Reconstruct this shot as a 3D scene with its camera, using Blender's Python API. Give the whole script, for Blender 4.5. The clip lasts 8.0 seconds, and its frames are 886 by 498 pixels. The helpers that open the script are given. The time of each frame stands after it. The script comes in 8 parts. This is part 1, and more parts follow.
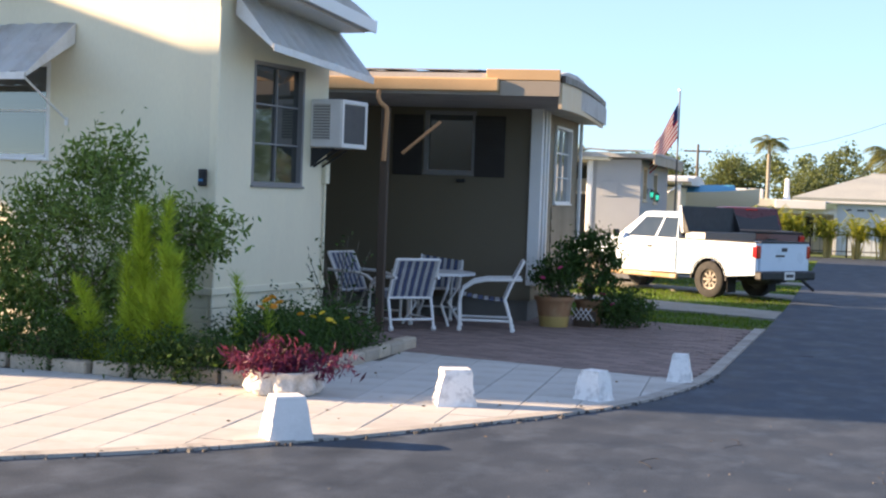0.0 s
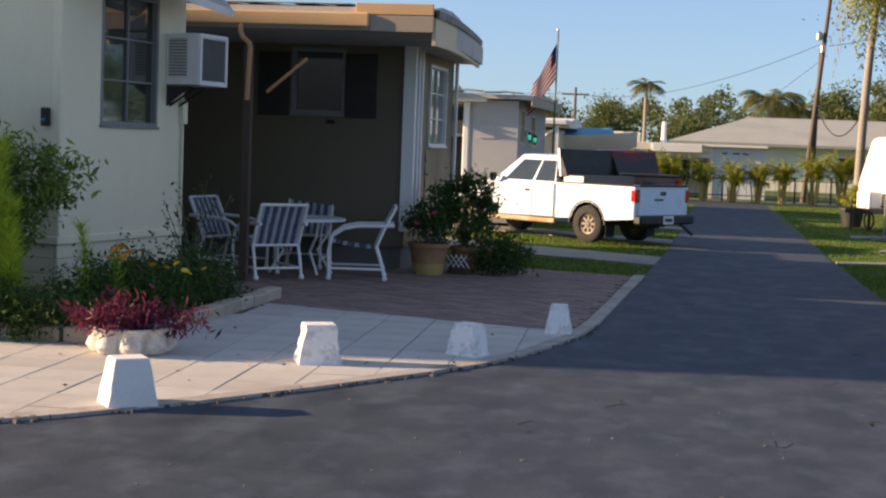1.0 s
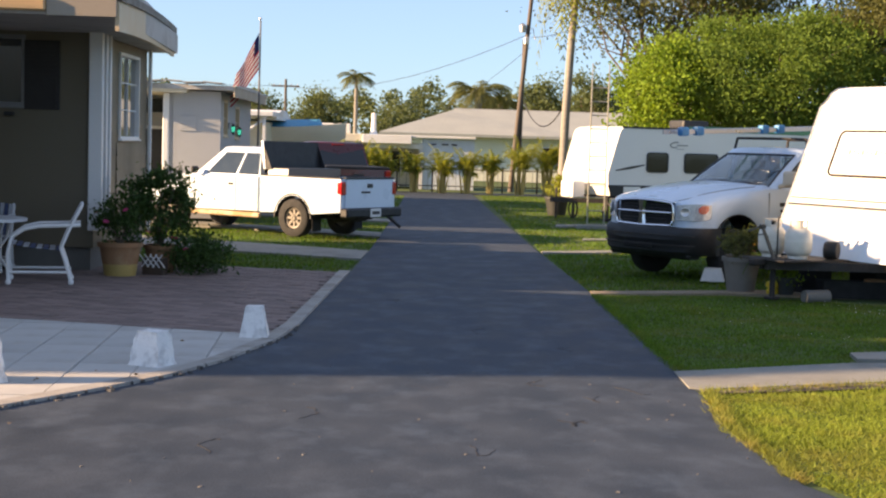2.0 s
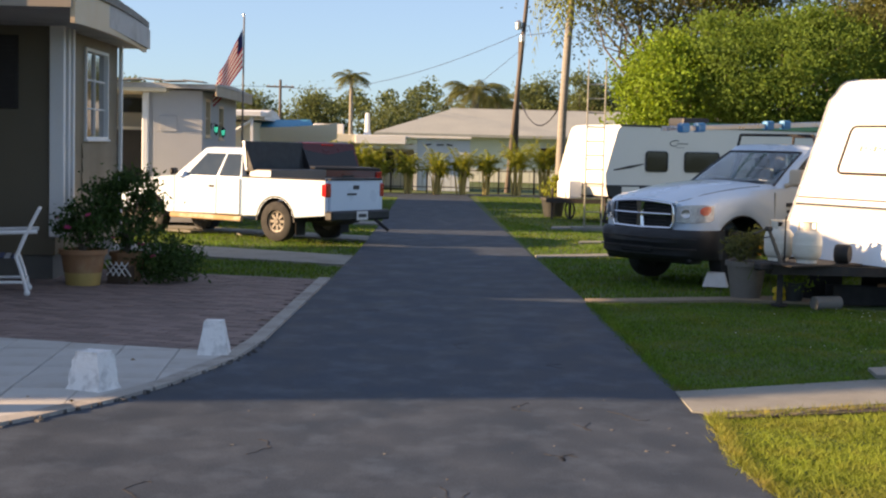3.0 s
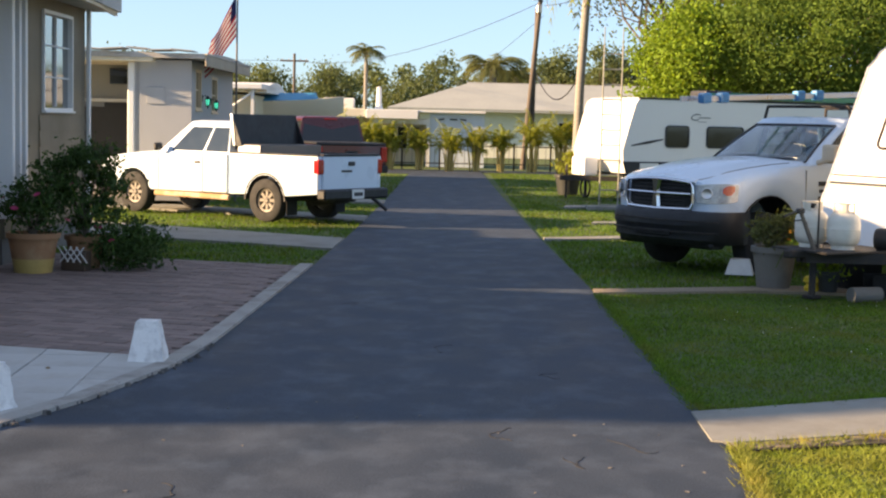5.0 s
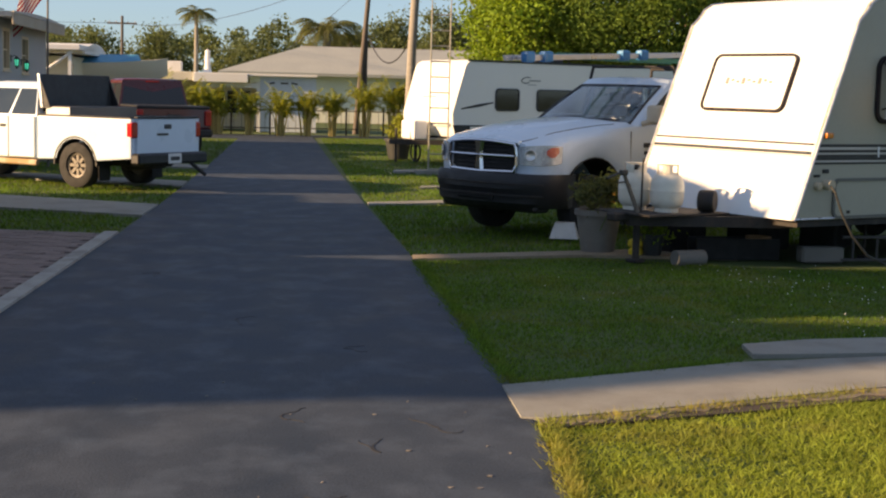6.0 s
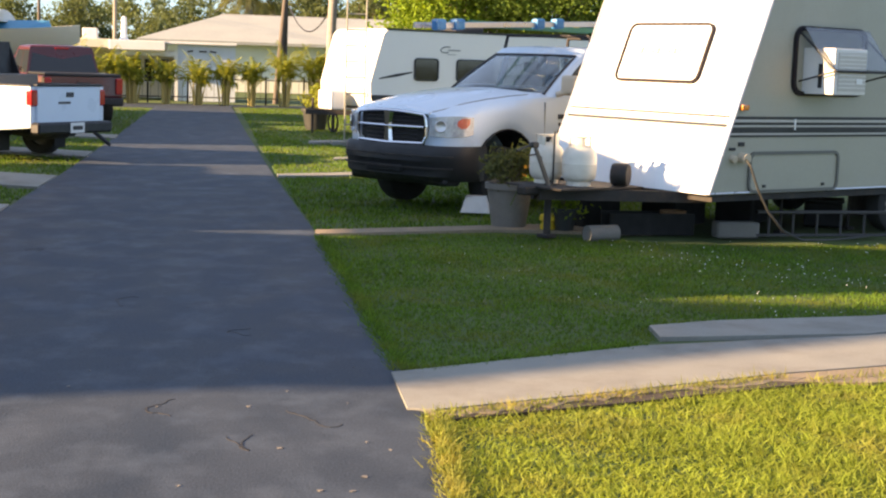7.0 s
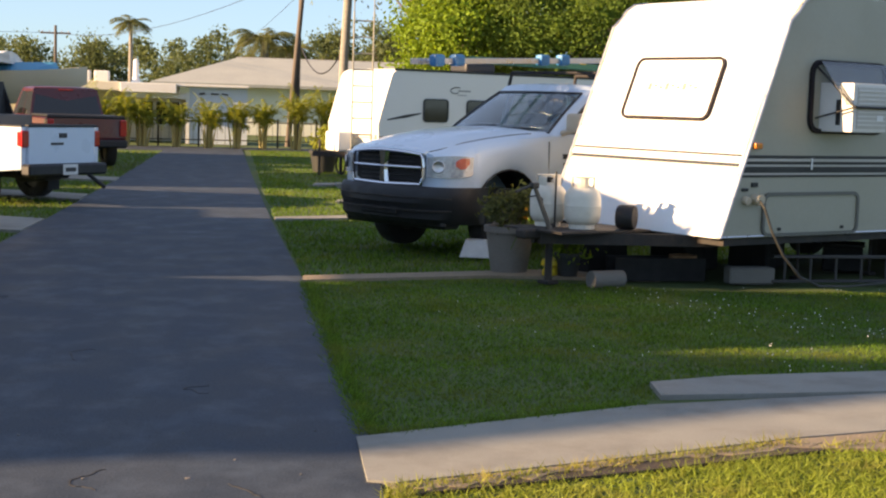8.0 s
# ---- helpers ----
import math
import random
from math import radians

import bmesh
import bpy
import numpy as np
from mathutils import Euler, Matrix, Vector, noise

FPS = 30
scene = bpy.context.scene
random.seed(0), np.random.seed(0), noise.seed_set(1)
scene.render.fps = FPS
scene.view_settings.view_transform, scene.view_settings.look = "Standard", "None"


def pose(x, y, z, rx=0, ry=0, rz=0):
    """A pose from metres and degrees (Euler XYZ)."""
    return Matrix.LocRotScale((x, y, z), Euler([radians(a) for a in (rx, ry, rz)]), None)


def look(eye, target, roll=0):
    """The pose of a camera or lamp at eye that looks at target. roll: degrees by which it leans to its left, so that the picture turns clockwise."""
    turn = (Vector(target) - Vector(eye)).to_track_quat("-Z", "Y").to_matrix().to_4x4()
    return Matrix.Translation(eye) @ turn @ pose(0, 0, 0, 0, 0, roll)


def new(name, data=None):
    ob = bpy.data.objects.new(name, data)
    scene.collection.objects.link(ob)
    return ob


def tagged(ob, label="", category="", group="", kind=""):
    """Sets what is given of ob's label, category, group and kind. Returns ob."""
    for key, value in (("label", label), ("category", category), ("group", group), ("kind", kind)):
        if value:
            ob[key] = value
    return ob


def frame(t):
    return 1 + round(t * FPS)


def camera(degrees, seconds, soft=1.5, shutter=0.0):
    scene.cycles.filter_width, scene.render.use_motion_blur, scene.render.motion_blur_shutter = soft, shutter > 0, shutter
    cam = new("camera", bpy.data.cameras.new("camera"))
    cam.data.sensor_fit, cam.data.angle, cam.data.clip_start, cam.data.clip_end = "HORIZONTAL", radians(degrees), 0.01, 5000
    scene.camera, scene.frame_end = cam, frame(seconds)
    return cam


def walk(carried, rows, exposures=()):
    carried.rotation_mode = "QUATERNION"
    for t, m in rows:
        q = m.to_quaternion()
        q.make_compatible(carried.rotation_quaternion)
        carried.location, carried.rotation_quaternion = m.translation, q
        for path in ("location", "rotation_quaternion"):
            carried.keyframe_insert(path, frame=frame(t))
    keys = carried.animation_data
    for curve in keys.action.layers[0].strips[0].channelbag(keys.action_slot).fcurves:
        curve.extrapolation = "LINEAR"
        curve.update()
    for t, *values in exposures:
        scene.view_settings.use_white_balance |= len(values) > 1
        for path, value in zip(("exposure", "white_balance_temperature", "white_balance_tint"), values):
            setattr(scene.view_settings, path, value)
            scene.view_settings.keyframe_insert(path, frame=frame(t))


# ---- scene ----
cam = camera(34.1, 8.0, soft=2.2)
PATH = [
    (0, (-0.278, -7.7, 2.001), (-0.792, -5.768, 1.926), 2.1),
    (0.5, (-0.385, -7.195, 2.002), (-0.813, -5.245, 1.874), 2.4),
    (1, (-0.392, -6.693, 1.986), (-0.739, -4.729, 1.839), 2.2),
    (1.5, (-0.327, -6.273, 1.987), (-0.51, -4.286, 1.849), 1.8),
    (2, (-0.25, -5.827, 1.979), (-0.208, -3.833, 1.835), 1.7),
    (2.2, (-0.207, -5.619, 1.958), (-0.129, -3.625, 1.817), 1.6),
    (3.5, (0.092, -3.86, 1.951), (0.096, -1.865, 1.805), 1.3),
    (4, (0.184, -3.3, 1.941), (0.154, -1.306, 1.791), 1.4),
    (4.2, (0.212, -3.12, 1.93), (0.171, -1.126, 1.779), 1.35),
    (5.3, (0.43, -2.39, 1.9), (0.502, -0.401, 1.712), 1.4),
    (5.5, (0.456, -2.293, 1.889), (0.581, -0.306, 1.694), 1.4),
    (6, (0.695, -1.804, 1.83), (0.928, 0.171, 1.613), 1.5),
    (6.5, (0.813, -1.496, 1.831), (1.132, 0.464, 1.588), 1.9),
    (7, (1.012, -1.248, 1.814), (1.344, 0.707, 1.56), 1.9),
    (7.5, (1.171, -0.846, 1.797), (1.492, 1.114, 1.557), 1.9),
    (8, (1.414, -0.427, 1.744), (1.717, 1.54, 1.549), 1.8),
]
walk(cam, [(t, look(eye, target, roll)) for t, eye, target, roll in PATH],
     exposures=[(0.0, 1.92, 6850, 19), (0.5, 1.60, 6850, 19), (1.0, 1.10, 7050, 21), (1.5, 0.88, 7050, 21), (2.0, 1.53, 7400, 21), (3.5, 1.21, 7450, 21), (4.0, 1.17, 7450, 21), (5.5, 1.78, 7650, 18),
                (6.0, 1.05, 7850, 20), (6.5, 1.79, 7850, 20), (7.5, 2.02, 7750, 20), (8.0, 1.53, 7650, 20)])

# ---- daylight: a low evening sun from the west, a clear sky ----
SUN_EL = 17.0
SUN_AZ = 9.0          # the light travels towards +x, turned this many degrees towards +y
world = bpy.data.worlds.new("evening_sky")
scene.world = world
world.use_nodes = True
wn = world.node_tree
wn.nodes.clear()
sky = wn.nodes.new("ShaderNodeTexSky")
sky.sky_type = "NISHITA"
sky.sun_disc = False
sky.sun_elevation = radians(SUN_EL)
sky.sun_rotation = radians(270 - SUN_AZ)
sky.air_density, sky.dust_density, sky.ozone_density = 0.8, 0.35, 3.0
bg = wn.nodes.new("ShaderNodeBackground")
bg.inputs["Strength"].default_value = 0.075
wo = wn.nodes.new("ShaderNodeOutputWorld")
tint = wn.nodes.new("ShaderNodeMix")          # the clear blue of this evening's air
tint.data_type, tint.blend_type = "RGBA", "MULTIPLY"
tint.inputs["Factor"].default_value = 1.0
tint.inputs[7].default_value = (0.71, 1.01, 1.26, 1)
wn.links.new(sky.outputs["Color"], tint.inputs[6])
veil = wn.nodes.new("ShaderNodeMix")          # thin high haze
veil.data_type = "RGBA"
veil.inputs["Factor"].default_value = 0.42
veil.inputs[7].default_value = (2.9, 3.7, 4.5, 1)
wn.links.new(tint.outputs[2], veil.inputs[6])
wn.links.new(veil.outputs[2], bg.inputs["Color"])
wn.links.new(bg.outputs["Background"], wo.inputs["Surface"])
sun_data = bpy.data.lights.new("sun", "SUN")
sun_data.energy, sun_data.angle, sun_data.color = 5.2, radians(0.6), (1.0, 0.75, 0.46)
sun = new("sun", sun_data)
sun.matrix_world = look((0, 0, 30), (10 * math.cos(radians(SUN_AZ)), 10 * math.sin(radians(SUN_AZ)), 30 - 10 * math.tan(radians(SUN_EL))))

# ---- small tools ----
RNG = random.Random(7)


def link(tree, a, b):
    tree.links.new(a, b)


def mat(name, col, rough=0.6, metal=0.0, var=0.12, scale=6.0, fine=60.0, bump=0.15, spec=0.5, dirt=None, dirt_amt=0.0, dirt_scale=1.5,
        rand=0.0, trans=0.0, alpha=1.0, sub=0.0, coat=0.0, stretch=(1, 1, 1), rvar=0.1, emit=None, emit_s=0.0, island=0.0, leafy=0.0):
    """A procedural surface: base colour with coarse and fine variation, stains, relief and uneven gloss."""
    m = bpy.data.materials.new(name)
    m.use_nodes = True
    t = m.node_tree
    b = t.nodes["Principled BSDF"]
    b.inputs["Metallic"].default_value = metal
    b.inputs["Specular IOR Level"].default_value = spec
    b.inputs["Transmission Weight"].default_value = trans
    b.inputs["Alpha"].default_value = alpha
    b.inputs["Coat Weight"].default_value = coat
    b.inputs["Coat Roughness"].default_value = 0.06
    tc = t.nodes.new("ShaderNodeTexCoord")
    mp = t.nodes.new("ShaderNodeMapping")
    mp.inputs["Scale"].default_value = stretch
    link(t, tc.outputs["Object"], mp.inputs["Vector"])
    n1 = t.nodes.new("ShaderNodeTexNoise")
    n1.inputs["Scale"].default_value, n1.inputs["Detail"].default_value = scale, 5
    n2 = t.nodes.new("ShaderNodeTexNoise")
    n2.inputs["Scale"].default_value, n2.inputs["Detail"].default_value = fine, 3
    link(t, mp.outputs["Vector"], n1.inputs["Vector"])
    link(t, mp.outputs["Vector"], n2.inputs["Vector"])
    add = t.nodes.new("ShaderNodeMath")
    add.operation = "ADD"
    link(t, n1.outputs["Fac"], add.inputs[0])
    link(t, n2.outputs["Fac"], add.inputs[1])
    rng = t.nodes.new("ShaderNodeMapRange")
    rng.inputs["From Min"].default_value, rng.inputs["From Max"].default_value = 0.6, 1.4
    rng.inputs["To Min"].default_value, rng.inputs["To Max"].default_value = 1 - var, 1 + var
    link(t, add.outputs[0], rng.inputs["Value"])
    mul = t.nodes.new("ShaderNodeVectorMath")
    mul.operation = "SCALE"
    mul.inputs[0].default_value = col[:3]
    link(t, rng.outputs["Result"], mul.inputs["Scale"])
    out = mul.outputs["Vector"]
    if rand or island:
        if rand:
            oi = t.nodes.new("ShaderNodeObjectInfo")
            src, amt = oi.outputs["Random"], rand
        else:
            oi = t.nodes.new("ShaderNodeNewGeometry")
            src, amt = oi.outputs["Random Per Island"], island
        r2 = t.nodes.new("ShaderNodeMapRange")
        r2.inputs["To Min"].default_value, r2.inputs["To Max"].default_value = 1 - amt, 1 + amt
        link(t, src, r2.inputs["Value"])
        m2 = t.nodes.new("ShaderNodeVectorMath")
        m2.operation = "SCALE"
        link(t, out, m2.inputs[0])
        link(t, r2.outputs["Result"], m2.inputs["Scale"])
        out = m2.outputs["Vector"]
    if dirt:
        n3 = t.nodes.new("ShaderNodeTexNoise")
        n3.inputs["Scale"].default_value, n3.inputs["Detail"].default_value, n3.inputs["Roughness"].default_value = dirt_scale, 6, 0.65
        link(t, mp.outputs["Vector"], n3.inputs["Vector"])
        rr = t.nodes.new("ShaderNodeMapRange")
        rr.inputs["From Min"].default_value, rr.inputs["From Max"].default_value = 0.48, 0.68
        rr.inputs["To Max"].default_value = dirt_amt
        link(t, n3.outputs["Fac"], rr.inputs["Value"])
        mx = t.nodes.new("ShaderNodeMix")
        mx.data_type = "RGBA"
        link(t, rr.outputs["Result"], mx.inputs["Factor"])
        link(t, out, mx.inputs[6])
        mx.inputs[7].default_value = (*dirt[:3], 1)
        out = mx.outputs[2]
    link(t, out, b.inputs["Base Color"])
    rg = t.nodes.new("ShaderNodeMapRange")
    rg.inputs["From Min"].default_value, rg.inputs["From Max"].default_value = 0.3, 0.7
    rg.inputs["To Min"].default_value, rg.inputs["To Max"].default_value = max(0.02, rough - rvar), min(1, rough + rvar)
    link(t, n1.outputs["Fac"], rg.inputs["Value"])
    link(t, rg.outputs["Result"], b.inputs["Roughness"])
    if bump:
        bp = t.nodes.new("ShaderNodeBump")
        bp.inputs["Strength"].default_value, bp.inputs["Distance"].default_value = bump, 0.01
        link(t, add.outputs[0], bp.inputs["Height"])
        link(t, bp.outputs["Normal"], b.inputs["Normal"])
    if leafy:
        tl = t.nodes.new("ShaderNodeBsdfTranslucent")
        up = t.nodes.new("ShaderNodeVectorMath")
        up.operation = "MULTIPLY"
        up.inputs[1].default_value = (1.5, 1.35, 0.7)
        link(t, out, up.inputs[0])
        link(t, up.outputs["Vector"], tl.inputs["Color"])
        mixer = t.nodes.new("ShaderNodeMixShader")
        mixer.inputs["Fac"].default_value = leafy
        link(t, b.outputs["BSDF"], mixer.inputs[1])
        link(t, tl.outputs["BSDF"], mixer.inputs[2])
        link(t, mixer.outputs["Shader"], t.nodes["Material Output"].inputs["Surface"])
    if emit:
        b.inputs["Emission Color"].default_value = (*emit, 1)
        b.inputs["Emission Strength"].default_value = emit_s
    return m


def thing(name, m=None, label="", category="", group="", kind=""):
    ob = new(name)
    ob.empty_display_size = 0.2
    if m is not None:
        ob.matrix_world = m
    return tagged(ob, label, category, group, kind)


def part(name, bm, material, parent=None, label="", smooth=False, normals=True):
    """Links a bmesh as one mesh object under a thing or under a part."""
    if normals:
        bmesh.ops.recalc_face_normals(bm, faces=bm.faces)
    me = bpy.data.meshes.new(name)
    bm.to_mesh(me)
    bm.free()
    if smooth:
        me.polygons.foreach_set("use_smooth", [True] * len(me.polygons))
        me.set_sharp_from_angle(angle=radians(40))
    for one in (material if isinstance(material, (list, tuple)) else [material]):
        me.materials.append(one)
    ob = new(name, me)
    if parent is not None:
        ob.parent = parent
    if label:
        ob["label"] = label
    return ob


def raw(name, verts, faces, material, parent=None, smooth=False):
    me = bpy.data.meshes.new(name)
    me.from_pydata(verts, [], faces)
    me.materials.append(material)
    if smooth:
        me.polygons.foreach_set("use_smooth", [True] * len(me.polygons))
    ob = new(name, me)
    if parent is not None:
        ob.parent = parent
    return ob


def box(bm, c, s, bevel=0.0, m=None, seg=1):
    """A box of size s about c, its edges rounded by bevel, turned by the matrix m about c."""
    r = bmesh.ops.create_cube(bm, size=1.0)
    vs = r["verts"]
    bmesh.ops.scale(bm, vec=s, verts=vs)
    if bevel:
        es = list({e for v in vs for e in v.link_edges})
        vs = list({v for f in bmesh.ops.bevel(bm, geom=es, offset=bevel, segments=seg, affect="EDGES", profile=0.6)["faces"] for v in f.verts} | {v for v in vs if v.is_valid})
    if m is not None:
        bmesh.ops.transform(bm, matrix=m, verts=vs)
    bmesh.ops.translate(bm, vec=c, verts=vs)
    return vs


def boxbm(c, s, bevel=0.0, m=None, seg=1):
    bm = bmesh.new()
    box(bm, c, s, bevel, m, seg)
    return bm


def loft(bm, rings, closed=True, caps=True):
    """Joins rings of equal length into a skin."""
    rows = [[bm.verts.new(p) for p in ring] for ring in rings]
    n = len(rows[0])
    for a, b in zip(rows, rows[1:]):
        for i in range(n if closed else n - 1):
            j = (i + 1) % n
            bm.faces.new((a[i], a[j], b[j], b[i]))
    if caps and closed:
        bm.faces.new(rows[0][::-1])
        bm.faces.new(rows[-1])
    return rows


def ring(c, r, axis, n=10, start=0.0, flat=1.0):
    """Points of a circle about c, square to axis."""
    q = Vector(axis).normalized().to_track_quat("Z", "Y")
    return [Vector(c) + q @ Vector((r * math.cos(start + 2 * math.pi * i / n), flat * r * math.sin(start + 2 * math.pi * i / n), 0)) for i in range(n)]


def rod(bm, a, b, r, r2=None, n=8):
    d = Vector(b) - Vector(a)
    loft(bm, [ring(a, r, d, n), ring(b, r if r2 is None else r2, d, n)])


def tube(bm, pts, r, n=8):
    """A bent tube; r is one radius or a radius for each point."""
    pts = [Vector(p) for p in pts]
    rs = r if isinstance(r, (list, tuple)) else [r] * len(pts)
    rings = []
    d0 = (pts[1] - pts[0]).normalized()
    q = d0.to_track_quat("Z", "Y")
    for i, p in enumerate(pts):
        d = ((pts[min(i + 1, len(pts) - 1)] - pts[max(i - 1, 0)])).normalized()
        q = d0.rotation_difference(d) @ q
        d0 = d
        rings.append([p + q @ Vector((rs[i] * math.cos(2 * math.pi * k / n), rs[i] * math.sin(2 * math.pi * k / n), 0)) for k in range(n)])
    loft(bm, rings)


def lathe(bm, prof, n=20, c=(0, 0, 0)):
    """A turned shape about z: prof is a list of (radius, height)."""
    loft(bm, [[Vector(c) + Vector((r * math.cos(2 * math.pi * i / n), r * math.sin(2 * math.pi * i / n), z)) for i in range(n)] for r, z in prof])


def slab(bm, outline, z0, z1):
    """An upright prism over a ground outline."""
    loft(bm, [[Vector((x, y, z0)) for x, y in outline], [Vector((x, y, z1)) for x, y in outline]])


def pane_ring(bm, w, h, t, d, y=0.0, x=0.0, z=0.0):
    """A rectangular frame in the xz plane, w by h outside, bars t wide and d deep."""
    box(bm, (x - w / 2 + t / 2, y, z), (t, d, h))
    box(bm, (x + w / 2 - t / 2, y, z), (t, d, h))
    box(bm, (x, y, z - h / 2 + t / 2), (w - 2 * t, d, t))
    box(bm, (x, y, z + h / 2 - t / 2), (w - 2 * t, d, t))

# ---- materials ----
M_ASPHALT = mat("asphalt", (0.034, 0.046, 0.064), 0.72, var=0.65, scale=1.7, fine=70, bump=0.2, dirt=(0.068, 0.090, 0.121), dirt_amt=0.7, dirt_scale=2.1, spec=0.28, stretch=(1.15, 0.8, 1), rvar=0.12)
M_PATCH = mat("asphalt_grit", (0.16, 0.15, 0.14), 0.9, var=0.3, scale=8, fine=90, bump=0.5)
M_TAR = mat("crack_tar", (0.02, 0.02, 0.02), 0.7, var=0.2, bump=0.2)
M_CONCRETE = mat("concrete", (0.245, 0.242, 0.215), 0.85, var=0.18, scale=2.0, fine=90, bump=0.3, dirt=(0.17, 0.16, 0.14), dirt_amt=0.8, dirt_scale=1.6)
M_KERB = mat("kerb_concrete", (0.36, 0.34, 0.31), 0.9, var=0.22, scale=3.0, fine=70, bump=0.5, dirt=(0.16, 0.14, 0.12), dirt_amt=0.7, dirt_scale=2.5)
M_KERB_DARK = mat("crumbled_edge", (0.10, 0.095, 0.09), 0.95, var=0.4, scale=6, fine=60, bump=0.5, island=0.5)
M_BED_BASE = mat("joint_sand", (0.16, 0.14, 0.12), 0.95, var=0.2, scale=6, fine=80, bump=0.3)
M_TILE = mat("paving_slab", (0.46, 0.45, 0.425), 0.85, var=0.10, scale=3.0, fine=90, bump=0.25, rand=0.08, dirt=(0.30, 0.26, 0.22), dirt_amt=0.45, dirt_scale=1.7)
M_PAVER = mat("patio_paver", (0.215, 0.155, 0.138), 0.85, var=0.14, scale=5.0, fine=90, bump=0.3, rand=0.22)
M_PAVER_FAR = mat("patio_paver_joined", (0.215, 0.155, 0.138), 0.85, var=0.14, scale=5.0, fine=90, bump=0.3, island=0.22)
M_TURF = mat("turf_soil", (0.055, 0.095, 0.018), 0.95, var=0.35, scale=1.2, fine=45, bump=1.0, dirt=(0.085, 0.09, 0.03), dirt_amt=0.5, dirt_scale=0.8)
M_SOIL = mat("garden_soil", (0.055, 0.040, 0.028), 0.95, var=0.3, scale=5, fine=60, bump=1.0)
M_SAND = mat("bare_sandy_soil", (0.24, 0.19, 0.13), 0.95, var=0.25, scale=5, fine=70, bump=0.8)
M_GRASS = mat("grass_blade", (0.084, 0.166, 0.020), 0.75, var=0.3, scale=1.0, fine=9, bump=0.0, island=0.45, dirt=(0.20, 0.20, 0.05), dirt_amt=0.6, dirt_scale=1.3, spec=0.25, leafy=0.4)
M_SIDING1 = mat("cream_siding", (0.74, 0.68, 0.50), 0.5, var=0.05, scale=1.2, fine=40, bump=0.05, dirt=(0.55, 0.5, 0.38), dirt_amt=0.3, dirt_scale=0.7, stretch=(1, 1, 0.3))
# tan siding with the deep porch's darkness put into its colour
M_SIDING2_SHADED = mat("tan_siding_porch_shade", (0.135, 0.110, 0.070), 0.55, var=0.06, scale=1.5, fine=40, bump=0.05, dirt=(0.13, 0.105, 0.065), dirt_amt=0.3)
M_SIDING3 = mat("grey_stucco", (0.37, 0.38, 0.385), 0.8, var=0.08, scale=2.0, fine=60, bump=0.3)
M_WHITE = mat("white_paint", (0.78, 0.78, 0.76), 0.45, var=0.04, scale=3.0, fine=50, bump=0.05, dirt=(0.6, 0.58, 0.52), dirt_amt=0.2)
M_AWNING = mat("white_aluminium_awning", (0.70, 0.70, 0.68), 0.35, var=0.06, scale=2.0, fine=40, bump=0.05, dirt=(0.42, 0.38, 0.32), dirt_amt=0.5, dirt_scale=2.2)
M_BOLLARD = mat("whitewashed_concrete", (0.72, 0.71, 0.69), 0.8, var=0.05, scale=8, fine=60, bump=0.12, dirt=(0.50, 0.49, 0.47), dirt_amt=0.4, dirt_scale=3.5)
M_BOLLARD_CHIPPED = mat("chipped_whitewash", (0.80, 0.79, 0.77), 0.8, var=0.06, scale=8, fine=60, bump=0.4, dirt=(0.18, 0.17, 0.17), dirt_amt=0.55, dirt_scale=7.0)
M_FASCIA = mat("beige_fascia", (0.60, 0.46, 0.29), 0.5, var=0.06, scale=2.0, fine=40, bump=0.05)
M_GUTTER = mat("tan_gutter", (0.62, 0.40, 0.20), 0.45, var=0.06, scale=3.0, fine=40, bump=0.05)
M_BROWN = mat("brown_painted_metal", (0.075, 0.05, 0.035), 0.5, var=0.12, scale=4, fine=50, bump=0.1)
# copper-brown metal with the low sun's orange put into its colour
M_COPPER_SUNLIT = mat("copper_brown_sunlit", (0.50, 0.26, 0.12), 0.45, var=0.1, scale=4, fine=50, bump=0.1)
M_ROOF = mat("coated_roof", (0.46, 0.45, 0.43), 0.7, var=0.15, scale=1.5, fine=30, bump=0.2, dirt=(0.2, 0.18, 0.16), dirt_amt=0.6)
M_ROOF_SHINGLE = mat("grey_shingle_roof", (0.33, 0.345, 0.32), 0.85, var=0.12, scale=0.8, fine=8, bump=0.3)
# white paint; the blue of its shaded look is mixed into the colour
M_CAR_WHITE_SHADE = mat("white_paint_shade_blue", (0.62, 0.74, 0.86), 0.3, var=0.02, scale=2.0, fine=30, bump=0.0, coat=0.5, rvar=0.05)
M_CAR_RED = mat("dark_red_car_paint", (0.085, 0.006, 0.010), 0.3, var=0.05, scale=2.0, fine=30, bump=0.0, coat=0.6, rvar=0.05)
M_RUBBER = mat("tyre_rubber", (0.022, 0.022, 0.022), 0.85, var=0.2, scale=12, fine=80, bump=0.2)
M_RIM = mat("steel_rim", (0.26, 0.24, 0.22), 0.45, metal=0.7, var=0.15, scale=12, fine=60, bump=0.1, dirt=(0.12, 0.09, 0.06), dirt_amt=0.6, dirt_scale=8)
M_CHROME = mat("chrome", (0.75, 0.75, 0.76), 0.12, metal=1.0, var=0.03, bump=0.0, rvar=0.05)
M_ALU = mat("aluminium", (0.60, 0.60, 0.60), 0.35, metal=0.9, var=0.08, scale=8, fine=50, bump=0.1)
M_DARK = mat("dark_plastic", (0.014, 0.015, 0.017), 0.55, var=0.15, scale=8, fine=60, bump=0.1)
# near-black that puts the darkness of recesses and undersides into the colour
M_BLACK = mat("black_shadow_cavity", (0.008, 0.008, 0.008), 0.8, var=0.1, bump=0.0)
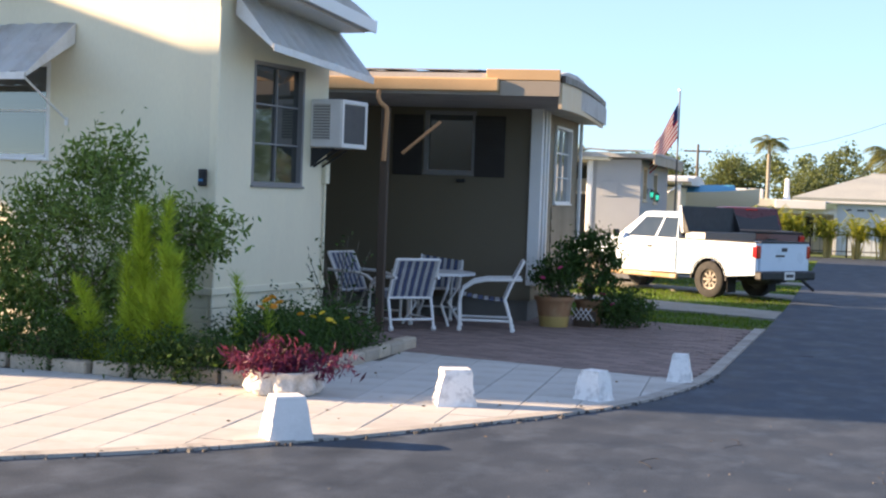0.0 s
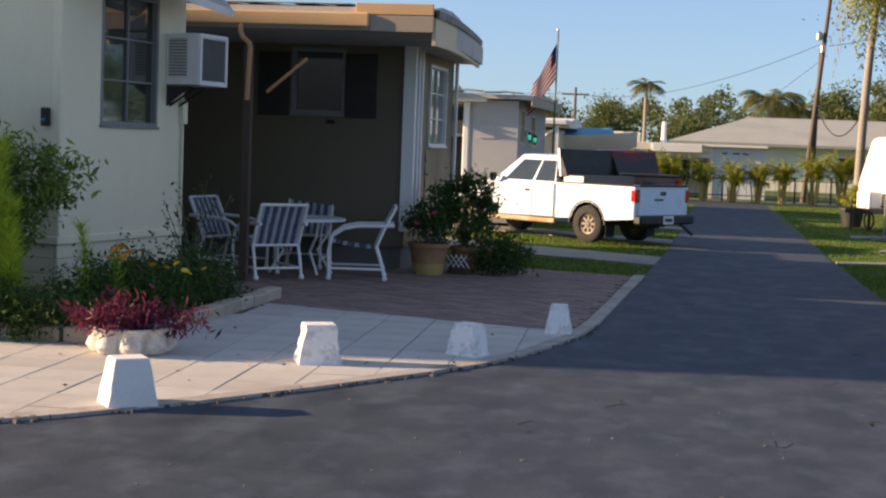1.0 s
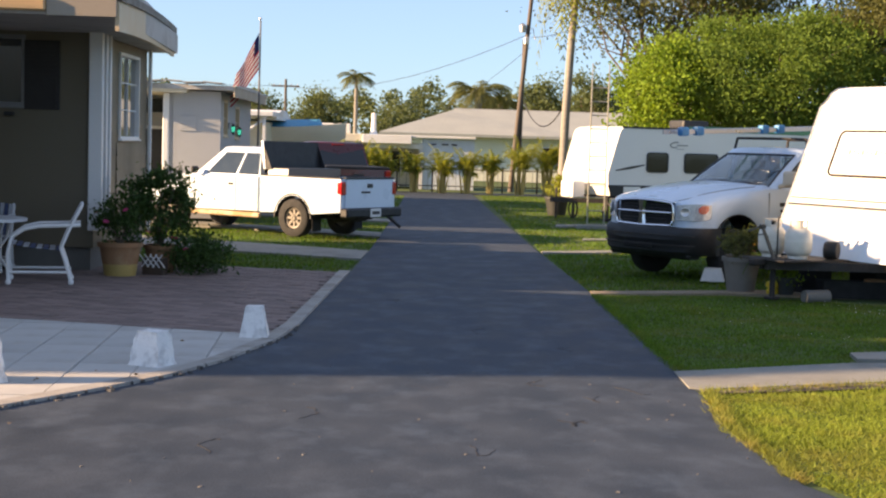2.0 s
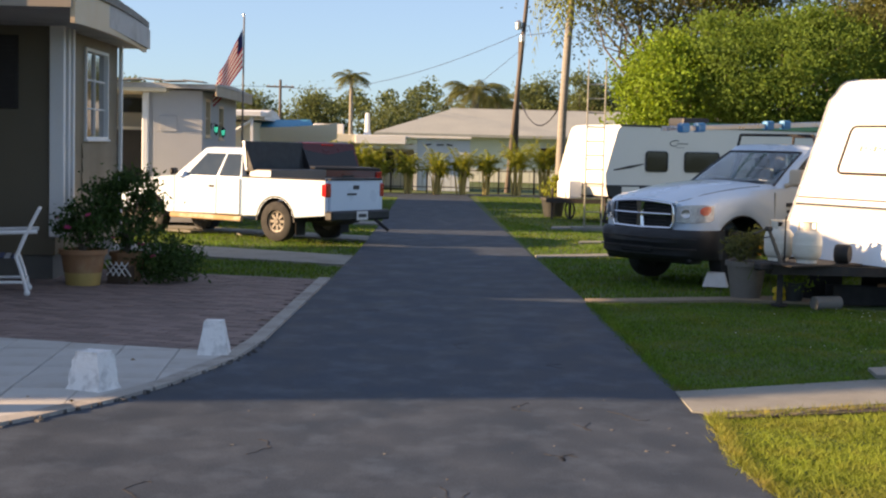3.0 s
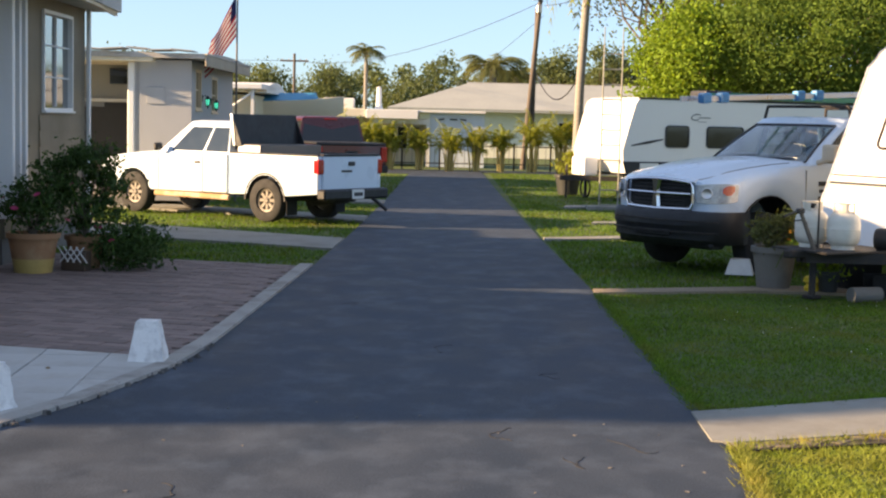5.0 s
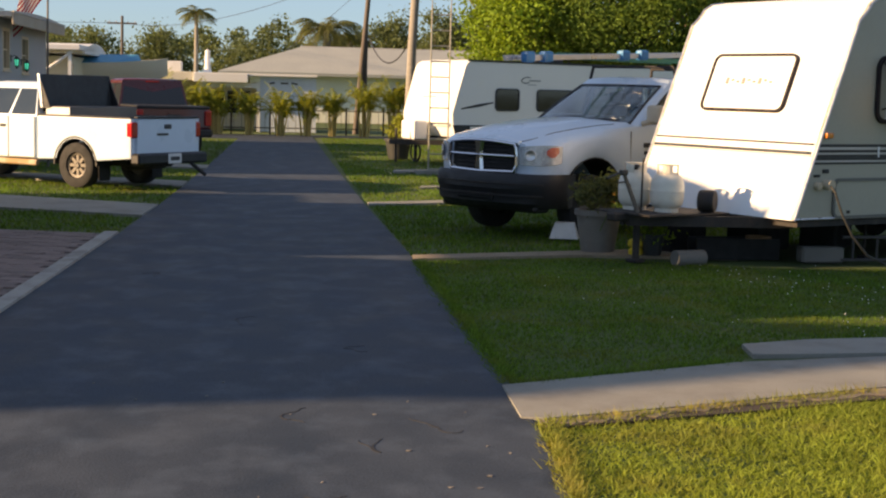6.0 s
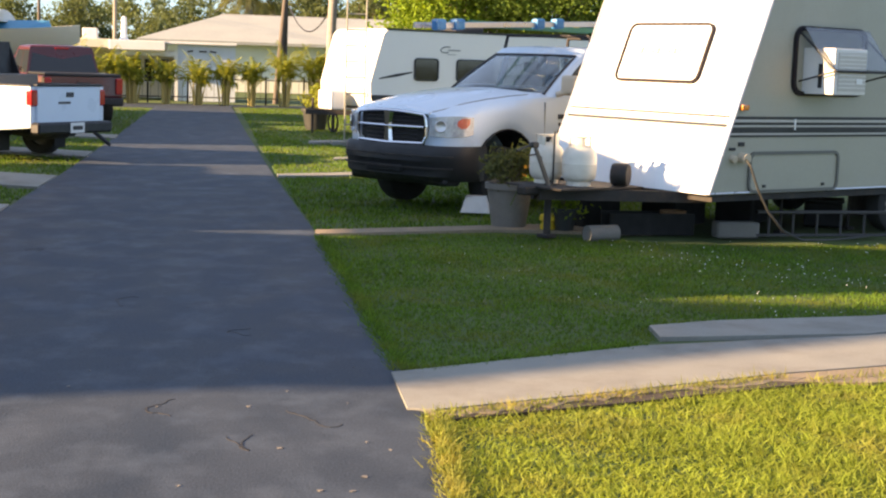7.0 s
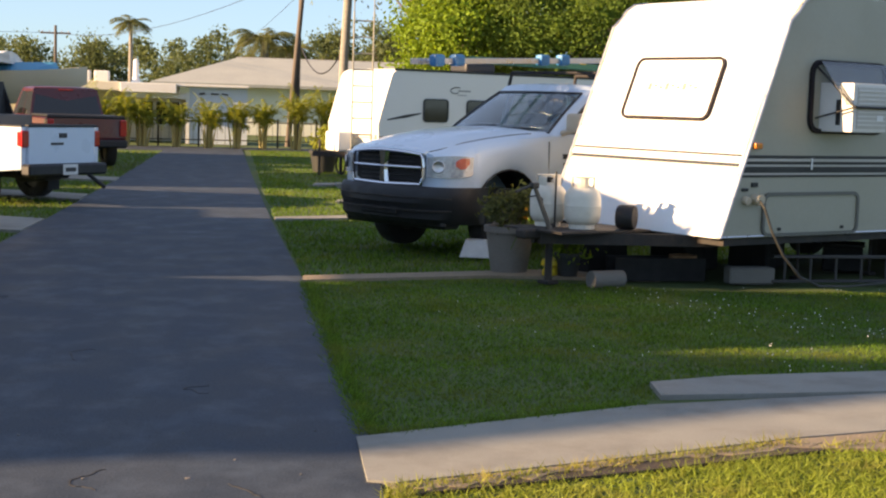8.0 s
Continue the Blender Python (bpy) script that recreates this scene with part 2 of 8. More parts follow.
M_RUST = mat("rusty_sill", (0.42, 0.27, 0.14), 0.8, var=0.2, scale=6, fine=50, bump=0.3, dirt=(0.6, 0.55, 0.45), dirt_amt=0.6, dirt_scale=4)
M_TAIL = mat("red_tail_lamp", (0.45, 0.012, 0.012), 0.15, var=0.08, bump=0.0, coat=0.5)
M_AMBER = mat("amber_lens", (0.75, 0.22, 0.02), 0.2, var=0.08, bump=0.0, coat=0.5)
M_PLATE = mat("white_plate", (0.70, 0.70, 0.68), 0.4, var=0.05, bump=0.0)
M_BAR = mat("dark_lettering", (0.03, 0.03, 0.035), 0.5, var=0.1, bump=0.0)
M_BAR_PALE = mat("pale_lettering", (0.22, 0.21, 0.20), 0.5, var=0.1, bump=0.0)
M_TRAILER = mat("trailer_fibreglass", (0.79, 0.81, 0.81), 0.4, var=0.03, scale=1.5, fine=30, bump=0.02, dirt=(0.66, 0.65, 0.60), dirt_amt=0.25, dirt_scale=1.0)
# beige side skin, with the side's dimmer grazing light put into its colour
M_TRAILER_SIDE_SHADED = mat("shaded_trailer_side", (0.365, 0.355, 0.285), 0.45, var=0.04, scale=1.2, fine=25, bump=0.03, dirt=(0.28, 0.265, 0.20), dirt_amt=0.3, dirt_scale=1.0)
M_CAMPER_SIDE = mat("camper_side_skin", (0.80, 0.77, 0.70), 0.45, var=0.03, scale=1.2, fine=25, bump=0.03)
M_STRIPE = mat("dark_trim_stripe", (0.025, 0.026, 0.024), 0.6, var=0.1, bump=0.05)
M_STRIPE_PALE = mat("pale_trim_stripe", (0.52, 0.50, 0.46), 0.5, var=0.1, bump=0.05)
M_TANK = mat("white_gas_bottle", (0.72, 0.68, 0.58), 0.45, var=0.05, scale=6, fine=40, bump=0.08, dirt=(0.5, 0.43, 0.32), dirt_amt=0.4, dirt_scale=5)
M_STEEL_BLACK = mat("black_steel_frame", (0.020, 0.018, 0.017), 0.7, var=0.25, scale=6, fine=60, bump=0.3, dirt=(0.07, 0.045, 0.03), dirt_amt=0.5, dirt_scale=5)
M_GLASS_DARK = mat("dark_glass", (0.012, 0.014, 0.016), 0.05, var=0.1, bump=0.0, spec=0.8, rvar=0.02)
M_GLASS_CAR = mat("car_glass", (0.022, 0.030, 0.034), 0.05, var=0.1, bump=0.0, spec=0.9, rvar=0.02)
M_GLASS_WIN = mat("house_window_glass", (0.03, 0.034, 0.03), 0.03, var=0.1, bump=0.0, spec=1.0, rvar=0.01, coat=1.0)
M_BLIND = mat("window_blind", (0.42, 0.42, 0.42), 0.7, var=0.06, bump=0.05)
# grey window bars; on the porch window, white with shade put into it
M_FRAME_GREY = mat("grey_shaded_frame", (0.20, 0.20, 0.20), 0.5, var=0.1, bump=0.05)
# fascia beige with its shade put in as a grey-brown
M_FASCIA_SHADED = mat("shaded_fascia_brown", (0.33, 0.28, 0.22), 0.55, var=0.06, scale=2.0, fine=40, bump=0.05)
M_SIGNAL = mat("orange_red_lens", (0.55, 0.07, 0.02), 0.2, var=0.08, bump=0.0, coat=0.5)
M_RIM_DARK = mat("dull_steel_rim", (0.17, 0.155, 0.135), 0.5, metal=0.3, var=0.2, bump=0.1)
# brighter grass copy: dry straw tone, with sunlight put into its colour
M_GRASS_SUN = mat("dry_grass_sun_in_colour", (0.205, 0.265, 0.042), 0.75, var=0.3, scale=1.0, fine=9, bump=0.0, island=0.45, dirt=(0.27, 0.25, 0.07), dirt_amt=0.6, dirt_scale=1.3, spec=0.25, leafy=0.4)
M_SHUTTER = mat("dark_shutter", (0.025, 0.021, 0.019), 0.6, var=0.12, bump=0.1)
M_AC = mat("white_air_conditioner_case", (0.72, 0.71, 0.68), 0.45, var=0.04, scale=5, fine=50, bump=0.05, dirt=(0.5, 0.46, 0.4), dirt_amt=0.3)
M_FIN = mat("grey_condenser_fins", (0.06, 0.065, 0.07), 0.6, metal=0.0, var=0.1, bump=0.1)
M_STRAP = mat("blue_strap_cushion", (0.07, 0.09, 0.17), 0.8, var=0.12, scale=10, fine=90, bump=0.2)
M_STRAP2 = mat("grey_strap_cushion", (0.42, 0.43, 0.44), 0.8, var=0.1, scale=10, fine=90, bump=0.2)
M_TERRA = mat("terracotta_pot", (0.30, 0.155, 0.075), 0.8, var=0.12, scale=5, fine=50, bump=0.2, dirt=(0.48, 0.38, 0.22), dirt_amt=0.5)
M_GLAZE = mat("ochre_glaze", (0.42, 0.30, 0.10), 0.35, var=0.12, scale=5, fine=40, bump=0.1)
M_POT_GREY = mat("grey_plastic_pot", (0.17, 0.155, 0.135), 0.65, var=0.16, scale=5, fine=50, bump=0.2, dirt=(0.10, 0.09, 0.08), dirt_amt=0.5, dirt_scale=3)
M_POT_BLACK = mat("black_plastic_pot", (0.025, 0.028, 0.027), 0.6, var=0.15, bump=0.15)
M_STONE = mat("carved_stone_bowl", (0.60, 0.57, 0.52), 0.5, var=0.2, scale=14, fine=60, bump=0.8, dirt=(0.2, 0.17, 0.13), dirt_amt=0.6, dirt_scale=6)
M_EDGE = mat("edging_stone", (0.42, 0.36, 0.28), 0.9, var=0.2, scale=5, fine=60, bump=0.5, rand=0.15, dirt=(0.2, 0.16, 0.12), dirt_amt=0.5, dirt_scale=3)
M_BLOCK = mat("concrete_block", (0.16, 0.155, 0.14), 0.9, var=0.15, scale=6, fine=70, bump=0.5)
M_WOOD = mat("weathered_timber", (0.16, 0.13, 0.10), 0.85, var=0.25, scale=5, fine=50, bump=0.4, stretch=(1, 1, 0.15))
M_POLE = mat("timber_pole", (0.115, 0.095, 0.08), 0.85, var=0.25, scale=4, fine=40, bump=0.4, stretch=(1, 1, 0.1))
M_LEAF = mat("leaf_green", (0.074, 0.142, 0.024), 0.75, var=0.25, scale=3, fine=30, bump=0.0, island=0.45, spec=0.25, leafy=0.4)
M_LEAF_DARK = mat("leaf_dark_green", (0.043, 0.088, 0.022), 0.62, var=0.25, scale=3, fine=30, bump=0.0, island=0.4, spec=0.25, leafy=0.3)
M_LEAF_LIGHT = mat("leaf_yellow_green", (0.176, 0.270, 0.030), 0.75, var=0.25, scale=3, fine=30, bump=0.0, island=0.4, spec=0.25, leafy=0.4)
M_LEAF_OLIVE = mat("leaf_olive", (0.115, 0.128, 0.047), 0.75, var=0.3, scale=2, fine=20, bump=0.0, island=0.45, spec=0.25, leafy=0.4)
# yellow-green raised to hold the sunlight that doesn't reach the plumes
M_FEATHER = mat("feathery_foliage_sun", (0.29, 0.41, 0.05), 0.75, var=0.2, scale=4, fine=30, bump=0.0, island=0.35, spec=0.25, leafy=0.4)
M_PALM = mat("palm_frond", (0.235, 0.265, 0.045), 0.75, var=0.25, scale=3, fine=20, bump=0.0, island=0.4, spec=0.25, leafy=0.4)
M_CANE = mat("palm_cane", (0.42, 0.33, 0.11), 0.6, var=0.2, scale=8, fine=40, bump=0.2, island=0.2)
M_BURGUNDY = mat("burgundy_leaf", (0.105, 0.022, 0.062), 0.42, var=0.3, scale=6, fine=40, bump=0.0, island=0.5, spec=0.25, leafy=0.3)
M_FLOWER_O = mat("orange_petal", (0.85, 0.38, 0.02), 0.6, var=0.12, bump=0.0, island=0.2)
M_FLOWER_Y = mat("yellow_petal", (0.80, 0.60, 0.03), 0.6, var=0.12, bump=0.0, island=0.2)
M_FLOWER_P = mat("pink_petal", (0.62, 0.07, 0.20), 0.6, var=0.12, bump=0.0, island=0.2)
M_FLOWER_W = mat("white_clover", (0.70, 0.70, 0.66), 0.7, var=0.1, bump=0.0)
M_BARK = mat("bark", (0.16, 0.13, 0.10), 0.9, var=0.3, scale=6, fine=40, bump=0.8)
M_BARK_PALE = mat("pale_palm_bark", (0.27, 0.25, 0.22), 0.9, var=0.25, scale=5, fine=40, bump=0.6, stretch=(1, 1, 3))
M_BLUE = mat("blue_plastic", (0.03, 0.20, 0.42), 0.4, var=0.08, bump=0.05)
M_GREEN_FG = mat("green_fibreglass", (0.05, 0.22, 0.13), 0.5, var=0.1, bump=0.05)
M_YELLOW = mat("yellow_plastic", (0.75, 0.52, 0.03), 0.5, var=0.1, bump=0.05)
M_LAMP_GREEN = mat("green_lamp_glass", (0.02, 0.42, 0.30), 0.1, var=0.1, bump=0.0, emit=(0.02, 0.6, 0.4), emit_s=0.5)
M_FLAG_RED = mat("flag_red", (0.45, 0.03, 0.045), 0.75, var=0.08, scale=5, fine=90, bump=0.1)
M_FLAG_WHITE = mat("flag_white", (0.70, 0.68, 0.66), 0.75, var=0.06, scale=5, fine=90, bump=0.1)
M_FLAG_BLUE = mat("flag_blue", (0.02, 0.03, 0.12), 0.75, var=0.08, scale=5, fine=90, bump=0.1)
M_HOSE = mat("grey_hose", (0.040, 0.040, 0.036), 0.6, var=0.1, bump=0.1)
M_HALL_WALL = mat("pale_yellow_green_wall", (0.74, 0.74, 0.60), 0.7, var=0.05, scale=1, fine=20, bump=0.1)
M_CARPORT = mat("cream_painted_beam", (0.72, 0.66, 0.52), 0.6, var=0.05, scale=1, fine=20, bump=0.1)
M_TARP = mat("blue_tarpaulin", (0.05, 0.28, 0.45), 0.5, var=0.1, scale=3, fine=30, bump=0.2)
M_SCREEN = mat("dark_porch_screen", (0.05, 0.05, 0.05), 0.7, var=0.1, bump=0.1)
M_WINFRAME = mat("dark_window_rubber", (0.018, 0.014, 0.017), 0.7, var=0.15, bump=0.05, spec=0.25)
M_PANE = mat("clear_tinted_pane", (0.55, 0.6, 0.62), 0.03, var=0.02, bump=0.0, trans=0.9, rvar=0.01)
M_LEAF_BRIGHT = mat("leaf_bright_green", (0.125, 0.200, 0.036), 0.75, var=0.25, scale=1, fine=12, bump=0.0, island=0.3, spec=0.25, leafy=0.4)
# greyer than the near leaves: distance haze is put into this colour
M_LEAF_FAR = mat("distant_leaf_haze", (0.115, 0.150, 0.072), 0.75, var=0.25, scale=1, fine=10, bump=0.0, island=0.4, spec=0.25, leafy=0.4)
M_LEAF_DEAD = mat("dead_leaf", (0.20, 0.13, 0.06), 0.8, var=0.25, bump=0.0, island=0.4)
M_GRASS_DRY = mat("edge_grass", (0.203, 0.230, 0.047), 0.75, var=0.3, scale=1.0, fine=9, bump=0.0, island=0.5, dirt=(0.34, 0.28, 0.10), dirt_amt=0.8, dirt_scale=2.0, spec=0.25, leafy=0.4)
M_MAST = mat("pale_weathered_metal", (0.30, 0.29, 0.24), 0.5, metal=0.3, var=0.1, bump=0.1)
M_WALL_BLUE = mat("pale_blue_grey_wall", (0.62, 0.69, 0.76), 0.7, var=0.05, bump=0.1)
M_OLD_ALU = mat("dull_old_aluminium", (0.13, 0.12, 0.11), 0.6, metal=0.3, var=0.15, bump=0.1)
M_HATCH = mat("dull_hatch_frame", (0.13, 0.13, 0.12), 0.45, var=0.15, bump=0.05, metal=0.3)
M_STRIPE_FRONT = mat("front_trim_stripe", (0.040, 0.050, 0.062), 0.7, var=0.2, bump=0.05, spec=0.25)
# ladder aluminium with the trailer's underside shade put into its colour
M_LADDER_SHADED = mat("shaded_ladder_grey", (0.04, 0.04, 0.041), 0.6, var=0.15, bump=0.1)
# glossy leaf green, lifted by veiling glare put into the colour
M_LEAF_SHRUB = mat("glossy_shrub_leaf_glare", (0.12, 0.195, 0.048), 0.5, var=0.25, scale=3, fine=30, bump=0.0, island=0.45, spec=0.35, leafy=0.35)

# ---- ground, lane, kerb, paving ----
bm = bmesh.new()
slab(bm, [(-900, -900), (900, -900), (900, 900), (-900, 900)], -0.5, -0.02)
tagged(part("ground", bm, M_TURF), "short green lawn and soil reaching the horizon", "ground", kind="structure")
KERB_OUT = [(-1.19, 16.14), (-1.36, 11.8), (-1.45, 9.5), (-1.57, 8.3), (-1.90, 6.9), (-2.22, 6.05), (-2.60, 5.36), (-3.31, 4.25), (-3.97, 3.30), (-4.64, 2.50), (-5.26, 1.90), (-5.95, 1.33), (-7.2, 0.55), (-9, -0.2), (-14, -1.6)]
KERB_IN = [(-1.36, 16.12), (-1.51, 11.8), (-1.60, 9.52), (-1.72, 8.34), (-2.04, 6.96), (-2.36, 6.12), (-2.74, 5.45), (-3.44, 4.35), (-4.10, 3.40), (-4.76, 2.62), (-5.37, 2.03), (-6.05, 1.47), (-7.28, 0.71), (-9.05, -0.03), (-14, -1.42)]
lane = [(-14, -14), (16, -14), (16, -3.0), (9, -2.2), (4.2, 0.0), (2.55, 1.6), (2.14, 2.7), (2.07, 4.5), (2.14, 5.6), (2.2, 7), (2.22, 14), (2.14, 21), (2.1, 35), (2.1, 52.5), (9, 53.2), (9, 52.4 + 3.4),
        (-10, 52.6), (-10, 50.0), (-0.6, 49.9), (-0.85, 30), (-1.03, 21.3)] + KERB_OUT
bm = bmesh.new()
slab(bm, lane, -0.2, 0.0)
road = tagged(part("road", bm, M_ASPHALT), "worn dark grey asphalt lane with cracks and grit", "road", kind="structure")
bm = bmesh.new()
slab(bm, KERB_OUT + KERB_IN[::-1], -0.2, 0.028)
tagged(part("kerb", bm, M_KERB), "worn concrete edging strip along the asphalt", "kerb", kind="structure")
# grit, pale scuffs and short tar cracks in the asphalt
bm = bmesh.new()
R = random.Random(3)
for k in range(150):
    x, y = R.uniform(-3.5, 2.0), R.uniform(-3, 7.5)
    if x < -1.2 and y > 5 + x or (x > 1.9 and y < 3):
        continue
    r = R.choice((0.005, 0.007, 0.009, 0.014))
    n = R.randint(5, 7)
    loft(bm, [[(x + r * R.uniform(0.5, 1.4) * math.cos(6.28 * i / n), y + r * R.uniform(0.5, 1.2) * math.sin(6.28 * i / n), z) for i in range(n)] for z in (-0.002, 0.005)])
part("grit", bm, M_PATCH, road)["kind"] = "stuff"
bm = bmesh.new()
for cx, cy, n_arm in ((0.95, 4.35, 3), (1.25, 5.35, 2), (0.2, 3.3, 2), (1.6, 5.9, 2), (-0.9, 4.6, 2), (0.4, 9.6, 2), (-0.4, 12.4, 2), (1.2, 8.3, 2), (-1.6, 3.4, 2), (0.75, 6.2, 2)):
    for arm in range(n_arm):
        x, y, a = cx, cy, R.uniform(0, 6.28)
        pts = []
        for i in range(8):
            pts.append((x, y))
            a += R.choice((-1, 1)) * R.uniform(0.2, 0.7)
            x, y = x + 0.026 * math.cos(a), y + 0.05 * math.sin(a)
        for i, ((x0, y0), (x1, y1)) in enumerate(zip(pts, pts[1:])):
            w = 0.005 * (1 - i / 10) * R.uniform(0.4, 1.0) + 0.002
            d = Vector((y0 - y1, x1 - x0)).normalized() * w
            slab(bm, [(x0 - d.x, y0 - d.y), (x1 - d.x, y1 - d.y), (x1 + d.x, y1 + d.y), (x0 + d.x, y0 + d.y)], -0.002, 0.0025)
part("crack", bm, M_TAR, road)["kind"] = "stuff"

# broken edge where the strip meets the asphalt
bm = bmesh.new()
for (x0, y0), (x1, y1) in list(zip(KERB_OUT[2:12], KERB_OUT[3:13])):
    for k in range(int(math.hypot(x1 - x0, y1 - y0) * 22)):
        f = R.random()
        x, y, r = x0 + (x1 - x0) * f + R.gauss(0, 0.035), y0 + (y1 - y0) * f + R.gauss(0, 0.035), R.choice((0.006, 0.01, 0.014, 0.02, 0.032))
        n = R.randint(5, 7)
        z = R.uniform(0.004, 0.031)
        loft(bm, [[(x + r * k_ * R.uniform(0.6, 1.3) * math.cos(6.28 * i / n), y + r * k_ * R.uniform(0.5, 1.1) * math.sin(6.28 * i / n), zz) for i in range(n)] for zz, k_ in ((-0.01, 1.2), (z, 0.8))])
part("broken_edge", bm, M_KERB_DARK, road, "dark broken crumbs of asphalt and mortar")["kind"] = "stuff"


def clip(poly, lines):
    """Cuts a ground polygon by half planes (a, b): what lies to the right of a to b stays."""
    for (ax, ay), (bx, by) in lines:
        out = []
        for i, p in enumerate(poly):
            q = poly[(i + 1) % len(poly)]
            dp = (bx - ax) * (p[1] - ay) - (by - ay) * (p[0] - ax)
            dq = (bx - ax) * (q[1] - ay) - (by - ay) * (q[0] - ax)
            if dp <= 0:
                out.append(p)
            if dp * dq < 0:
                f = dp / (dp - dq)
                out.append((p[0] + f * (q[0] - p[0]), p[1] + f * (q[1] - p[1])))
        poly = out
        if len(poly) < 3:
            return []
    return poly


PAVE_A, PAVE_B = (-9.0, 10.62), (-1.70, 8.62)      # where the pale slabs meet the brick patio
slab_base = bmesh.new()
slab(slab_base, [(-1.69, 8.61)] + KERB_IN[3:] + [(-14, 6.4), (-9.0, 10.62)], -0.15, 0.004)
slabs = tagged(part("pavement", slab_base, M_BED_BASE), "forecourt of large pale paving slabs with dark joints", "pavement", kind="structure")
pave_base = bmesh.new()
slab(pave_base, [(-1.69, 8.63), (-9.0, 10.64), (-9.2, 15.6), (-5.0, 16.95), (-1.37, 16.05), (-1.51, 11.8), (-1.60, 9.52)], -0.15, 0.006)
patio = tagged(part("patio", pave_base, M_BED_BASE), "patio of brown-red brick pavers", "patio", kind="structure")

# ---- lots on the far side of the patio and across the lane: drives, walks ----
def drive(name, outline, label, z=0.012, m=M_CONCRETE):
    bm = bmesh.new()
    slab(bm, outline, -0.15, z)
    return tagged(part(name, bm, m), label, "driveway", kind="structure")


drive("driveway", [(-1.12, 18.5), (-1.05, 20.4), (-9, 24.6), (-9, 22.0)], "pale concrete drive beside the patio lawn", 0.02)
drive("driveway", [(-0.95, 24.4), (-0.95, 25.9), (-9, 30.0), (-9, 28.4)], "pale concrete drive under the white pickup", 0.02)
drive("driveway", [(-0.8, 30.3), (-0.8, 31.6), (-9, 35.6), (-9, 34.0)], "pale concrete drive under the red pickup", 0.02)
drive("driveway", [(2.21, 13.75), (2.23, 14.12), (4.9, 15.0), (5.6, 14.7), (6.0, 14.2), (4.2, 14.35)], "narrow sandy concrete strip beside the lawn", 0.012, M_SAND)
drive("driveway", [(2.2, 21.1), (2.2, 21.6), (9, 25.2), (9, 24.5)], "narrow concrete strip across the lawn", 0.012)
drive("driveway", [(3.4, 25.3), (3.5, 25.9), (9, 28.6), (9, 27.8)], "narrow concrete strip across the lawn", 0.012)
drive("driveway", [(3.3, 30.2), (3.4, 31.0), (11, 34.8), (11, 33.6)], "concrete pad in front of the camper", 0.03)
drive("walkway", [(2.13, 7.0), (3.92, 7.80), (5.69, 8.18), (9.5, 9.6), (9.5, 8.4), (5.3, 7.16), (4.53, 6.94), (3.4, 6.5), (2.24, 6.08), (2.10, 6.12)], "weathered concrete walk across the lawn", 0.012)
NEAR_EDGE = [(2.20, 6.03), (3.4, 6.47), (4.53, 6.91), (5.3, 7.13), (7.4, 7.76), (9.5, 8.37)]
R = random.Random(52)
soil = []
for (x0, y0), (x1, y1) in zip(NEAR_EDGE, NEAR_EDGE[1:]):
    for k in range(14):
        f = k / 14
        x = x0 + (x1 - x0) * f
        soil.append((x, y0 + (y1 - y0) * f - R.uniform(0.05, 0.16) - 0.17 * max(0.0, min(1.0, (x - 4.4) / 1.4))))
bm = bmesh.new()
slab(bm, [(x, y + 0.02) for x, y in NEAR_EDGE] + [(9.5, soil[-1][1])] + soil[::-1], -0.1, 0.006)
tagged(part("bare_soil", bm, M_SAND), "strip of bare sandy soil along the walk", "soil", kind="structure")
drive("walkway", [(4.12, 8.08), (4.18, 8.52), (4.78, 8.74), (6.08, 8.95), (9.5, 10.2), (9.5, 9.64), (5.7, 8.22)], "lifted concrete slab with a crack beside the walk", 0.014)
drive("bare_soil", [(4.2, 6.76), (5.2, 7.1), (9.5, 8.36), (9.5, 8.0), (6.2, 7.0), (5.0, 6.7)], "bare sandy soil along the walk", 0.004, M_SAND)
drive("bare_soil", [(2.24, 6.075), (3.4, 6.495), (4.53, 6.935), (4.6, 6.70), (3.44, 6.28), (2.26, 5.9)], "dark crumbly soil between walk and lawn", 0.002, M_SOIL)
drive("garden_bed", [(-12, 8.9), (-12, 6.05), (-7.05, 5.72), (-5.62, 5.75), (-5.5, 7.3), (-5.42, 10.2), (-6.8, 10.9), (-7.6, 8.6)], "dark garden soil along the cream house", 0.05, M_SOIL)

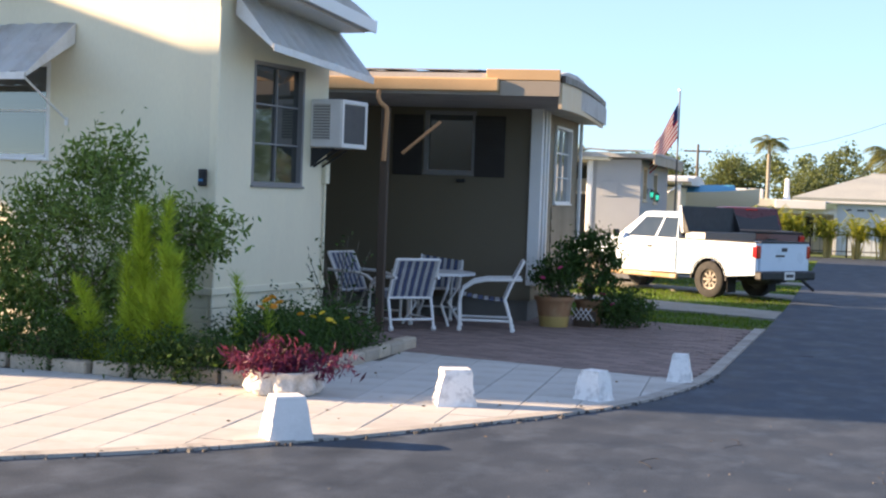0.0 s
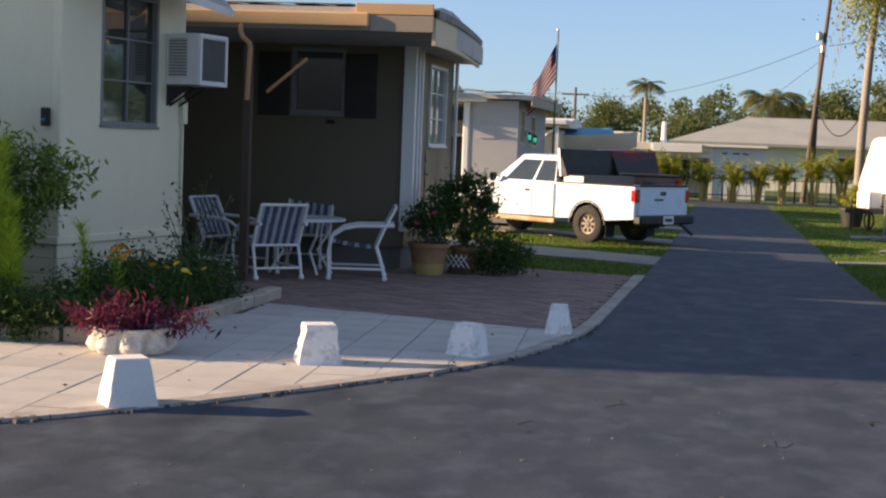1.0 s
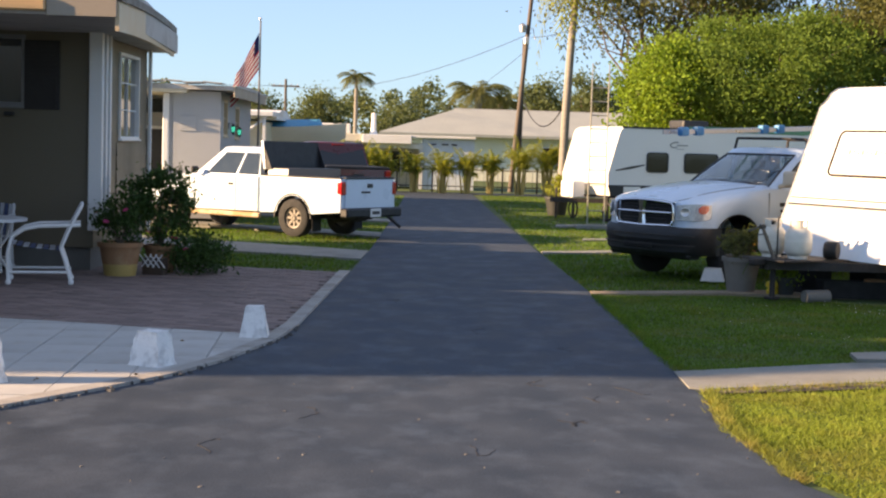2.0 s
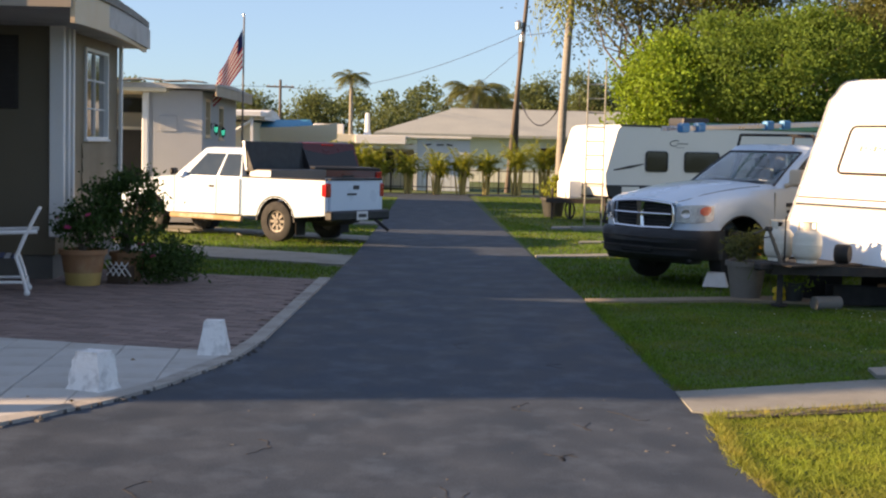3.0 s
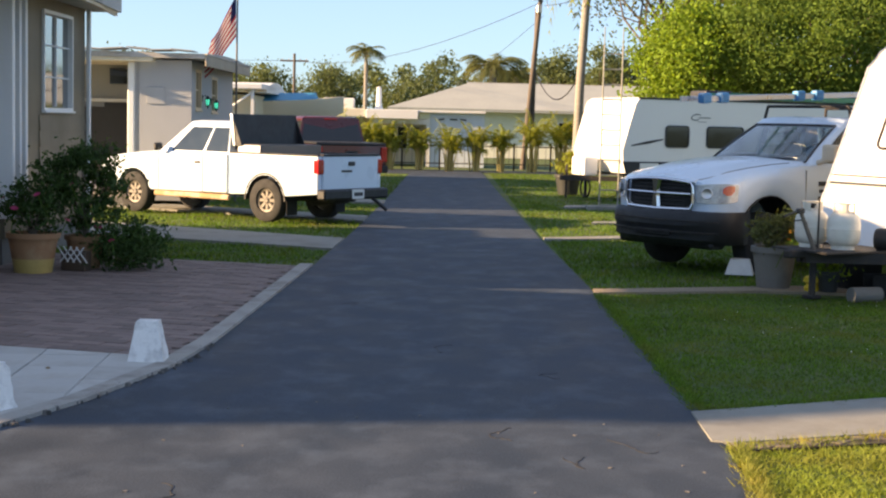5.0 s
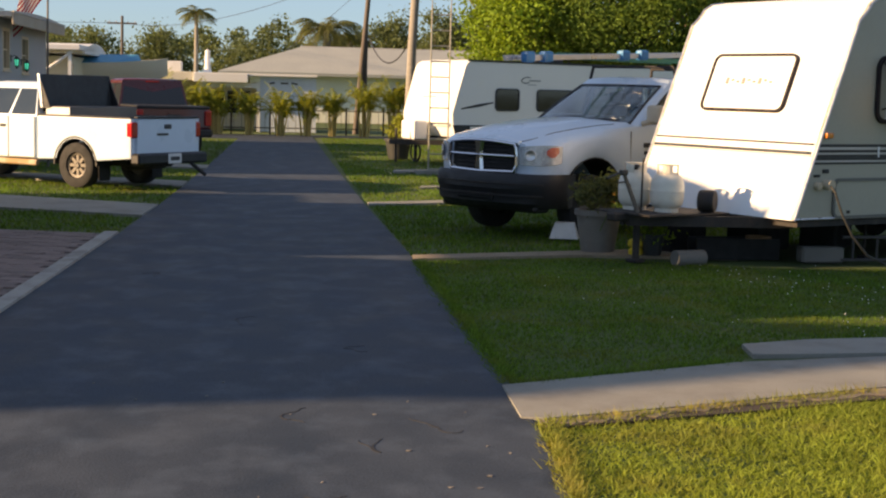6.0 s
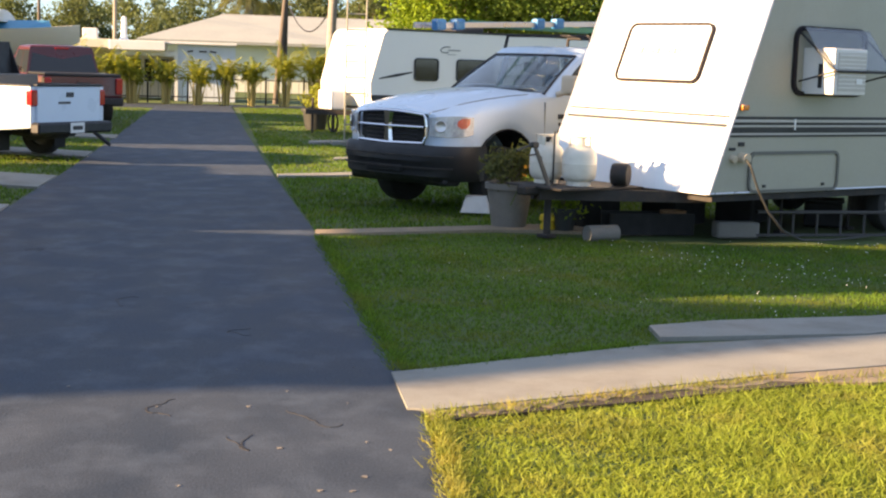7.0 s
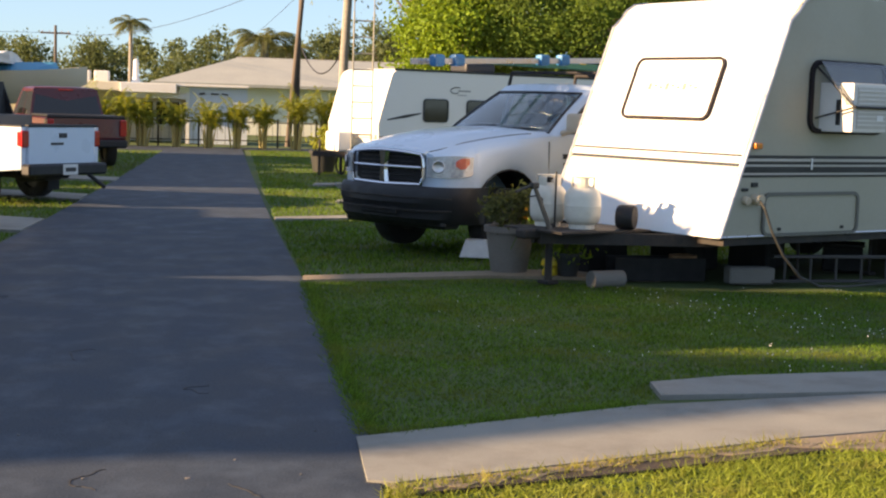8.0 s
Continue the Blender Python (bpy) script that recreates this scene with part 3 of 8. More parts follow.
# ---- houses ----
def wall_bm(length, z0, z1, thick, holes=()):
    """A wall in the xz plane from x = 0 to length, its outer face at y = 0, thickness towards +y; holes: (x0, x1, z0, z1) go through it."""
    xs = sorted({0.0, length, *[h[0] for h in holes], *[h[1] for h in holes]})
    zs = sorted({z0, z1, *[h[2] for h in holes], *[h[3] for h in holes]})
    solid = [[not any(a < (xs[i] + xs[i + 1]) / 2 < b and c < (zs[j] + zs[j + 1]) / 2 < d for a, b, c, d in holes) for j in range(len(zs) - 1)] for i in range(len(xs) - 1)]
    bm = bmesh.new()
    V = [[[bm.verts.new((x, y, z)) for z in zs] for x in xs] for y in (0.0, thick)]

    def full(i, j):
        return 0 <= i < len(xs) - 1 and 0 <= j < len(zs) - 1 and solid[i][j]
    for i in range(len(xs) - 1):
        for j in range(len(zs) - 1):
            if not full(i, j):
                continue
            for k in (0, 1):
                bm.faces.new((V[k][i][j], V[k][i + 1][j], V[k][i + 1][j + 1], V[k][i][j + 1]))
            for di, dj, a, b in ((-1, 0, (i, j), (i, j + 1)), (1, 0, (i + 1, j), (i + 1, j + 1)), (0, -1, (i, j), (i + 1, j)), (0, 1, (i, j + 1), (i + 1, j + 1))):
                if not full(i + di, j + dj):
                    bm.faces.new((V[0][a[0]][a[1]], V[0][b[0]][b[1]], V[1][b[0]][b[1]], V[1][a[0]][a[1]]))
    return bm


def place(ob, m):
    ob.matrix_local = m
    return ob


def window(parent, m, w, h, cols=1, rows=2, frame_mat=M_ALU, glass=M_GLASS_WIN, bar=0.03, back=M_BLIND, recess=0.05, name="window", rim=0.06):
    """A window of w by h, centred on its own origin in the xz plane, looking towards -y: frame, bars, panes, a blind behind."""
    bm = bmesh.new()
    pane_ring(bm, w + 0.07, h + 0.07, rim, 0.09, y=0.02)
    f = place(part(name, bm, frame_mat, parent), m)
    for i in range(1, cols):
        part("bar", boxbm((-w / 2 + w * i / cols, 0.03, 0), (bar, 0.03, h - 0.05)), frame_mat, f)
    for j in range(1, rows):
        part("bar", boxbm((0, 0.032, -h / 2 + h * j / rows), (w - 0.05, 0.026, bar)), frame_mat, f)
    for i in range(cols):
        for j in range(rows):
            part("pane", boxbm((-w / 2 + w * (i + 0.5) / cols, recess, -h / 2 + h * (j + 0.5) / rows), (w / cols - 0.012, 0.006, h / rows - 0.012), m=Matrix.Rotation(RNG.uniform(-0.008, 0.008), 4, "X")), glass, f)
    if back:
        part("blind", boxbm((0, recess + 0.08, 0), (w, 0.01, h)), back, f)
    part("sill", boxbm((0, -0.02, -h / 2 - 0.045), (w + 0.1, 0.07, 0.03), 0.006), frame_mat, f)
    return f


def sloped_awning(parent, m, width, top, out, drop, ribs, material):
    """A slanted window awning: ribbed panel from the wall down and out, side wings, hem; x along the wall, -y outwards."""
    bm = bmesh.new()
    n = ribs * 4
    up, dn = [], []
    for i in range(n + 1):
        x = -width / 2 + width * i / n
        k = 0.012 * (1 if i % 4 in (1, 2) else 0)
        up.append((x, 0 - k, top + k))
        dn.append((x, -out - k, top - drop + k))
    a = [bm.verts.new(p) for p in up]
    b = [bm.verts.new(p) for p in dn]
    for i in range(n):
        bm.faces.new((a[i], a[i + 1], b[i + 1], b[i]))
    bmesh.ops.solidify(bm, geom=bm.faces[:], thickness=0.008)
    ob = place(part("awning", bm, material, parent, "slanted white aluminium window awning"), m)
    part("hem", boxbm((0, -out - 0.015, top - drop - 0.04), (width, 0.010, 0.09), 0.003), material, ob)
    for s in (-1, 1):
        bm = bmesh.new()
        loft(bm, [[(s * width / 2 + d, 0, top), (s * width / 2 + d, -out, top - drop), (s * width / 2 + d, -out, top - drop - 0.05), (s * width / 2 + d, 0, top - 0.25)] for d in (-0.004, 0.004)])
        part("wing", bm, material, ob)
    return ob


def lap_boards(parent, m, length, z0, z1, step, material, name="siding_board"):
    """Overlapping boards on a wall's outer face, each a piece of its own."""
    n = int((z1 - z0) / step)
    me = None
    for i in range(n):
        z = z0 + i * step
        if me is None:
            bm = bmesh.new()
            loft(bm, [[(x, 0.0, 0), (x, -0.022, 0), (x, -0.006, step + 0.01), (x, 0.0, step + 0.01)] for x in (0, length)])
            ob = part(name, bm, material, parent)
            me = ob.data
        else:
            ob = new(name, me)
            ob.parent = parent
        ob.matrix_local = m @ Matrix.Translation((0, 0, z))


def arched_roof(y0, y1, x0, x1, zc, rise, thick, n=10):
    """A shallow barrel roof along x: from y0 to y1 across."""
    bm = bmesh.new()
    rings = []
    for x in (x0, x1):
        top, bot = [], []
        for i in range(n + 1):
            y = y0 + (y1 - y0) * i / n
            k = rise * (1 - (2 * i / n - 1) ** 2)
            top.append((x, y, zc + k + thick))
            bot.append((x, y, zc))
        rings.append(top + bot[::-1])
    loft(bm, rings)
    return bm


# the cream house: x towards the lane, y along its end wall
H1 = pose(-7.25, 8.0, 0, 0, 0, -11.5)
h1 = thing("mobile_home", H1, "cream-sided single-wide mobile home with white window awnings", "house", "mobile homes")
TURN_E = pose(0, 0, 0, 0, 0, 90)      # a wall that looks towards +x
wall = place(part("wall", wall_bm(2.5, 0.80, 4.22, 0.1, [(0.78, 1.87, 2.07, 3.52)]), M_SIDING1, h1), TURN_E)
window(wall, pose(1.325, 0.02, 2.795), 1.09, 1.45, 2, 3, M_FRAME_GREY, bar=0.02, rim=0.045)
front = place(part("wall", wall_bm(11.9, 0.80, 4.48, 0.1, [(7.2, 9.43, 2.3, 3.45)]), M_SIDING1, h1), pose(-12.0, 0, 0))
window(front, pose(8.315, 0.02, 2.875), 2.23, 1.15, 2, 2, M_WHITE, M_GLASS_WIN, back=M_BLIND)
part("wall", boxbm((-6.05, 2.45, 2.5), (11.9, 0.1, 3.4)), M_SIDING1, h1)
part("wall", boxbm((-11.95, 1.25, 2.475), (0.1, 2.3, 3.35)), M_SIDING1, h1)
for i, z in enumerate((0.30, 0.47, 0.64)):
    part("skirting", boxbm((-0.03 - 0.004 * i, 1.25, z), (0.05, 2.46, 0.165), 0.008), M_SIDING1, h1)
    part("skirting", boxbm((-6.02, 0.03 + 0.004 * i, z), (11.9, 0.05, 0.165), 0.008), M_SIDING1, h1)
part("skirting", boxbm((-6, 1.25, 0.1), (11.8, 2.4, 0.24)), M_SIDING1, h1)
part("base_trim", boxbm((-0.03, 1.25, 0.76), (0.11, 2.56, 0.09), 0.008), M_SIDING1, h1)
part("base_trim", boxbm((-6.0, 0.03, 0.76), (11.9, 0.11, 0.09), 0.008), M_SIDING1, h1)
part("floor_deck", boxbm((-6.0, 1.25, 0.55), (11.7, 2.3, 0.44)), M_SIDING1, h1)
part("corner_trim", boxbm((0.006, 0.006, 2.45), (0.05, 0.05, 3.3), 0.012), M_SIDING1, h1)
MONO = Matrix.Translation((0, -0.32, 4.50)) @ Matrix.Rotation(radians(-6.5), 4, "X") @ Matrix.Translation((0, 0.32, -4.10))
place(part("roof", arched_roof(-0.09, 2.62, -12.3, 0.62, 4.03, 0.16, 0.13), M_ROOF, h1), MONO)
place(part("fascia", boxbm((0.63, 1.26, 4.09), (0.03, 2.72, 0.16), 0.006), M_WHITE, h1), MONO)
place(part("fascia", boxbm((-5.85, -0.105, 4.09), (12.9, 0.03, 0.16), 0.006), M_WHITE, h1), MONO)
place(part("soffit", boxbm((-5.85, 1.26, 4.02), (12.7, 2.62, 0.02)), M_WHITE, h1), MONO)
sloped_awning(h1, Matrix.Translation((0.06, 1.42, 0)) @ Matrix.Rotation(radians(-4.5), 4, "X") @ pose(0, -0.30, 0, 0, 0, 90), 2.4, 4.18, 0.55, 0.60, 9, M_AWNING)
sloped_awning(h1, pose(-3.42, -0.02, 0), 2.55, 3.95, 0.85, 0.68, 9, M_AWNING)
for x in (-2.26, -4.58):
    bm = bmesh.new()
    rod(bm, (x, -0.80, 3.24), (x, -0.01, 2.76), 0.014)
    box(bm, (x, -0.01, 2.74), (0.05, 0.02, 0.10), 0.004)
    part("awning_arm", bm, M_WHITE, h1)
bm = bmesh.new()
box(bm, (-0.16, -0.03, 2.10), (0.11, 0.05, 0.20), 0.012)
box(bm, (-0.16, -0.06, 2.13), (0.07, 0.02, 0.09), 0.006)
pl = part("wall_plaque", bm, M_DARK, h1)
part("lettering", boxbm((-0.16, -0.072, 2.07), (0.06, 0.004, 0.03)), M_BLUE, pl)
bm = bmesh.new()
box(bm, (0.03, 2.44, 2.24), (0.08, 0.10, 0.30), 0.008)
tube(bm, [(0.03, 2.44, 2.1), (0.03, 2.44, 1.2), (0.035, 2.43, 0.5), (0.03, 2.44, 0.1)], 0.016, 6)
part("meter_box", bm, M_SIDING1, h1, "cream meter box with a conduit")
# air conditioner in the end wall
ac = thing("air_conditioner", H1 @ pose(0.0, 2.40, 2.56), "white window air conditioner on a wall bracket", "air conditioner")
bm = bmesh.new()
box(bm, (0.23, 0, 0.31), (0.46, 0.66, 0.62), 0.02, seg=2)
part("case", bm, M_AC, ac)
part("condenser", boxbm((0.464, 0.0, 0.31), (0.012, 0.54, 0.50), 0.004), M_FIN, ac)
fr = bmesh.new()
for y, z, sy, sz in ((-0.30, 0.31, 0.05, 0.62), (0.30, 0.31, 0.05, 0.62), (0, 0.025, 0.55, 0.05), (0, 0.595, 0.55, 0.05)):
    box(fr, (0.468, y, z), (0.02, sy, sz), 0.005)
part("case_frame", fr, M_AC, ac)
part("louvre_panel", boxbm((0.17, -0.332, 0.33), (0.26, 0.006, 0.46)), M_STRIPE_PALE, ac)
for i in range(12):
    part("slat", boxbm((0.17, -0.338, 0.12 + i * 0.037), (0.25, 0.012, 0.010)), M_FIN, ac)
bm = bmesh.new()
for y in (-0.22, 0.0):
    tube(bm, [(0.0, y, -0.25), (0.36, y, -0.03), (0.0, y, -0.03)], 0.018, 6)
loft(bm, [[(0.0, y, -0.26), (0.0, y, -0.01), (0.34, y, -0.01)] for y in (-0.30, -0.28)])
part("bracket", bm, M_DARK, ac)

# the tan house and its porch
H2 = pose(-4.85, 15.0, 0)
h2 = thing("mobile_home", H2, "tan mobile home with a dark covered porch and shutters", "house", "mobile homes")
near = place(part("wall", wall_bm(9.0, 0.35, 3.72, 0.1, [(7.19, 7.98, 2.38, 3.33)]), M_SIDING2_SHADED, h2), pose(-9.0, 0, 0))
# the frame is white; its porch shade is put into the grey
window(near, pose(7.585, 0.02, 2.855), 0.79, 0.95, 1, 1, M_FRAME_GREY, M_GLASS_WIN, back=M_SHUTTER)
endw = place(part("wall", wall_bm(3.9, 0.35, 3.72, 0.1, [(1.60, 3.05, 1.95, 3.22)]), M_SIDING2_SHADED, h2), pose(0, 0.101, 0, 0, 0, 90))
window(endw, pose(2.325, -0.01, 2.585), 1.45, 1.27, 2, 3, M_WHITE, M_GLASS_WIN, bar=0.02, back=M_BLIND, rim=0.045)
lap_boards(endw, pose(1.42, 0, 0), 2.46, 0.42, 1.9, 0.205, M_SIDING2_SHADED)
part("wall", boxbm((-4.55, 4.05, 2.03), (8.9, 0.1, 3.37)), M_SIDING2_SHADED, h2)
part("wall", boxbm((-8.95, 2.05, 2.03), (0.1, 3.85, 3.37)), M_SIDING2_SHADED, h2)
# added wall that keeps low sun from the gap off the porch siding
part("porch_wall", boxbm((-3.6, -1.28, 1.75), (0.08, 2.46, 3.3)), M_SIDING2_SHADED, h2)
part("skirting", boxbm((-4.5, 2.05, 0.17), (8.9, 3.96, 0.36)), M_BLOCK, h2)
for i, x in enumerate((-2.12, -0.745)):
    bm = bmesh.new()
    box(bm, (x, -0.02, 2.80), (0.50, 0.03, 0.98), 0.006)
    sh = part("shutter", bm, M_SHUTTER, h2)
    for k in range(14):
        part("slat", boxbm((x, -0.042, 2.37 + k * 0.066), (0.40, 0.014, 0.034)), M_SHUTTER, sh)
# white ribbed screen panels at the corner
for i, (y0, w) in enumerate(((0.0, 0.14), (0.18, 0.12), (0.34, 0.14))):
    bm = bmesh.new()
    box(bm, (0.06, y0 + 0.10 * i, 2.12), (0.13, w * 0.55, 3.04), 0.012)
    part("corner_panel", bm, M_WHITE, h2, "white vertical corner panel")
part("corner_panel", boxbm((0.03, -0.05, 2.12), (0.20, 0.05, 3.04), 0.012), M_WHITE, h2)
part("downpipe", boxbm((0.05, 4.02, 2.0), (0.06, 0.07, 3.3), 0.01), M_WHITE, h2)
# roof over house and porch, its edge boards
outline = [(-3.7, -3.0), (0.92, -3.0), (0.43, 4.5), (-9.2, 4.5), (-9.2, -0.25), (-3.7, -0.25)]
bm = bmesh.new()
slab(bm, outline, 3.42, 3.62)
part("roof", bm, M_ROOF, h2)
bm = bmesh.new()
rings = []
for f, z in ((0.0, 3.62), (0.0, 3.72), (0.15, 3.84), (0.35, 3.92), (0.5, 3.94)):
    lo, hi = -3.0 + 7.5 * f, 4.5 - 7.5 * f
    rings.append([(-3.7 - 5.5 * min(1.0, max(0.0, (f - 0.2) * 6.7)), lo, z), (0.92 - 0.49 * f - 0.15 * f, lo, z), (0.43 + 0.49 * f - 0.25 * f, hi, z), (-9.2, hi, z)])
loft(bm, rings)
part("roof_deck", bm, M_ROOF, h2)
for i in range(8):
    part("roof_sheet", boxbm((-3.40 + i * 0.42, -2.35 + 0.02 * (i % 2), 3.80 + 0.012 * (i % 3)), (0.40, 1.3, 0.014), m=Matrix.Rotation(radians(3 + i % 3), 4, "X")), M_ROOF, h2)
part("gutter", boxbm((-1.82, -3.06, 3.55), (3.78, 0.11, 0.19), 0.02), M_GUTTER, h2, "tan rain gutter along the porch edge")
part("fascia", boxbm((0.50, -3.03, 3.51), (0.85, 0.05, 0.21), 0.006), M_FASCIA_SHADED, h2)
# upper strip in the gutter's orange tan, standing for its sunlit edge
part("fascia", boxbm((0.40, -3.03, 3.70), (1.04, 0.05, 0.15), 0.006), M_GUTTER, h2)
e0, e1 = Vector((0.93, -3.0, 0)), Vector((0.37, 4.40, 0))
bm = bmesh.new()
rings = []
for f in [i / 10 for i in range(11)]:
    p = e0.lerp(e1, f)
    k = 0.06 * (1 - (2 * f - 1) ** 2) + 0.15 * f
    rings.append([(p.x - 0.03, p.y, 3.24 + 0.8 * k), (p.x + 0.02, p.y, 3.24 + 0.8 * k), (p.x + 0.02, p.y, 3.66 + k), (p.x - 0.03, p.y, 3.66 + k)])
loft(bm, rings)
part("fascia", bm, M_FASCIA, h2)
bm = bmesh.new()
rings = []
for f in [i / 10 for i in range(11)]:
    p = e0.lerp(e1, f)
    k = 0.06 * (1 - (2 * f - 1) ** 2) + 0.15 * f
    rings.append([(p.x - 0.05, p.y, 3.60 + k), (p.x + 0.06, p.y, 3.60 + k), (p.x + 0.06, p.y, 3.70 + k), (p.x - 0.05, p.y, 3.70 + k)])
loft(bm, rings)
part("roof_edge", bm, M_BROWN, h2)
# downpipe that carries the porch edge, and its strap
bm = bmesh.new()
box(bm, (-1.57, -3.02, 1.60), (0.12, 0.09, 3.22), 0.01)
post = part("porch_post", bm, M_BROWN, h2, "dark brown square porch post")
# sunlit upper length, its glow kept in the colour; the post stays dark
bm = bmesh.new()
tube(bm, [(-1.67, -3.07, 3.48), (-1.675, -3.09, 3.36), (-1.64, -3.10, 3.28), (-1.55, -3.09, 3.21), (-1.54, -3.075, 3.14), (-1.555, -3.07, 2.85), (-1.57, -3.07, 2.45)], 0.036, 8)
part("downspout", bm, M_COPPER_SUNLIT, post, "copper-brown downspout elbow")
bm = bmesh.new()
box(bm, (0, 0, 0), (0.72, 0.04, 0.042), 0.006)
ob = part("brace", bm, M_COPPER_SUNLIT, h2, "copper-brown diagonal brace")
ob.matrix_local = pose(-1.06, -2.95, 2.80, 0, -40, 0)
part("sensor_lamp", boxbm((-1.20, -0.05, 2.24), (0.14, 0.07, 0.06), 0.01), M_DARK, h2)

# the grey house with the screened porch
H3 = pose(-4.8, 28.0, 0)
h3 = thing("mobile_home", H3, "grey stucco mobile home with an open porch", "house", "mobile homes")
w3 = place(part("wall", wall_bm(6.0, 0.1, 3.05, 0.1, [(0.55, 1.25, 2.05, 2.85), (2.75, 3.55, 2.0, 2.75)]), M_SIDING3, h3), TURN_E)
window(w3, pose(0.9, 0.02, 2.45), 0.70, 0.80, 1, 2, M_FASCIA, M_GLASS_WIN)
window(w3, pose(3.15, 0.02, 2.375), 0.80, 0.75, 1, 2, M_FASCIA, M_GLASS_WIN)
part("wall", boxbm((-0.6, 0.05, 1.57), (1.0, 0.1, 2.95)), M_SIDING3, h3)
part("wall_panel", boxbm((-0.75, -0.012, 2.3), (0.38, 0.02, 0.35), 0.004), M_SIDING3, h3)
part("wall", boxbm((-5.2, 2.6, 1.57), (8.2, 0.1, 2.95)), M_SIDING3, h3)
part("wall", boxbm((-1.15, 1.3, 1.57), (0.1, 2.5, 2.95)), M_SIDING3, h3)
part("wall", boxbm((-9.35, 4.2, 1.57), (0.1, 3.5, 2.95)), M_SIDING3, h3)
part("wall", boxbm((-4.7, 6.05, 1.57), (9.4, 0.1, 2.95)), M_SIDING3, h3)
part("screen", boxbm((-3.0, 2.5, 1.3), (2.6, 0.04, 1.5)), M_SCREEN, h3)
part("door", boxbm((-2.0, 2.52, 1.15), (0.8, 0.05, 2.0)), M_SCREEN, h3)
part("porch_window", boxbm((-1.9, 2.50, 2.75), (0.75, 0.04, 0.35)), M_GLASS_WIN, h3)
part("porch_rail", boxbm((-2.6, 2.46, 2.2), (3.2, 0.06, 0.07)), M_WHITE, h3)
part("porch_floor", boxbm((-3.2, 1.2, 0.08), (4.2, 2.7, 0.16)), M_CONCRETE, h3)
bm = bmesh.new()
box(bm, (-1.27, 0.05, 1.5), (0.14, 0.14, 2.98), 0.02)
part("porch_post", bm, M_WHITE, h3)
part("porch_roof", boxbm((-3.1, 1.2, 3.10), (4.7, 3.0, 0.20), 0.02), M_CARPORT, h3)
part("roof", arched_roof(-0.35, 6.5, -9.8, 0.35, 3.08, 0.07, 0.10), M_ROOF, h3)
part("fascia", boxbm((0.36, 3.07, 3.05), (0.04, 6.9, 0.26), 0.01), M_FASCIA_SHADED, h3)
part("fascia_edge", boxbm((0.385, 3.07, 3.17), (0.03, 6.94, 0.04), 0.006), M_ROOF, h3)
R = random.Random(21)
for i in range(9):
    part("roof_sheet", boxbm((-3.9 + i * 0.47, -0.1 + R.uniform(-0.15, 0.15), 3.24 + R.uniform(0, 0.05)), (0.44, 0.8, 0.02), m=Matrix.Rotation(R.uniform(-0.08, 0.08), 4, "Y")), M_ROOF, h3)


def wall_lantern(m, label):
    """A carriage lamp: bracket, cap, tapered green glass."""
    t = thing("wall_lantern", m, label, "wall lamp", "green wall lanterns")
    bm = bmesh.new()
    box(bm, (0, 0.0, 0.12), (0.10, 0.02, 0.22), 0.006)
    tube(bm, [(0, -0.01, 0.16), (0, -0.10, 0.22), (0, -0.17, 0.16)], 0.012, 6)
    part("bracket", bm, M_DARK, t)
    bm = bmesh.new()
    lathe(bm, [(0.01, 0.20), (0.07, 0.13), (0.10, 0.10), (0.10, 0.085)], 6, (0, -0.17, 0))
    part("cap", bm, M_DARK, t)
    bm = bmesh.new()
    lathe(bm, [(0.078, 0.085), (0.050, -0.12), (0.02, -0.14)], 6, (0, -0.17, 0))
    part("glass", bm, M_LAMP_GREEN, t)
    bm = bmesh.new()
    for i in range(6):
        a = 6.28318 * i / 6
        rod(bm, (0.086 * math.cos(a), -0.17 + 0.086 * math.sin(a), 0.09), (0.056 * math.cos(a), -0.17 + 0.056 * math.sin(a), -0.13), 0.010, n=5)
    lathe(bm, [(0.062, -0.10), (0.066, -0.12), (0.03, -0.17), (0.01, -0.21)], 6, (0, -0.17, 0))
    part("cage", bm, M_DARK, t)
    return t


wall_lantern(H3 @ pose(0.01, 1.38, 2.20, 0, 0, 90) @ Matrix.Scale(0.68, 4), "black carriage lantern with glowing green glass on the grey wall")
wall_lantern(H3 @ pose(0.01, 2.62, 2.14, 0, 0, 90) @ Matrix.Scale(0.68, 4), "black carriage lantern with glowing green glass on the grey wall")

# the small cream house farther on
H4 = pose(-4.9, 40.5, 0)
h4 = thing("mobile_home", H4, "small cream mobile home with a flat white awning", "house", "mobile homes")
part("wall", boxbm((-4.2, 2.6, 1.3), (8.0, 4.6, 2.5)), M_SIDING1, h4)
part("awning_roof", boxbm((-2.6, 0.6, 2.78), (5.6, 3.4, 0.16), 0.02), M_WHITE, h4)
part("roof", arched_roof(0.0, 5.2, -8.6, 0.2, 2.62, 0.25, 0.1), M_WHITE, h4)
part("porch_post", boxbm((-0.1, -0.9, 1.35), (0.09, 0.09, 2.7)), M_WHITE, h4)
part("window_blind", boxbm((-0.6, 0.28, 1.9), (0.9, 0.04, 0.9)), M_CARPORT, h4)
bm = bmesh.new()
rod(bm, (0.0, -0.9, 2.68), (-1.3, -0.9, 1.75), 0.045)
part("brace", bm, M_WHITE, h4)

# an added, unseen block cut to shade the cream wall, lane and lawn
hn = thing("neighbour_house", H1 @ pose(-20.5, -8.27, -0.16), "unseen tall block with an overhanging top, added to cast evening shade", "house")
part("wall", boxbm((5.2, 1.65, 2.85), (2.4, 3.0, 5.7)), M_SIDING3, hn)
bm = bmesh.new()
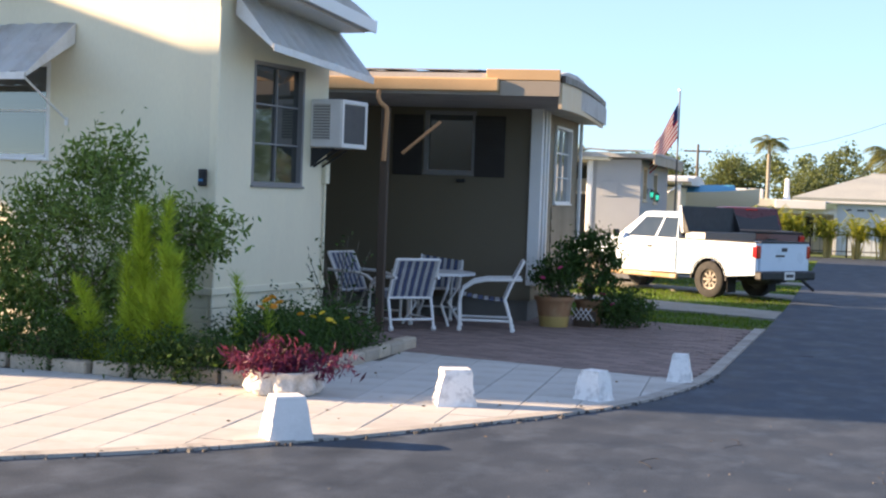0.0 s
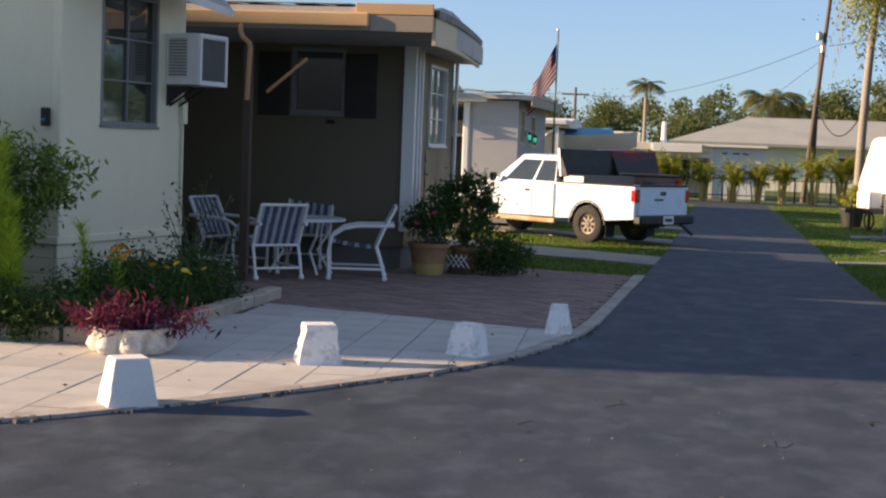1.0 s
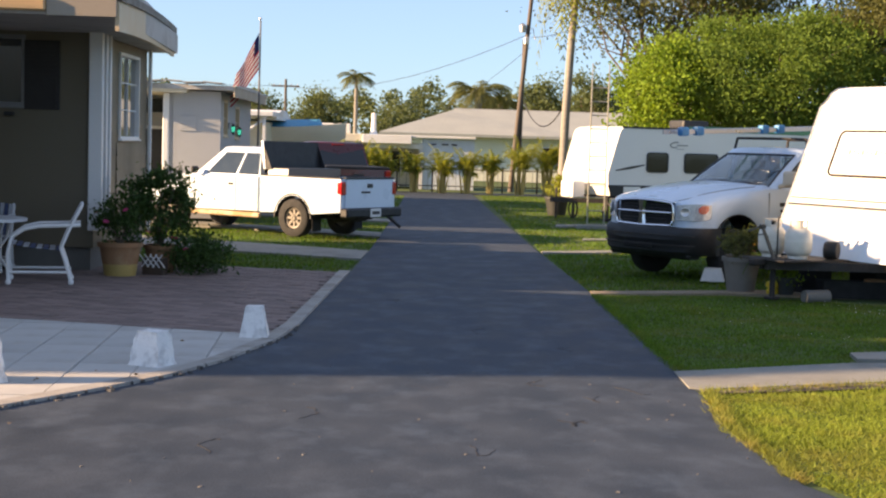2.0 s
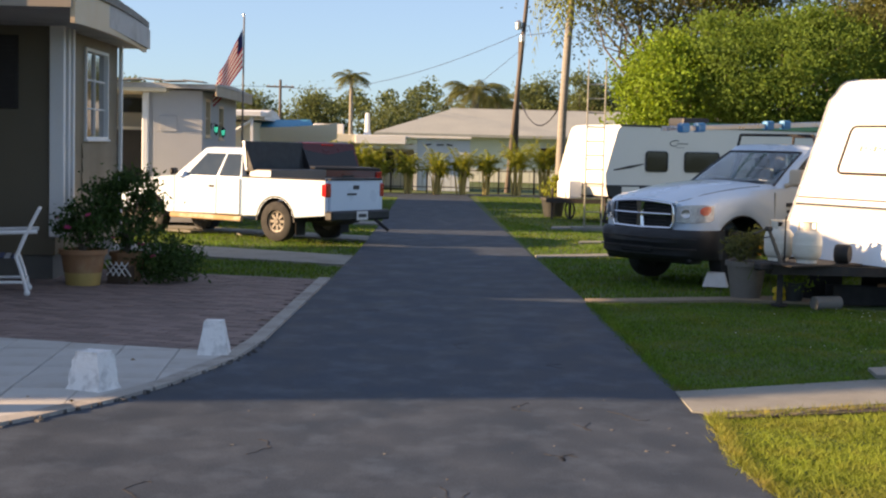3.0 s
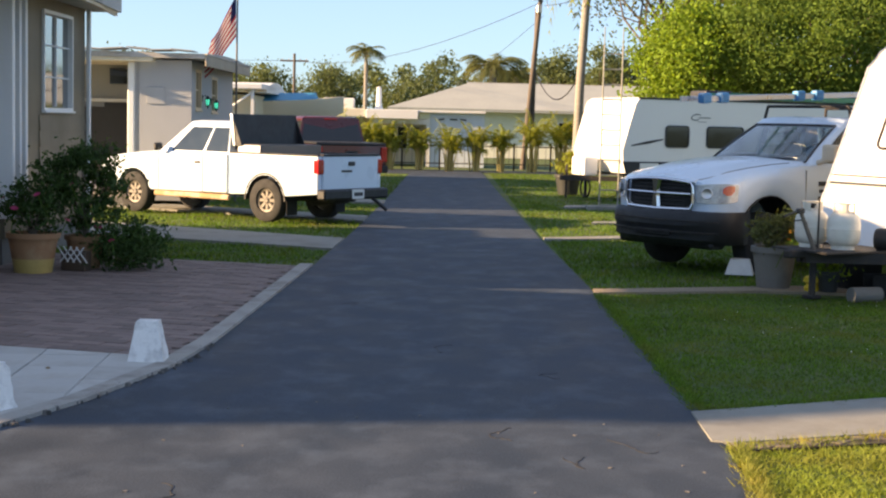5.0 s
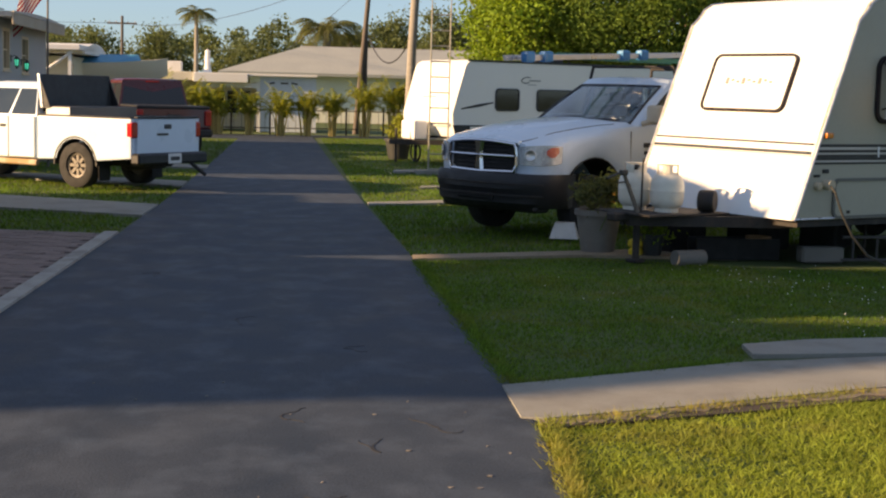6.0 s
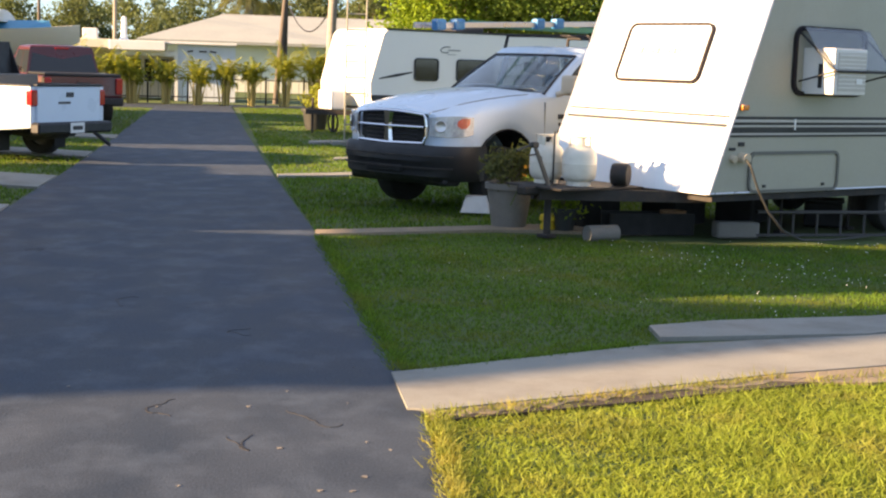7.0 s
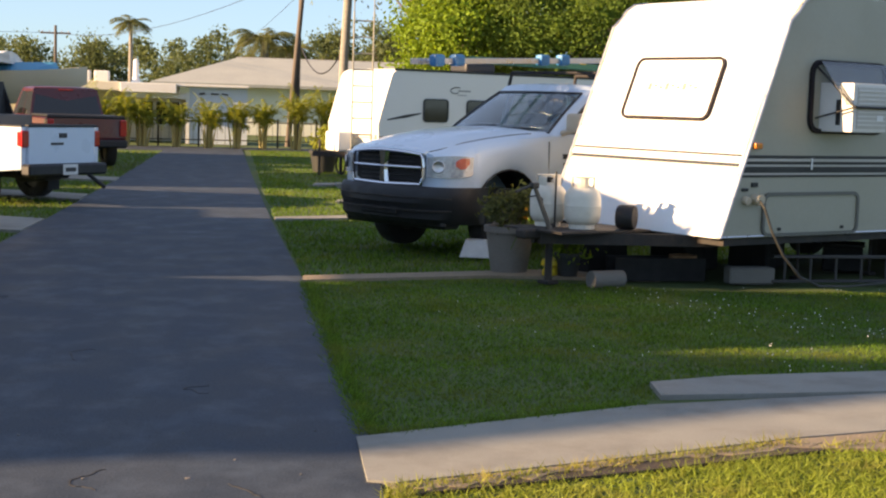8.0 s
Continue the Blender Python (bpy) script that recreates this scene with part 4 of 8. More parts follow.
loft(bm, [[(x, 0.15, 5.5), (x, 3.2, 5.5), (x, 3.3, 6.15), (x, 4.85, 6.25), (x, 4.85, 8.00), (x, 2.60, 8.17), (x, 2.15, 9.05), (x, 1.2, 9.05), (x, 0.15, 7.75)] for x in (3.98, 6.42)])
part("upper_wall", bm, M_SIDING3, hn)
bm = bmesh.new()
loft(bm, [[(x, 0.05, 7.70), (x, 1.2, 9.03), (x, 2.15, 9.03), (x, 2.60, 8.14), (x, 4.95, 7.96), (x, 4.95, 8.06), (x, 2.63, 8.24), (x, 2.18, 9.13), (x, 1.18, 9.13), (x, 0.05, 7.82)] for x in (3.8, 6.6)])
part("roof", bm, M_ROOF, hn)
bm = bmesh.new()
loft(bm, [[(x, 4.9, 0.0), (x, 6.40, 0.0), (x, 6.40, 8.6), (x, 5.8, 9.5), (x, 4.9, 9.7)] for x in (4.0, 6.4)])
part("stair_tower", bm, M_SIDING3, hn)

# an added, unseen block that keeps the evening sun off the work truck
hb = thing("neighbour_house", pose(-17.0, 13.1, 0), "unseen tall grey block added behind the tan home to cast shade", "house")
part("wall", boxbm((1.5, 2.3, 3.75), (3.0, 4.6, 7.5)), M_SIDING3, hb)
bm = bmesh.new()
loft(bm, [[(x, -0.2, 7.5), (x, 4.8, 7.5), (x, 4.8, 7.62), (x, 2.3, 8.5), (x, -0.2, 7.62)] for x in (-0.2, 3.2)])
part("roof", bm, M_ROOF, hb)

# an added, unseen box behind the tan house that narrows the lane's sunlight
sd = thing("storage_shed", pose(-10.4, 20.15, 0, 0, 0, 0), "plain grey unseen box added behind the tan house to shade the lane", "shed")
part("wall", boxbm((0, 0, 1.5), (2.4, 2.2, 3.0)), M_SIDING3, sd)
part("roof", boxbm((0, 0, 3.08), (2.7, 2.5, 0.16)), M_ROOF, sd)

# ---- forecourt: bollards, bowl, edging, furniture ----
def bollard(x, y, rz, h, a, b, label, chips=0.0):
    """A whitewashed tapered block with crisp arrises, more or less chipped."""
    bm = bmesh.new()
    R = random.Random(int(abs(x) * 100))
    rings = []
    m_ = 5
    corner = [(-1, -1), (1, -1), (1, 1), (-1, 1)]
    for f in (0, 0.15, 0.3, 0.45, 0.6, 0.75, 0.88, 0.97, 1.0):
        w = (a + (b - a) * f) / 2 * (0.95 if f == 1.0 else 1)
        ring_ = []
        for (ax, ay), (bx, by) in zip(corner, corner[1:] + corner[:1]):
            for i in range(m_):
                k = (0.02 + 0.96 * i / (m_ - 1))
                px, py = ax + (bx - ax) * k, ay + (by - ay) * k
                j = (R.uniform(-1, 0.2) * chips if 0 < f < 1 else 0) + R.uniform(-0.002, 0.002)
                ring_.append((px * (w + j), py * 0.85 * (w + j), f * h))
        rings.append(ring_)
    loft(bm, rings)
    ob = tagged(part("bollard", bm, M_BOLLARD_CHIPPED if chips else M_BOLLARD, smooth=chips > 0), label, "bollard", "white bollards along the kerb")
    ob.matrix_world = pose(x, y, 0.02, 0, 0, rz)
    return ob


bollard(-4.38, 3.06, 38, 0.345, 0.37, 0.25, "whitewashed tapered concrete bollard on sunlit paving slabs")
bollard(-3.62, 5.50, 24, 0.345, 0.39, 0.28, "chipped whitewashed concrete bollard on the paving slabs", 0.022)
bollard(-2.46, 6.53, -25, 0.295, 0.33, 0.23, "chipped whitewashed concrete bollard with bare grey patches", 0.018)
bollard(-1.80, 8.48, 0, 0.31, 0.28, 0.17, "slim whitewashed concrete bollard by the kerb", 0.004)

# edging stones of the bed
R = random.Random(5)
line = [(-11.5, 6.05), (-7.05, 5.70), (-5.62, 5.72), (-5.52, 7.3), (-5.42, 10.15)]
blk = None
for (x0, y0), (x1, y1) in zip(line, line[1:]):
    d = math.hypot(x1 - x0, y1 - y0)
    n = max(1, int(d / 0.46))
    for i in range(n):
        f = (i + 0.5) / n
        if blk is None:
            blk = boxbm((0, 0, 0.075), (0.44, 0.16, 0.15), 0.018)
            ob = part("edging_stone", blk, M_EDGE)
            blk = ob.data
        else:
            ob = new("edging_stone", blk)
        tagged(ob, "buff concrete edging stone bordering the flower bed", "edging stone", "edging stones of the flower bed")
        ob.matrix_world = pose(x0 + (x1 - x0) * f, y0 + (y1 - y0) * f, R.uniform(0.0, 0.02), R.uniform(-3, 3), 0, math.degrees(math.atan2(y1 - y0, x1 - x0)) + R.uniform(-4, 4))


def patio_chair(m, label):
    """A white tubular armchair with vertical strap back and slung seat; it looks towards -y."""
    t = thing("patio_chair", m @ Matrix.Scale(1.18, 4), label, "chair", "white patio chairs")
    for s in (-1, 1):
        x = s * 0.29
        bm = bmesh.new()
        tube(bm, [(x, -0.30, 0.03), (x, -0.31, 0.35), (x, -0.27, 0.52), (x, -0.14, 0.61), (x, 0.02, 0.645), (x, 0.46, 0.66)], 0.021, 7)
        arm = part("arm_frame", bm, M_WHITE, t)
        bm = bmesh.new()
        tube(bm, [(x, 0.36, 0.03), (x, 0.30, 0.25), (x, 0.25, 0.40), (x, 0.34, 0.62), (x, 0.47, 0.88)], 0.02, 7)
        part("leg", bm, M_WHITE, t)
        bm = bmesh.new()
        rod(bm, (x, -0.31, 0.14), (x, 0.345, 0.14), 0.016)
        part("stretcher", bm, M_WHITE, t)
        for y in (-0.30, 0.36):
            bm = bmesh.new()
            lathe(bm, [(0.012, -0.03), (0.032, -0.02), (0.032, 0.02), (0.012, 0.03)], 10)
            ob = part("caster", bm, M_WHITE, t)
            ob.matrix_local = pose(x, y, 0.033, 0, 90, 0)
    for name, y, z, r in (("back_rail", 0.47, 0.88, 0.018), ("back_rail", 0.25, 0.40, 0.018), ("seat_rail", -0.29, 0.43, 0.018), ("stretcher", 0.345, 0.14, 0.015)):
        bm = bmesh.new()
        rod(bm, (-0.29, y, z), (0.29, y, z), r)
        part(name, bm, M_WHITE, t)
    for i in range(11):
        x = -0.255 + i * 0.051
        bm = bmesh.new()
        loft(bm, [[(x - 0.021, y - 0.008, z), (x + 0.021, y - 0.008, z), (x + 0.021, y + 0.008, z + 0.004), (x - 0.021, y + 0.008, z + 0.004)] for y, z in ((0.47, 0.89), (0.345, 0.64), (0.25, 0.41))])
        part("back_strap", bm, M_STRAP if i % 2 else M_STRAP2, t)
    for i in range(8):
        y = -0.26 + i * 0.07
        part("seat_strap", boxbm((0, y, 0.445 - 0.008 * i - 0.01 * math.sin(i / 7 * 3.14)), (0.56, 0.058, 0.014), 0.004), M_STRAP if i % 2 else M_STRAP2, t)
    return t


patio_chair(pose(-6.30, 12.62, 0.02, 0, 0, 222), "white tubular patio chair with blue striped straps, back to the lane")
patio_chair(pose(-5.16, 13.15, 0.02, 0, 0, 283), "white tubular patio chair with blue striped straps, seen from its side")
patio_chair(pose(-6.30, 14.5, 0.02, 0, 0, 3), "white tubular patio chair with blue striped straps behind the table")
patio_chair(pose(-7.05, 13.45, 0.02, 0, 0, 75), "white tubular patio chair with blue striped straps beside the post")
tb = thing("patio_table", pose(-6.10, 13.65, 0.02) @ Matrix.Scale(1.08, 4), "round white metal patio table with bent tube legs", "table")
bm = bmesh.new()
lathe(bm, [(0.02, 0.71), (0.56, 0.705), (0.60, 0.71), (0.60, 0.745), (0.56, 0.75), (0.02, 0.75)], 28)
part("tabletop", bm, M_WHITE, tb)
for k in range(4):
    a = radians(45 + 90 * k)
    c, s = math.cos(a), math.sin(a)
    bm = bmesh.new()
    tube(bm, [(0.46 * c, 0.46 * s, 0.70), (0.40 * c, 0.40 * s, 0.48), (0.26 * c, 0.26 * s, 0.30), (0.44 * c, 0.44 * s, 0.05), (0.47 * c, 0.47 * s, 0.0)], 0.02, 7)
    part("leg", bm, M_WHITE, tb)
bm = bmesh.new()
lathe(bm, [(0.035, 0.0), (0.04, 0.05), (0.03, 0.11), (0.014, 0.15), (0.014, 0.19)], 12)
ob = tagged(part("bottle", bm, M_GREEN_FG, smooth=True), "small green bottle on the patio table", "bottle")
ob.matrix_world = pose(-6.25, 13.5, 0.83)

# ---- vehicles ----
def arc(cx, cz, r, a0, a1, n=9):
    """Points of an arc in the xz plane, degrees from +x."""
    return [(cx + r * math.cos(radians(a0 + (a1 - a0) * i / n)), cz + r * math.sin(radians(a0 + (a1 - a0) * i / n))) for i in range(n + 1)]


def extrude_y(bm, outline, ys):
    """A side outline carried across the width; ys: (y, inset) stations, the inset pulls the outline towards its middle."""
    cx = sum(p[0] for p in outline) / len(outline)
    cz = sum(p[1] for p in outline) / len(outline)
    rings = []
    for y, k in ys:
        rings.append([(x - k * max(-1, min(1, (x - cx) * 2)), y, z - k * max(-1, min(1, (z - cz) * 4))) for x, z in outline])
    loft(bm, rings)


def plate(bm, a, b, c, d, t=0.006, shrink=0.0):
    """A thin plate on four corners, standing out by t along its normal (a, b, c, d run anticlockwise seen from outside)."""
    P = [Vector(p) for p in (a, b, c, d)]
    m = sum(P, Vector()) / 4
    P = [p + (m - p).normalized() * shrink for p in P]
    n = (P[1] - P[0]).cross(P[3] - P[0]).normalized()
    loft(bm, [[p - n * 0.004 for p in P], [p + n * t for p in P]])


def wheel(parent, x, y, r, w, rim_r, side, rim_mat=M_RIM, spokes=8):
    """A wheel at (x, y), its outer face towards side: back plate, tyre, pierced rim."""
    bm = bmesh.new()
    lathe(bm, [(0.02, -w * 0.3), (rim_r * 0.98, -w * 0.3), (rim_r * 0.98, w * 0.05), (0.02, w * 0.05)], 20)
    hub = part("wheel", bm, M_DARK, parent)
    hub.matrix_local = pose(x, y, r, -90 * side, 0, 0)
    bm = bmesh.new()
    prof = [(rim_r, -w / 2 * 0.9), (r * 0.90, -w / 2), (r * 0.98, -w / 2 * 0.85), (r, -w / 2 * 0.5), (r, w / 2 * 0.5), (r * 0.98, w / 2 * 0.85), (r * 0.90, w / 2), (rim_r * 1.02, w / 2 * 0.92), (rim_r, w / 2 * 0.6)]
    n = 32
    rows = [[bm.verts.new((q * math.cos(6.28318 * i / n), q * math.sin(6.28318 * i / n), z)) for i in range(n)] for q, z in prof]
    for a, b in zip(rows, rows[1:] + rows[:1]):
        for i in range(n):
            bm.faces.new((a[i], a[(i + 1) % n], b[(i + 1) % n], b[i]))
    part("tyre", bm, M_RUBBER, hub, smooth=True)
    bm = bmesh.new()
    z = w * 0.28
    lathe(bm, [(0.015, z + 0.02), (rim_r * 0.24, z + 0.02), (rim_r * 0.30, z - 0.005), (rim_r * 0.30, z - 0.03), (0.015, z - 0.03)], 18)
    for i in range(spokes):
        a = 6.28318 * (i + 0.5) / spokes
        rod(bm, (rim_r * 0.17 * math.cos(a), rim_r * 0.17 * math.sin(a), z + 0.015), (rim_r * 0.17 * math.cos(a), rim_r * 0.17 * math.sin(a), z + 0.032), rim_r * 0.035, n=6)
        a = 6.28318 * i / spokes
        box(bm, (rim_r * 0.56 * math.cos(a), rim_r * 0.56 * math.sin(a), z - 0.012), (rim_r * 0.62, rim_r * 0.30, 0.025), 0.008, Matrix.Rotation(a, 4, "Z"))
    for q0, q1, z0, z1 in ((rim_r * 0.80, rim_r * 0.97, z - 0.03, z + 0.02),):
        rows = [[bm.verts.new((q * math.cos(6.28318 * i / 24), q * math.sin(6.28318 * i / 24), zz)) for i in range(24)] for q, zz in ((q0, z0), (q0, z1 - 0.015), (q1, z1), (q1, z0))]
        for a, b in zip(rows, rows[1:] + rows[:1]):
            for i in range(24):
                bm.faces.new((a[i], a[(i + 1) % 24], b[(i + 1) % 24], b[i]))
    part("rim", bm, rim_mat, hub)
    return hub


def greenhouse(parent, belt, roof, zb, zr, wb, wr, paint, glass, splits, pillar=0.06, rear=True):
    """A cab above the belt line: belt and roof are (rear x, front x), wb and wr half widths; splits cut the side glass along x (0 rear to 1 front)."""
    (b0, b1), (r0, r1) = belt, roof
    bm = bmesh.new()
    lower = [(b0, -wb), (b1, -wb * 0.96), (b1 + 0.05, 0), (b1, wb * 0.96), (b0, wb), (b0 - 0.01, 0)]
    upper = [(r0, -wr), (r1, -wr * 0.96), (r1 + 0.04, 0), (r1, wr * 0.96), (r0, wr), (r0 - 0.01, 0)]
    rings = [[(x, y, zb) for x, y in lower], [(x, y, zr - 0.03) for x, y in upper],
             [((x - (r0 + r1) / 2) * 0.95 + (r0 + r1) / 2, y * 0.93, zr + 0.015) for x, y in upper], [((x - (r0 + r1) / 2) * 0.8 + (r0 + r1) / 2, y * 0.7, zr + 0.04) for x, y in upper]]
    loft(bm, rings)
    cab = part("cab_roof", bm, paint, parent, smooth=True)

    def side(f, g, s):
        lo = Vector((b0 + (b1 - b0) * f, s * (wb + (wb * 0.96 - wb) * f), zb))
        hi = Vector((r0 + (r1 - r0) * f, s * (wr + (wr * 0.96 - wr) * f), zr - 0.03))
        return lo.lerp(hi, g)
    for s in (1, -1):
        for f0, f1 in zip(splits, splits[1:]):
            p = pillar / (b1 - b0)
            q = [side(f0 + p / 2, 0.05, s), side(f1 - p / 2, 0.05, s), side(f1 - p / 2, 0.90, s), side(f0 + p / 2, 0.90, s)]
            bm = bmesh.new()
            plate(bm, *(q[::-1] if s > 0 else q), t=0.004)
            part("side_window", bm, glass, cab)
    q = [(b1 + 0.03, wb * 0.90, zb + 0.02), (b1 + 0.03, -wb * 0.90, zb + 0.02), (r1 + 0.03, -wr * 0.88, zr - 0.06), (r1 + 0.03, wr * 0.88, zr - 0.06)]
    bm = bmesh.new()
    c0, c1 = Vector((b1 + 0.075, 0, zb + 0.02)), Vector((r1 + 0.062, 0, zr - 0.06))
    plate(bm, q[0], c0, c1, q[3], 0.012)
    plate(bm, c0, q[1], q[2], c1, 0.012)
    part("windscreen", bm, glass, cab)
    if rear:
        bm = bmesh.new()
        plate(bm, (b0 - 0.006, -wb * 0.82, zb + 0.07), (b0 - 0.006, wb * 0.82, zb + 0.07), (r0 - 0.006, wr * 0.82, zr - 0.09), (r0 - 0.006, -wr * 0.82, zr - 0.09), 0.008)
        part("rear_window", bm, glass, cab)
    return cab


def pickup(m, label, paint, S, bed_len=1.9, wheelbase=3.12, hw=0.82, belt=1.10, roof=1.60, toolbox=True, glass=M_GLASS_CAR, splits=(0.0, 0.36, 0.86)):
    """An extended-cab pickup, rear axle at the origin, nose towards +x; S scales it."""
    t = thing("pickup_truck", m @ Matrix.Scale(1, 4), label, "pickup truck")
    fx = wheelbase
    cab0, nose = bed_len - 1.08, fx + 0.84

    def sc(bm):
        bmesh.ops.scale(bm, vec=(S, S, S), verts=bm.verts)
        return bm
    # front body with door sides, arches cut into the outline
    out = [(cab0, 0.42), (cab0, belt), (fx - 0.62, belt), (fx - 0.2, belt - 0.025), (fx + 0.45, belt - 0.10), (nose - 0.10, belt - 0.17), (nose - 0.02, belt - 0.25), (nose, 0.62), (nose - 0.03, 0.44)]
    out += arc(fx, 0.36, 0.43, 10, 170)
    out += [(fx - 0.46, 0.40)]
    bm = bmesh.new()
    extrude_y(bm, out, [(-hw, 0.03), (-hw + 0.035, 0.008), (-hw + 0.14, 0.0), (-0.3, -0.012), (0.3, -0.012), (hw - 0.14, 0.0), (hw - 0.035, 0.008), (hw, 0.03)])
    body = part("body", sc(bm), paint, t)
    bm = bmesh.new()
    for s in (-1, 1):
        box(bm, ((cab0 + fx - 0.5) / 2, s * (hw - 0.05), 0.36), (fx - 0.5 - cab0, 0.08, 0.09), 0.02)
    part("sill", sc(bm), M_RUST, t, "rusty sill panels")
    # door seams and handles
    for s in (-1, 1):
        for x in (cab0 + 0.03, cab0 + 0.60, fx - 0.64):
            part("door_seam", sc(boxbm((x, s * hw, 0.76), (0.010, 0.012, 0.64))), M_BAR, body)
        part("door_handle", sc(boxbm((cab0 + 0.72, s * (hw + 0.004), 0.93), (0.13, 0.02, 0.045), 0.006)), M_DARK, body)
        part("front_lamp", sc(boxbm((nose - 0.09, s * (hw - 0.17), 0.76), (0.14, 0.26, 0.13), 0.02)), M_CHROME, body)
        part("mirror", sc(boxbm((fx - 0.72, s * (hw + 0.09), belt + 0.07), (0.10, 0.17, 0.13), 0.03)), M_DARK, body)
    part("front_bumper", sc(boxbm((nose + 0.02, 0, 0.50), (0.14, hw * 2, 0.17), 0.03)), M_DARK, t)
    cab = greenhouse(t, (cab0 + 0.02, fx - 0.60), (cab0 + 0.13, fx - 1.18), belt - 0.01, roof, hw - 0.035, hw - 0.19, paint, glass, splits)
    for o in [cab] + list(cab.children):
        o.data.transform(Matrix.Scale(S, 4))
    # load bed: two side panels, floor, headboard, tailgate
    rear = -1.13
    out = [(cab0 - 0.02, 0.42), (cab0 - 0.02, belt + 0.01), (rear, belt + 0.01), (rear, 0.50), (-0.46, 0.44)]
    out += arc(0, 0.36, 0.43, 170, 10)
    for s in (-1, 1):
        bm = bmesh.new()
        extrude_y(bm, out, [(s * (hw - 0.09), 0.0), (s * (hw - 0.03), 0.0), (s * (hw - 0.008), 0.008), (s * hw, 0.03)])
        part("bed_side", sc(bm), paint, t)
        bm = bmesh.new()
        rows = []
        for x, z in arc(0, 0.36, 0.425, 0, 180, 14):
            rows.append([(x, s * (hw - 0.35), z), (x, s * (hw + 0.004), z), (x * 1.06, s * (hw + 0.004), 0.36 + (z - 0.36) * 1.06), (x * 1.06, s * (hw - 0.35), 0.36 + (z - 0.36) * 1.06)])
        loft(bm, rows)
        part("arch_lining", sc(bm), M_DARK, t)
        part("tail_lamp", sc(boxbm((rear + 0.035, s * (hw - 0.067), 0.94), (0.13, 0.14, 0.24), 0.02)), M_TAIL, t, "red tail lamp")
    part("bed_floor", sc(boxbm(((cab0 + rear) / 2, 0, 0.62), (cab0 - rear - 0.06, hw * 2 - 0.16, 0.05))), M_DARK, t)
    part("bed_rail_cap", sc(boxbm(((cab0 + rear) / 2, hw - 0.045, belt + 0.02), (cab0 - rear - 0.02, 0.09, 0.025), 0.006)), M_DARK, t)
    part("bed_rail_cap", sc(boxbm(((cab0 + rear) / 2, -hw + 0.045, belt + 0.02), (cab0 - rear - 0.02, 0.09, 0.025), 0.006)), M_DARK, t)
    part("headboard", sc(boxbm((cab0 - 0.05, 0, 0.86), (0.05, hw * 2 - 0.16, 0.48))), paint, t)
    tg = part("tailgate", sc(boxbm((rear + 0.01, 0, 0.83), (0.07, hw * 2 - 0.22, 0.58), 0.018)), paint, t)
    part("tailgate_cap", sc(boxbm((rear, 0, belt + 0.03), (0.09, hw * 2 - 0.2, 0.035), 0.01)), M_DARK, tg)
    part("tailgate_handle", sc(boxbm((rear - 0.032, 0, 0.99), (0.02, 0.16, 0.07), 0.006)), M_BAR, tg)
    part("lettering", sc(boxbm((rear - 0.030, 0.12, 0.87), (0.008, 0.26, 0.035))), M_BAR, tg)
    bp = part("rear_bumper", sc(boxbm((rear - 0.08, 0, 0.50), (0.18, hw * 2 + 0.02, 0.17), 0.03)), M_DARK, t)
    npl = part("number_plate", sc(boxbm((rear - 0.175, 0.0, 0.50), (0.015, 0.31, 0.155), 0.004)), M_PLATE, bp)
    part("lettering", sc(boxbm((rear - 0.184, 0.0, 0.50), (0.004, 0.22, 0.06))), M_BAR, npl)
    part("spare_wheel_carrier", sc(boxbm((-0.55, 0, 0.42), (0.9, 0.75, 0.14), 0.04)), M_DARK, t)
    part("chassis", sc(boxbm((1.4, 0, 0.44), (4.2, 0.9, 0.12), 0.02)), M_DARK, t)
    bm = bmesh.new()
    rod(bm, (rear - 0.1, -hw + 0.35, 0.42), (rear - 0.25, -hw + 0.15, 0.22), 0.03)
    part("tow_hook", sc(bm), M_DARK, t)
    bm = bmesh.new()
    lathe(bm, [(0.10, -0.09), (0.30, -0.10), (0.34, -0.05), (0.34, 0.05), (0.30, 0.10), (0.10, 0.09)], 24)
    o = part("spare_wheel", sc(bm), M_RUBBER, t, smooth=True)
    o.matrix_local = pose((rear + 0.42) * S, 0, 0.40 * S, 0, 6, 0)
    for y in (-0.62, 0.62):
        part("mud_flap", sc(boxbm((-0.42, y, 0.26), (0.015, 0.26, 0.26), 0.004)), M_RUBBER, t)
    for x in (0, fx):
        for s in (1, -1):
            wheel(t, x * S, s * (hw - 0.12) * S, 0.355 * S, 0.23 * S, 0.20 * S, s, M_RIM_DARK)
    if toolbox:
        # a crossbed toolbox with its lid thrown open
        bx = part("toolbox", sc(boxbm((cab0 - 0.42, 0, belt + 0.07), (0.52, hw * 2 - 0.10, 0.18), 0.012)), M_OLD_ALU, t, "aluminium toolbox behind the cab")
        bm = bmesh.new()
        box(bm, (0, 0, 0.28), (0.035, hw * 2 - 0.04, 0.52), 0.008)
        for s_ in (-1, 1):
            loft(bm, [[(0.0, s_ * (hw - 0.03) + d_, 0.0), (0.0, s_ * (hw - 0.03) + d_, 0.53), (-0.16, s_ * (hw - 0.03) + d_, 0.0)] for d_ in (-0.01, 0.01)])
        lid = part("toolbox_lid", sc(bm), M_DARK, bx, "black toolbox lid standing open")
        lid.matrix_local = pose((cab0 - 0.12) * S, 0, (belt + 0.12) * S, 0, 8, 0)
        part("lid_edge", sc(boxbm((0.0, hw - 0.015, 0.28), (0.05, 0.02, 0.54), 0.004)), M_ALU, lid, "pale metal edge strip")
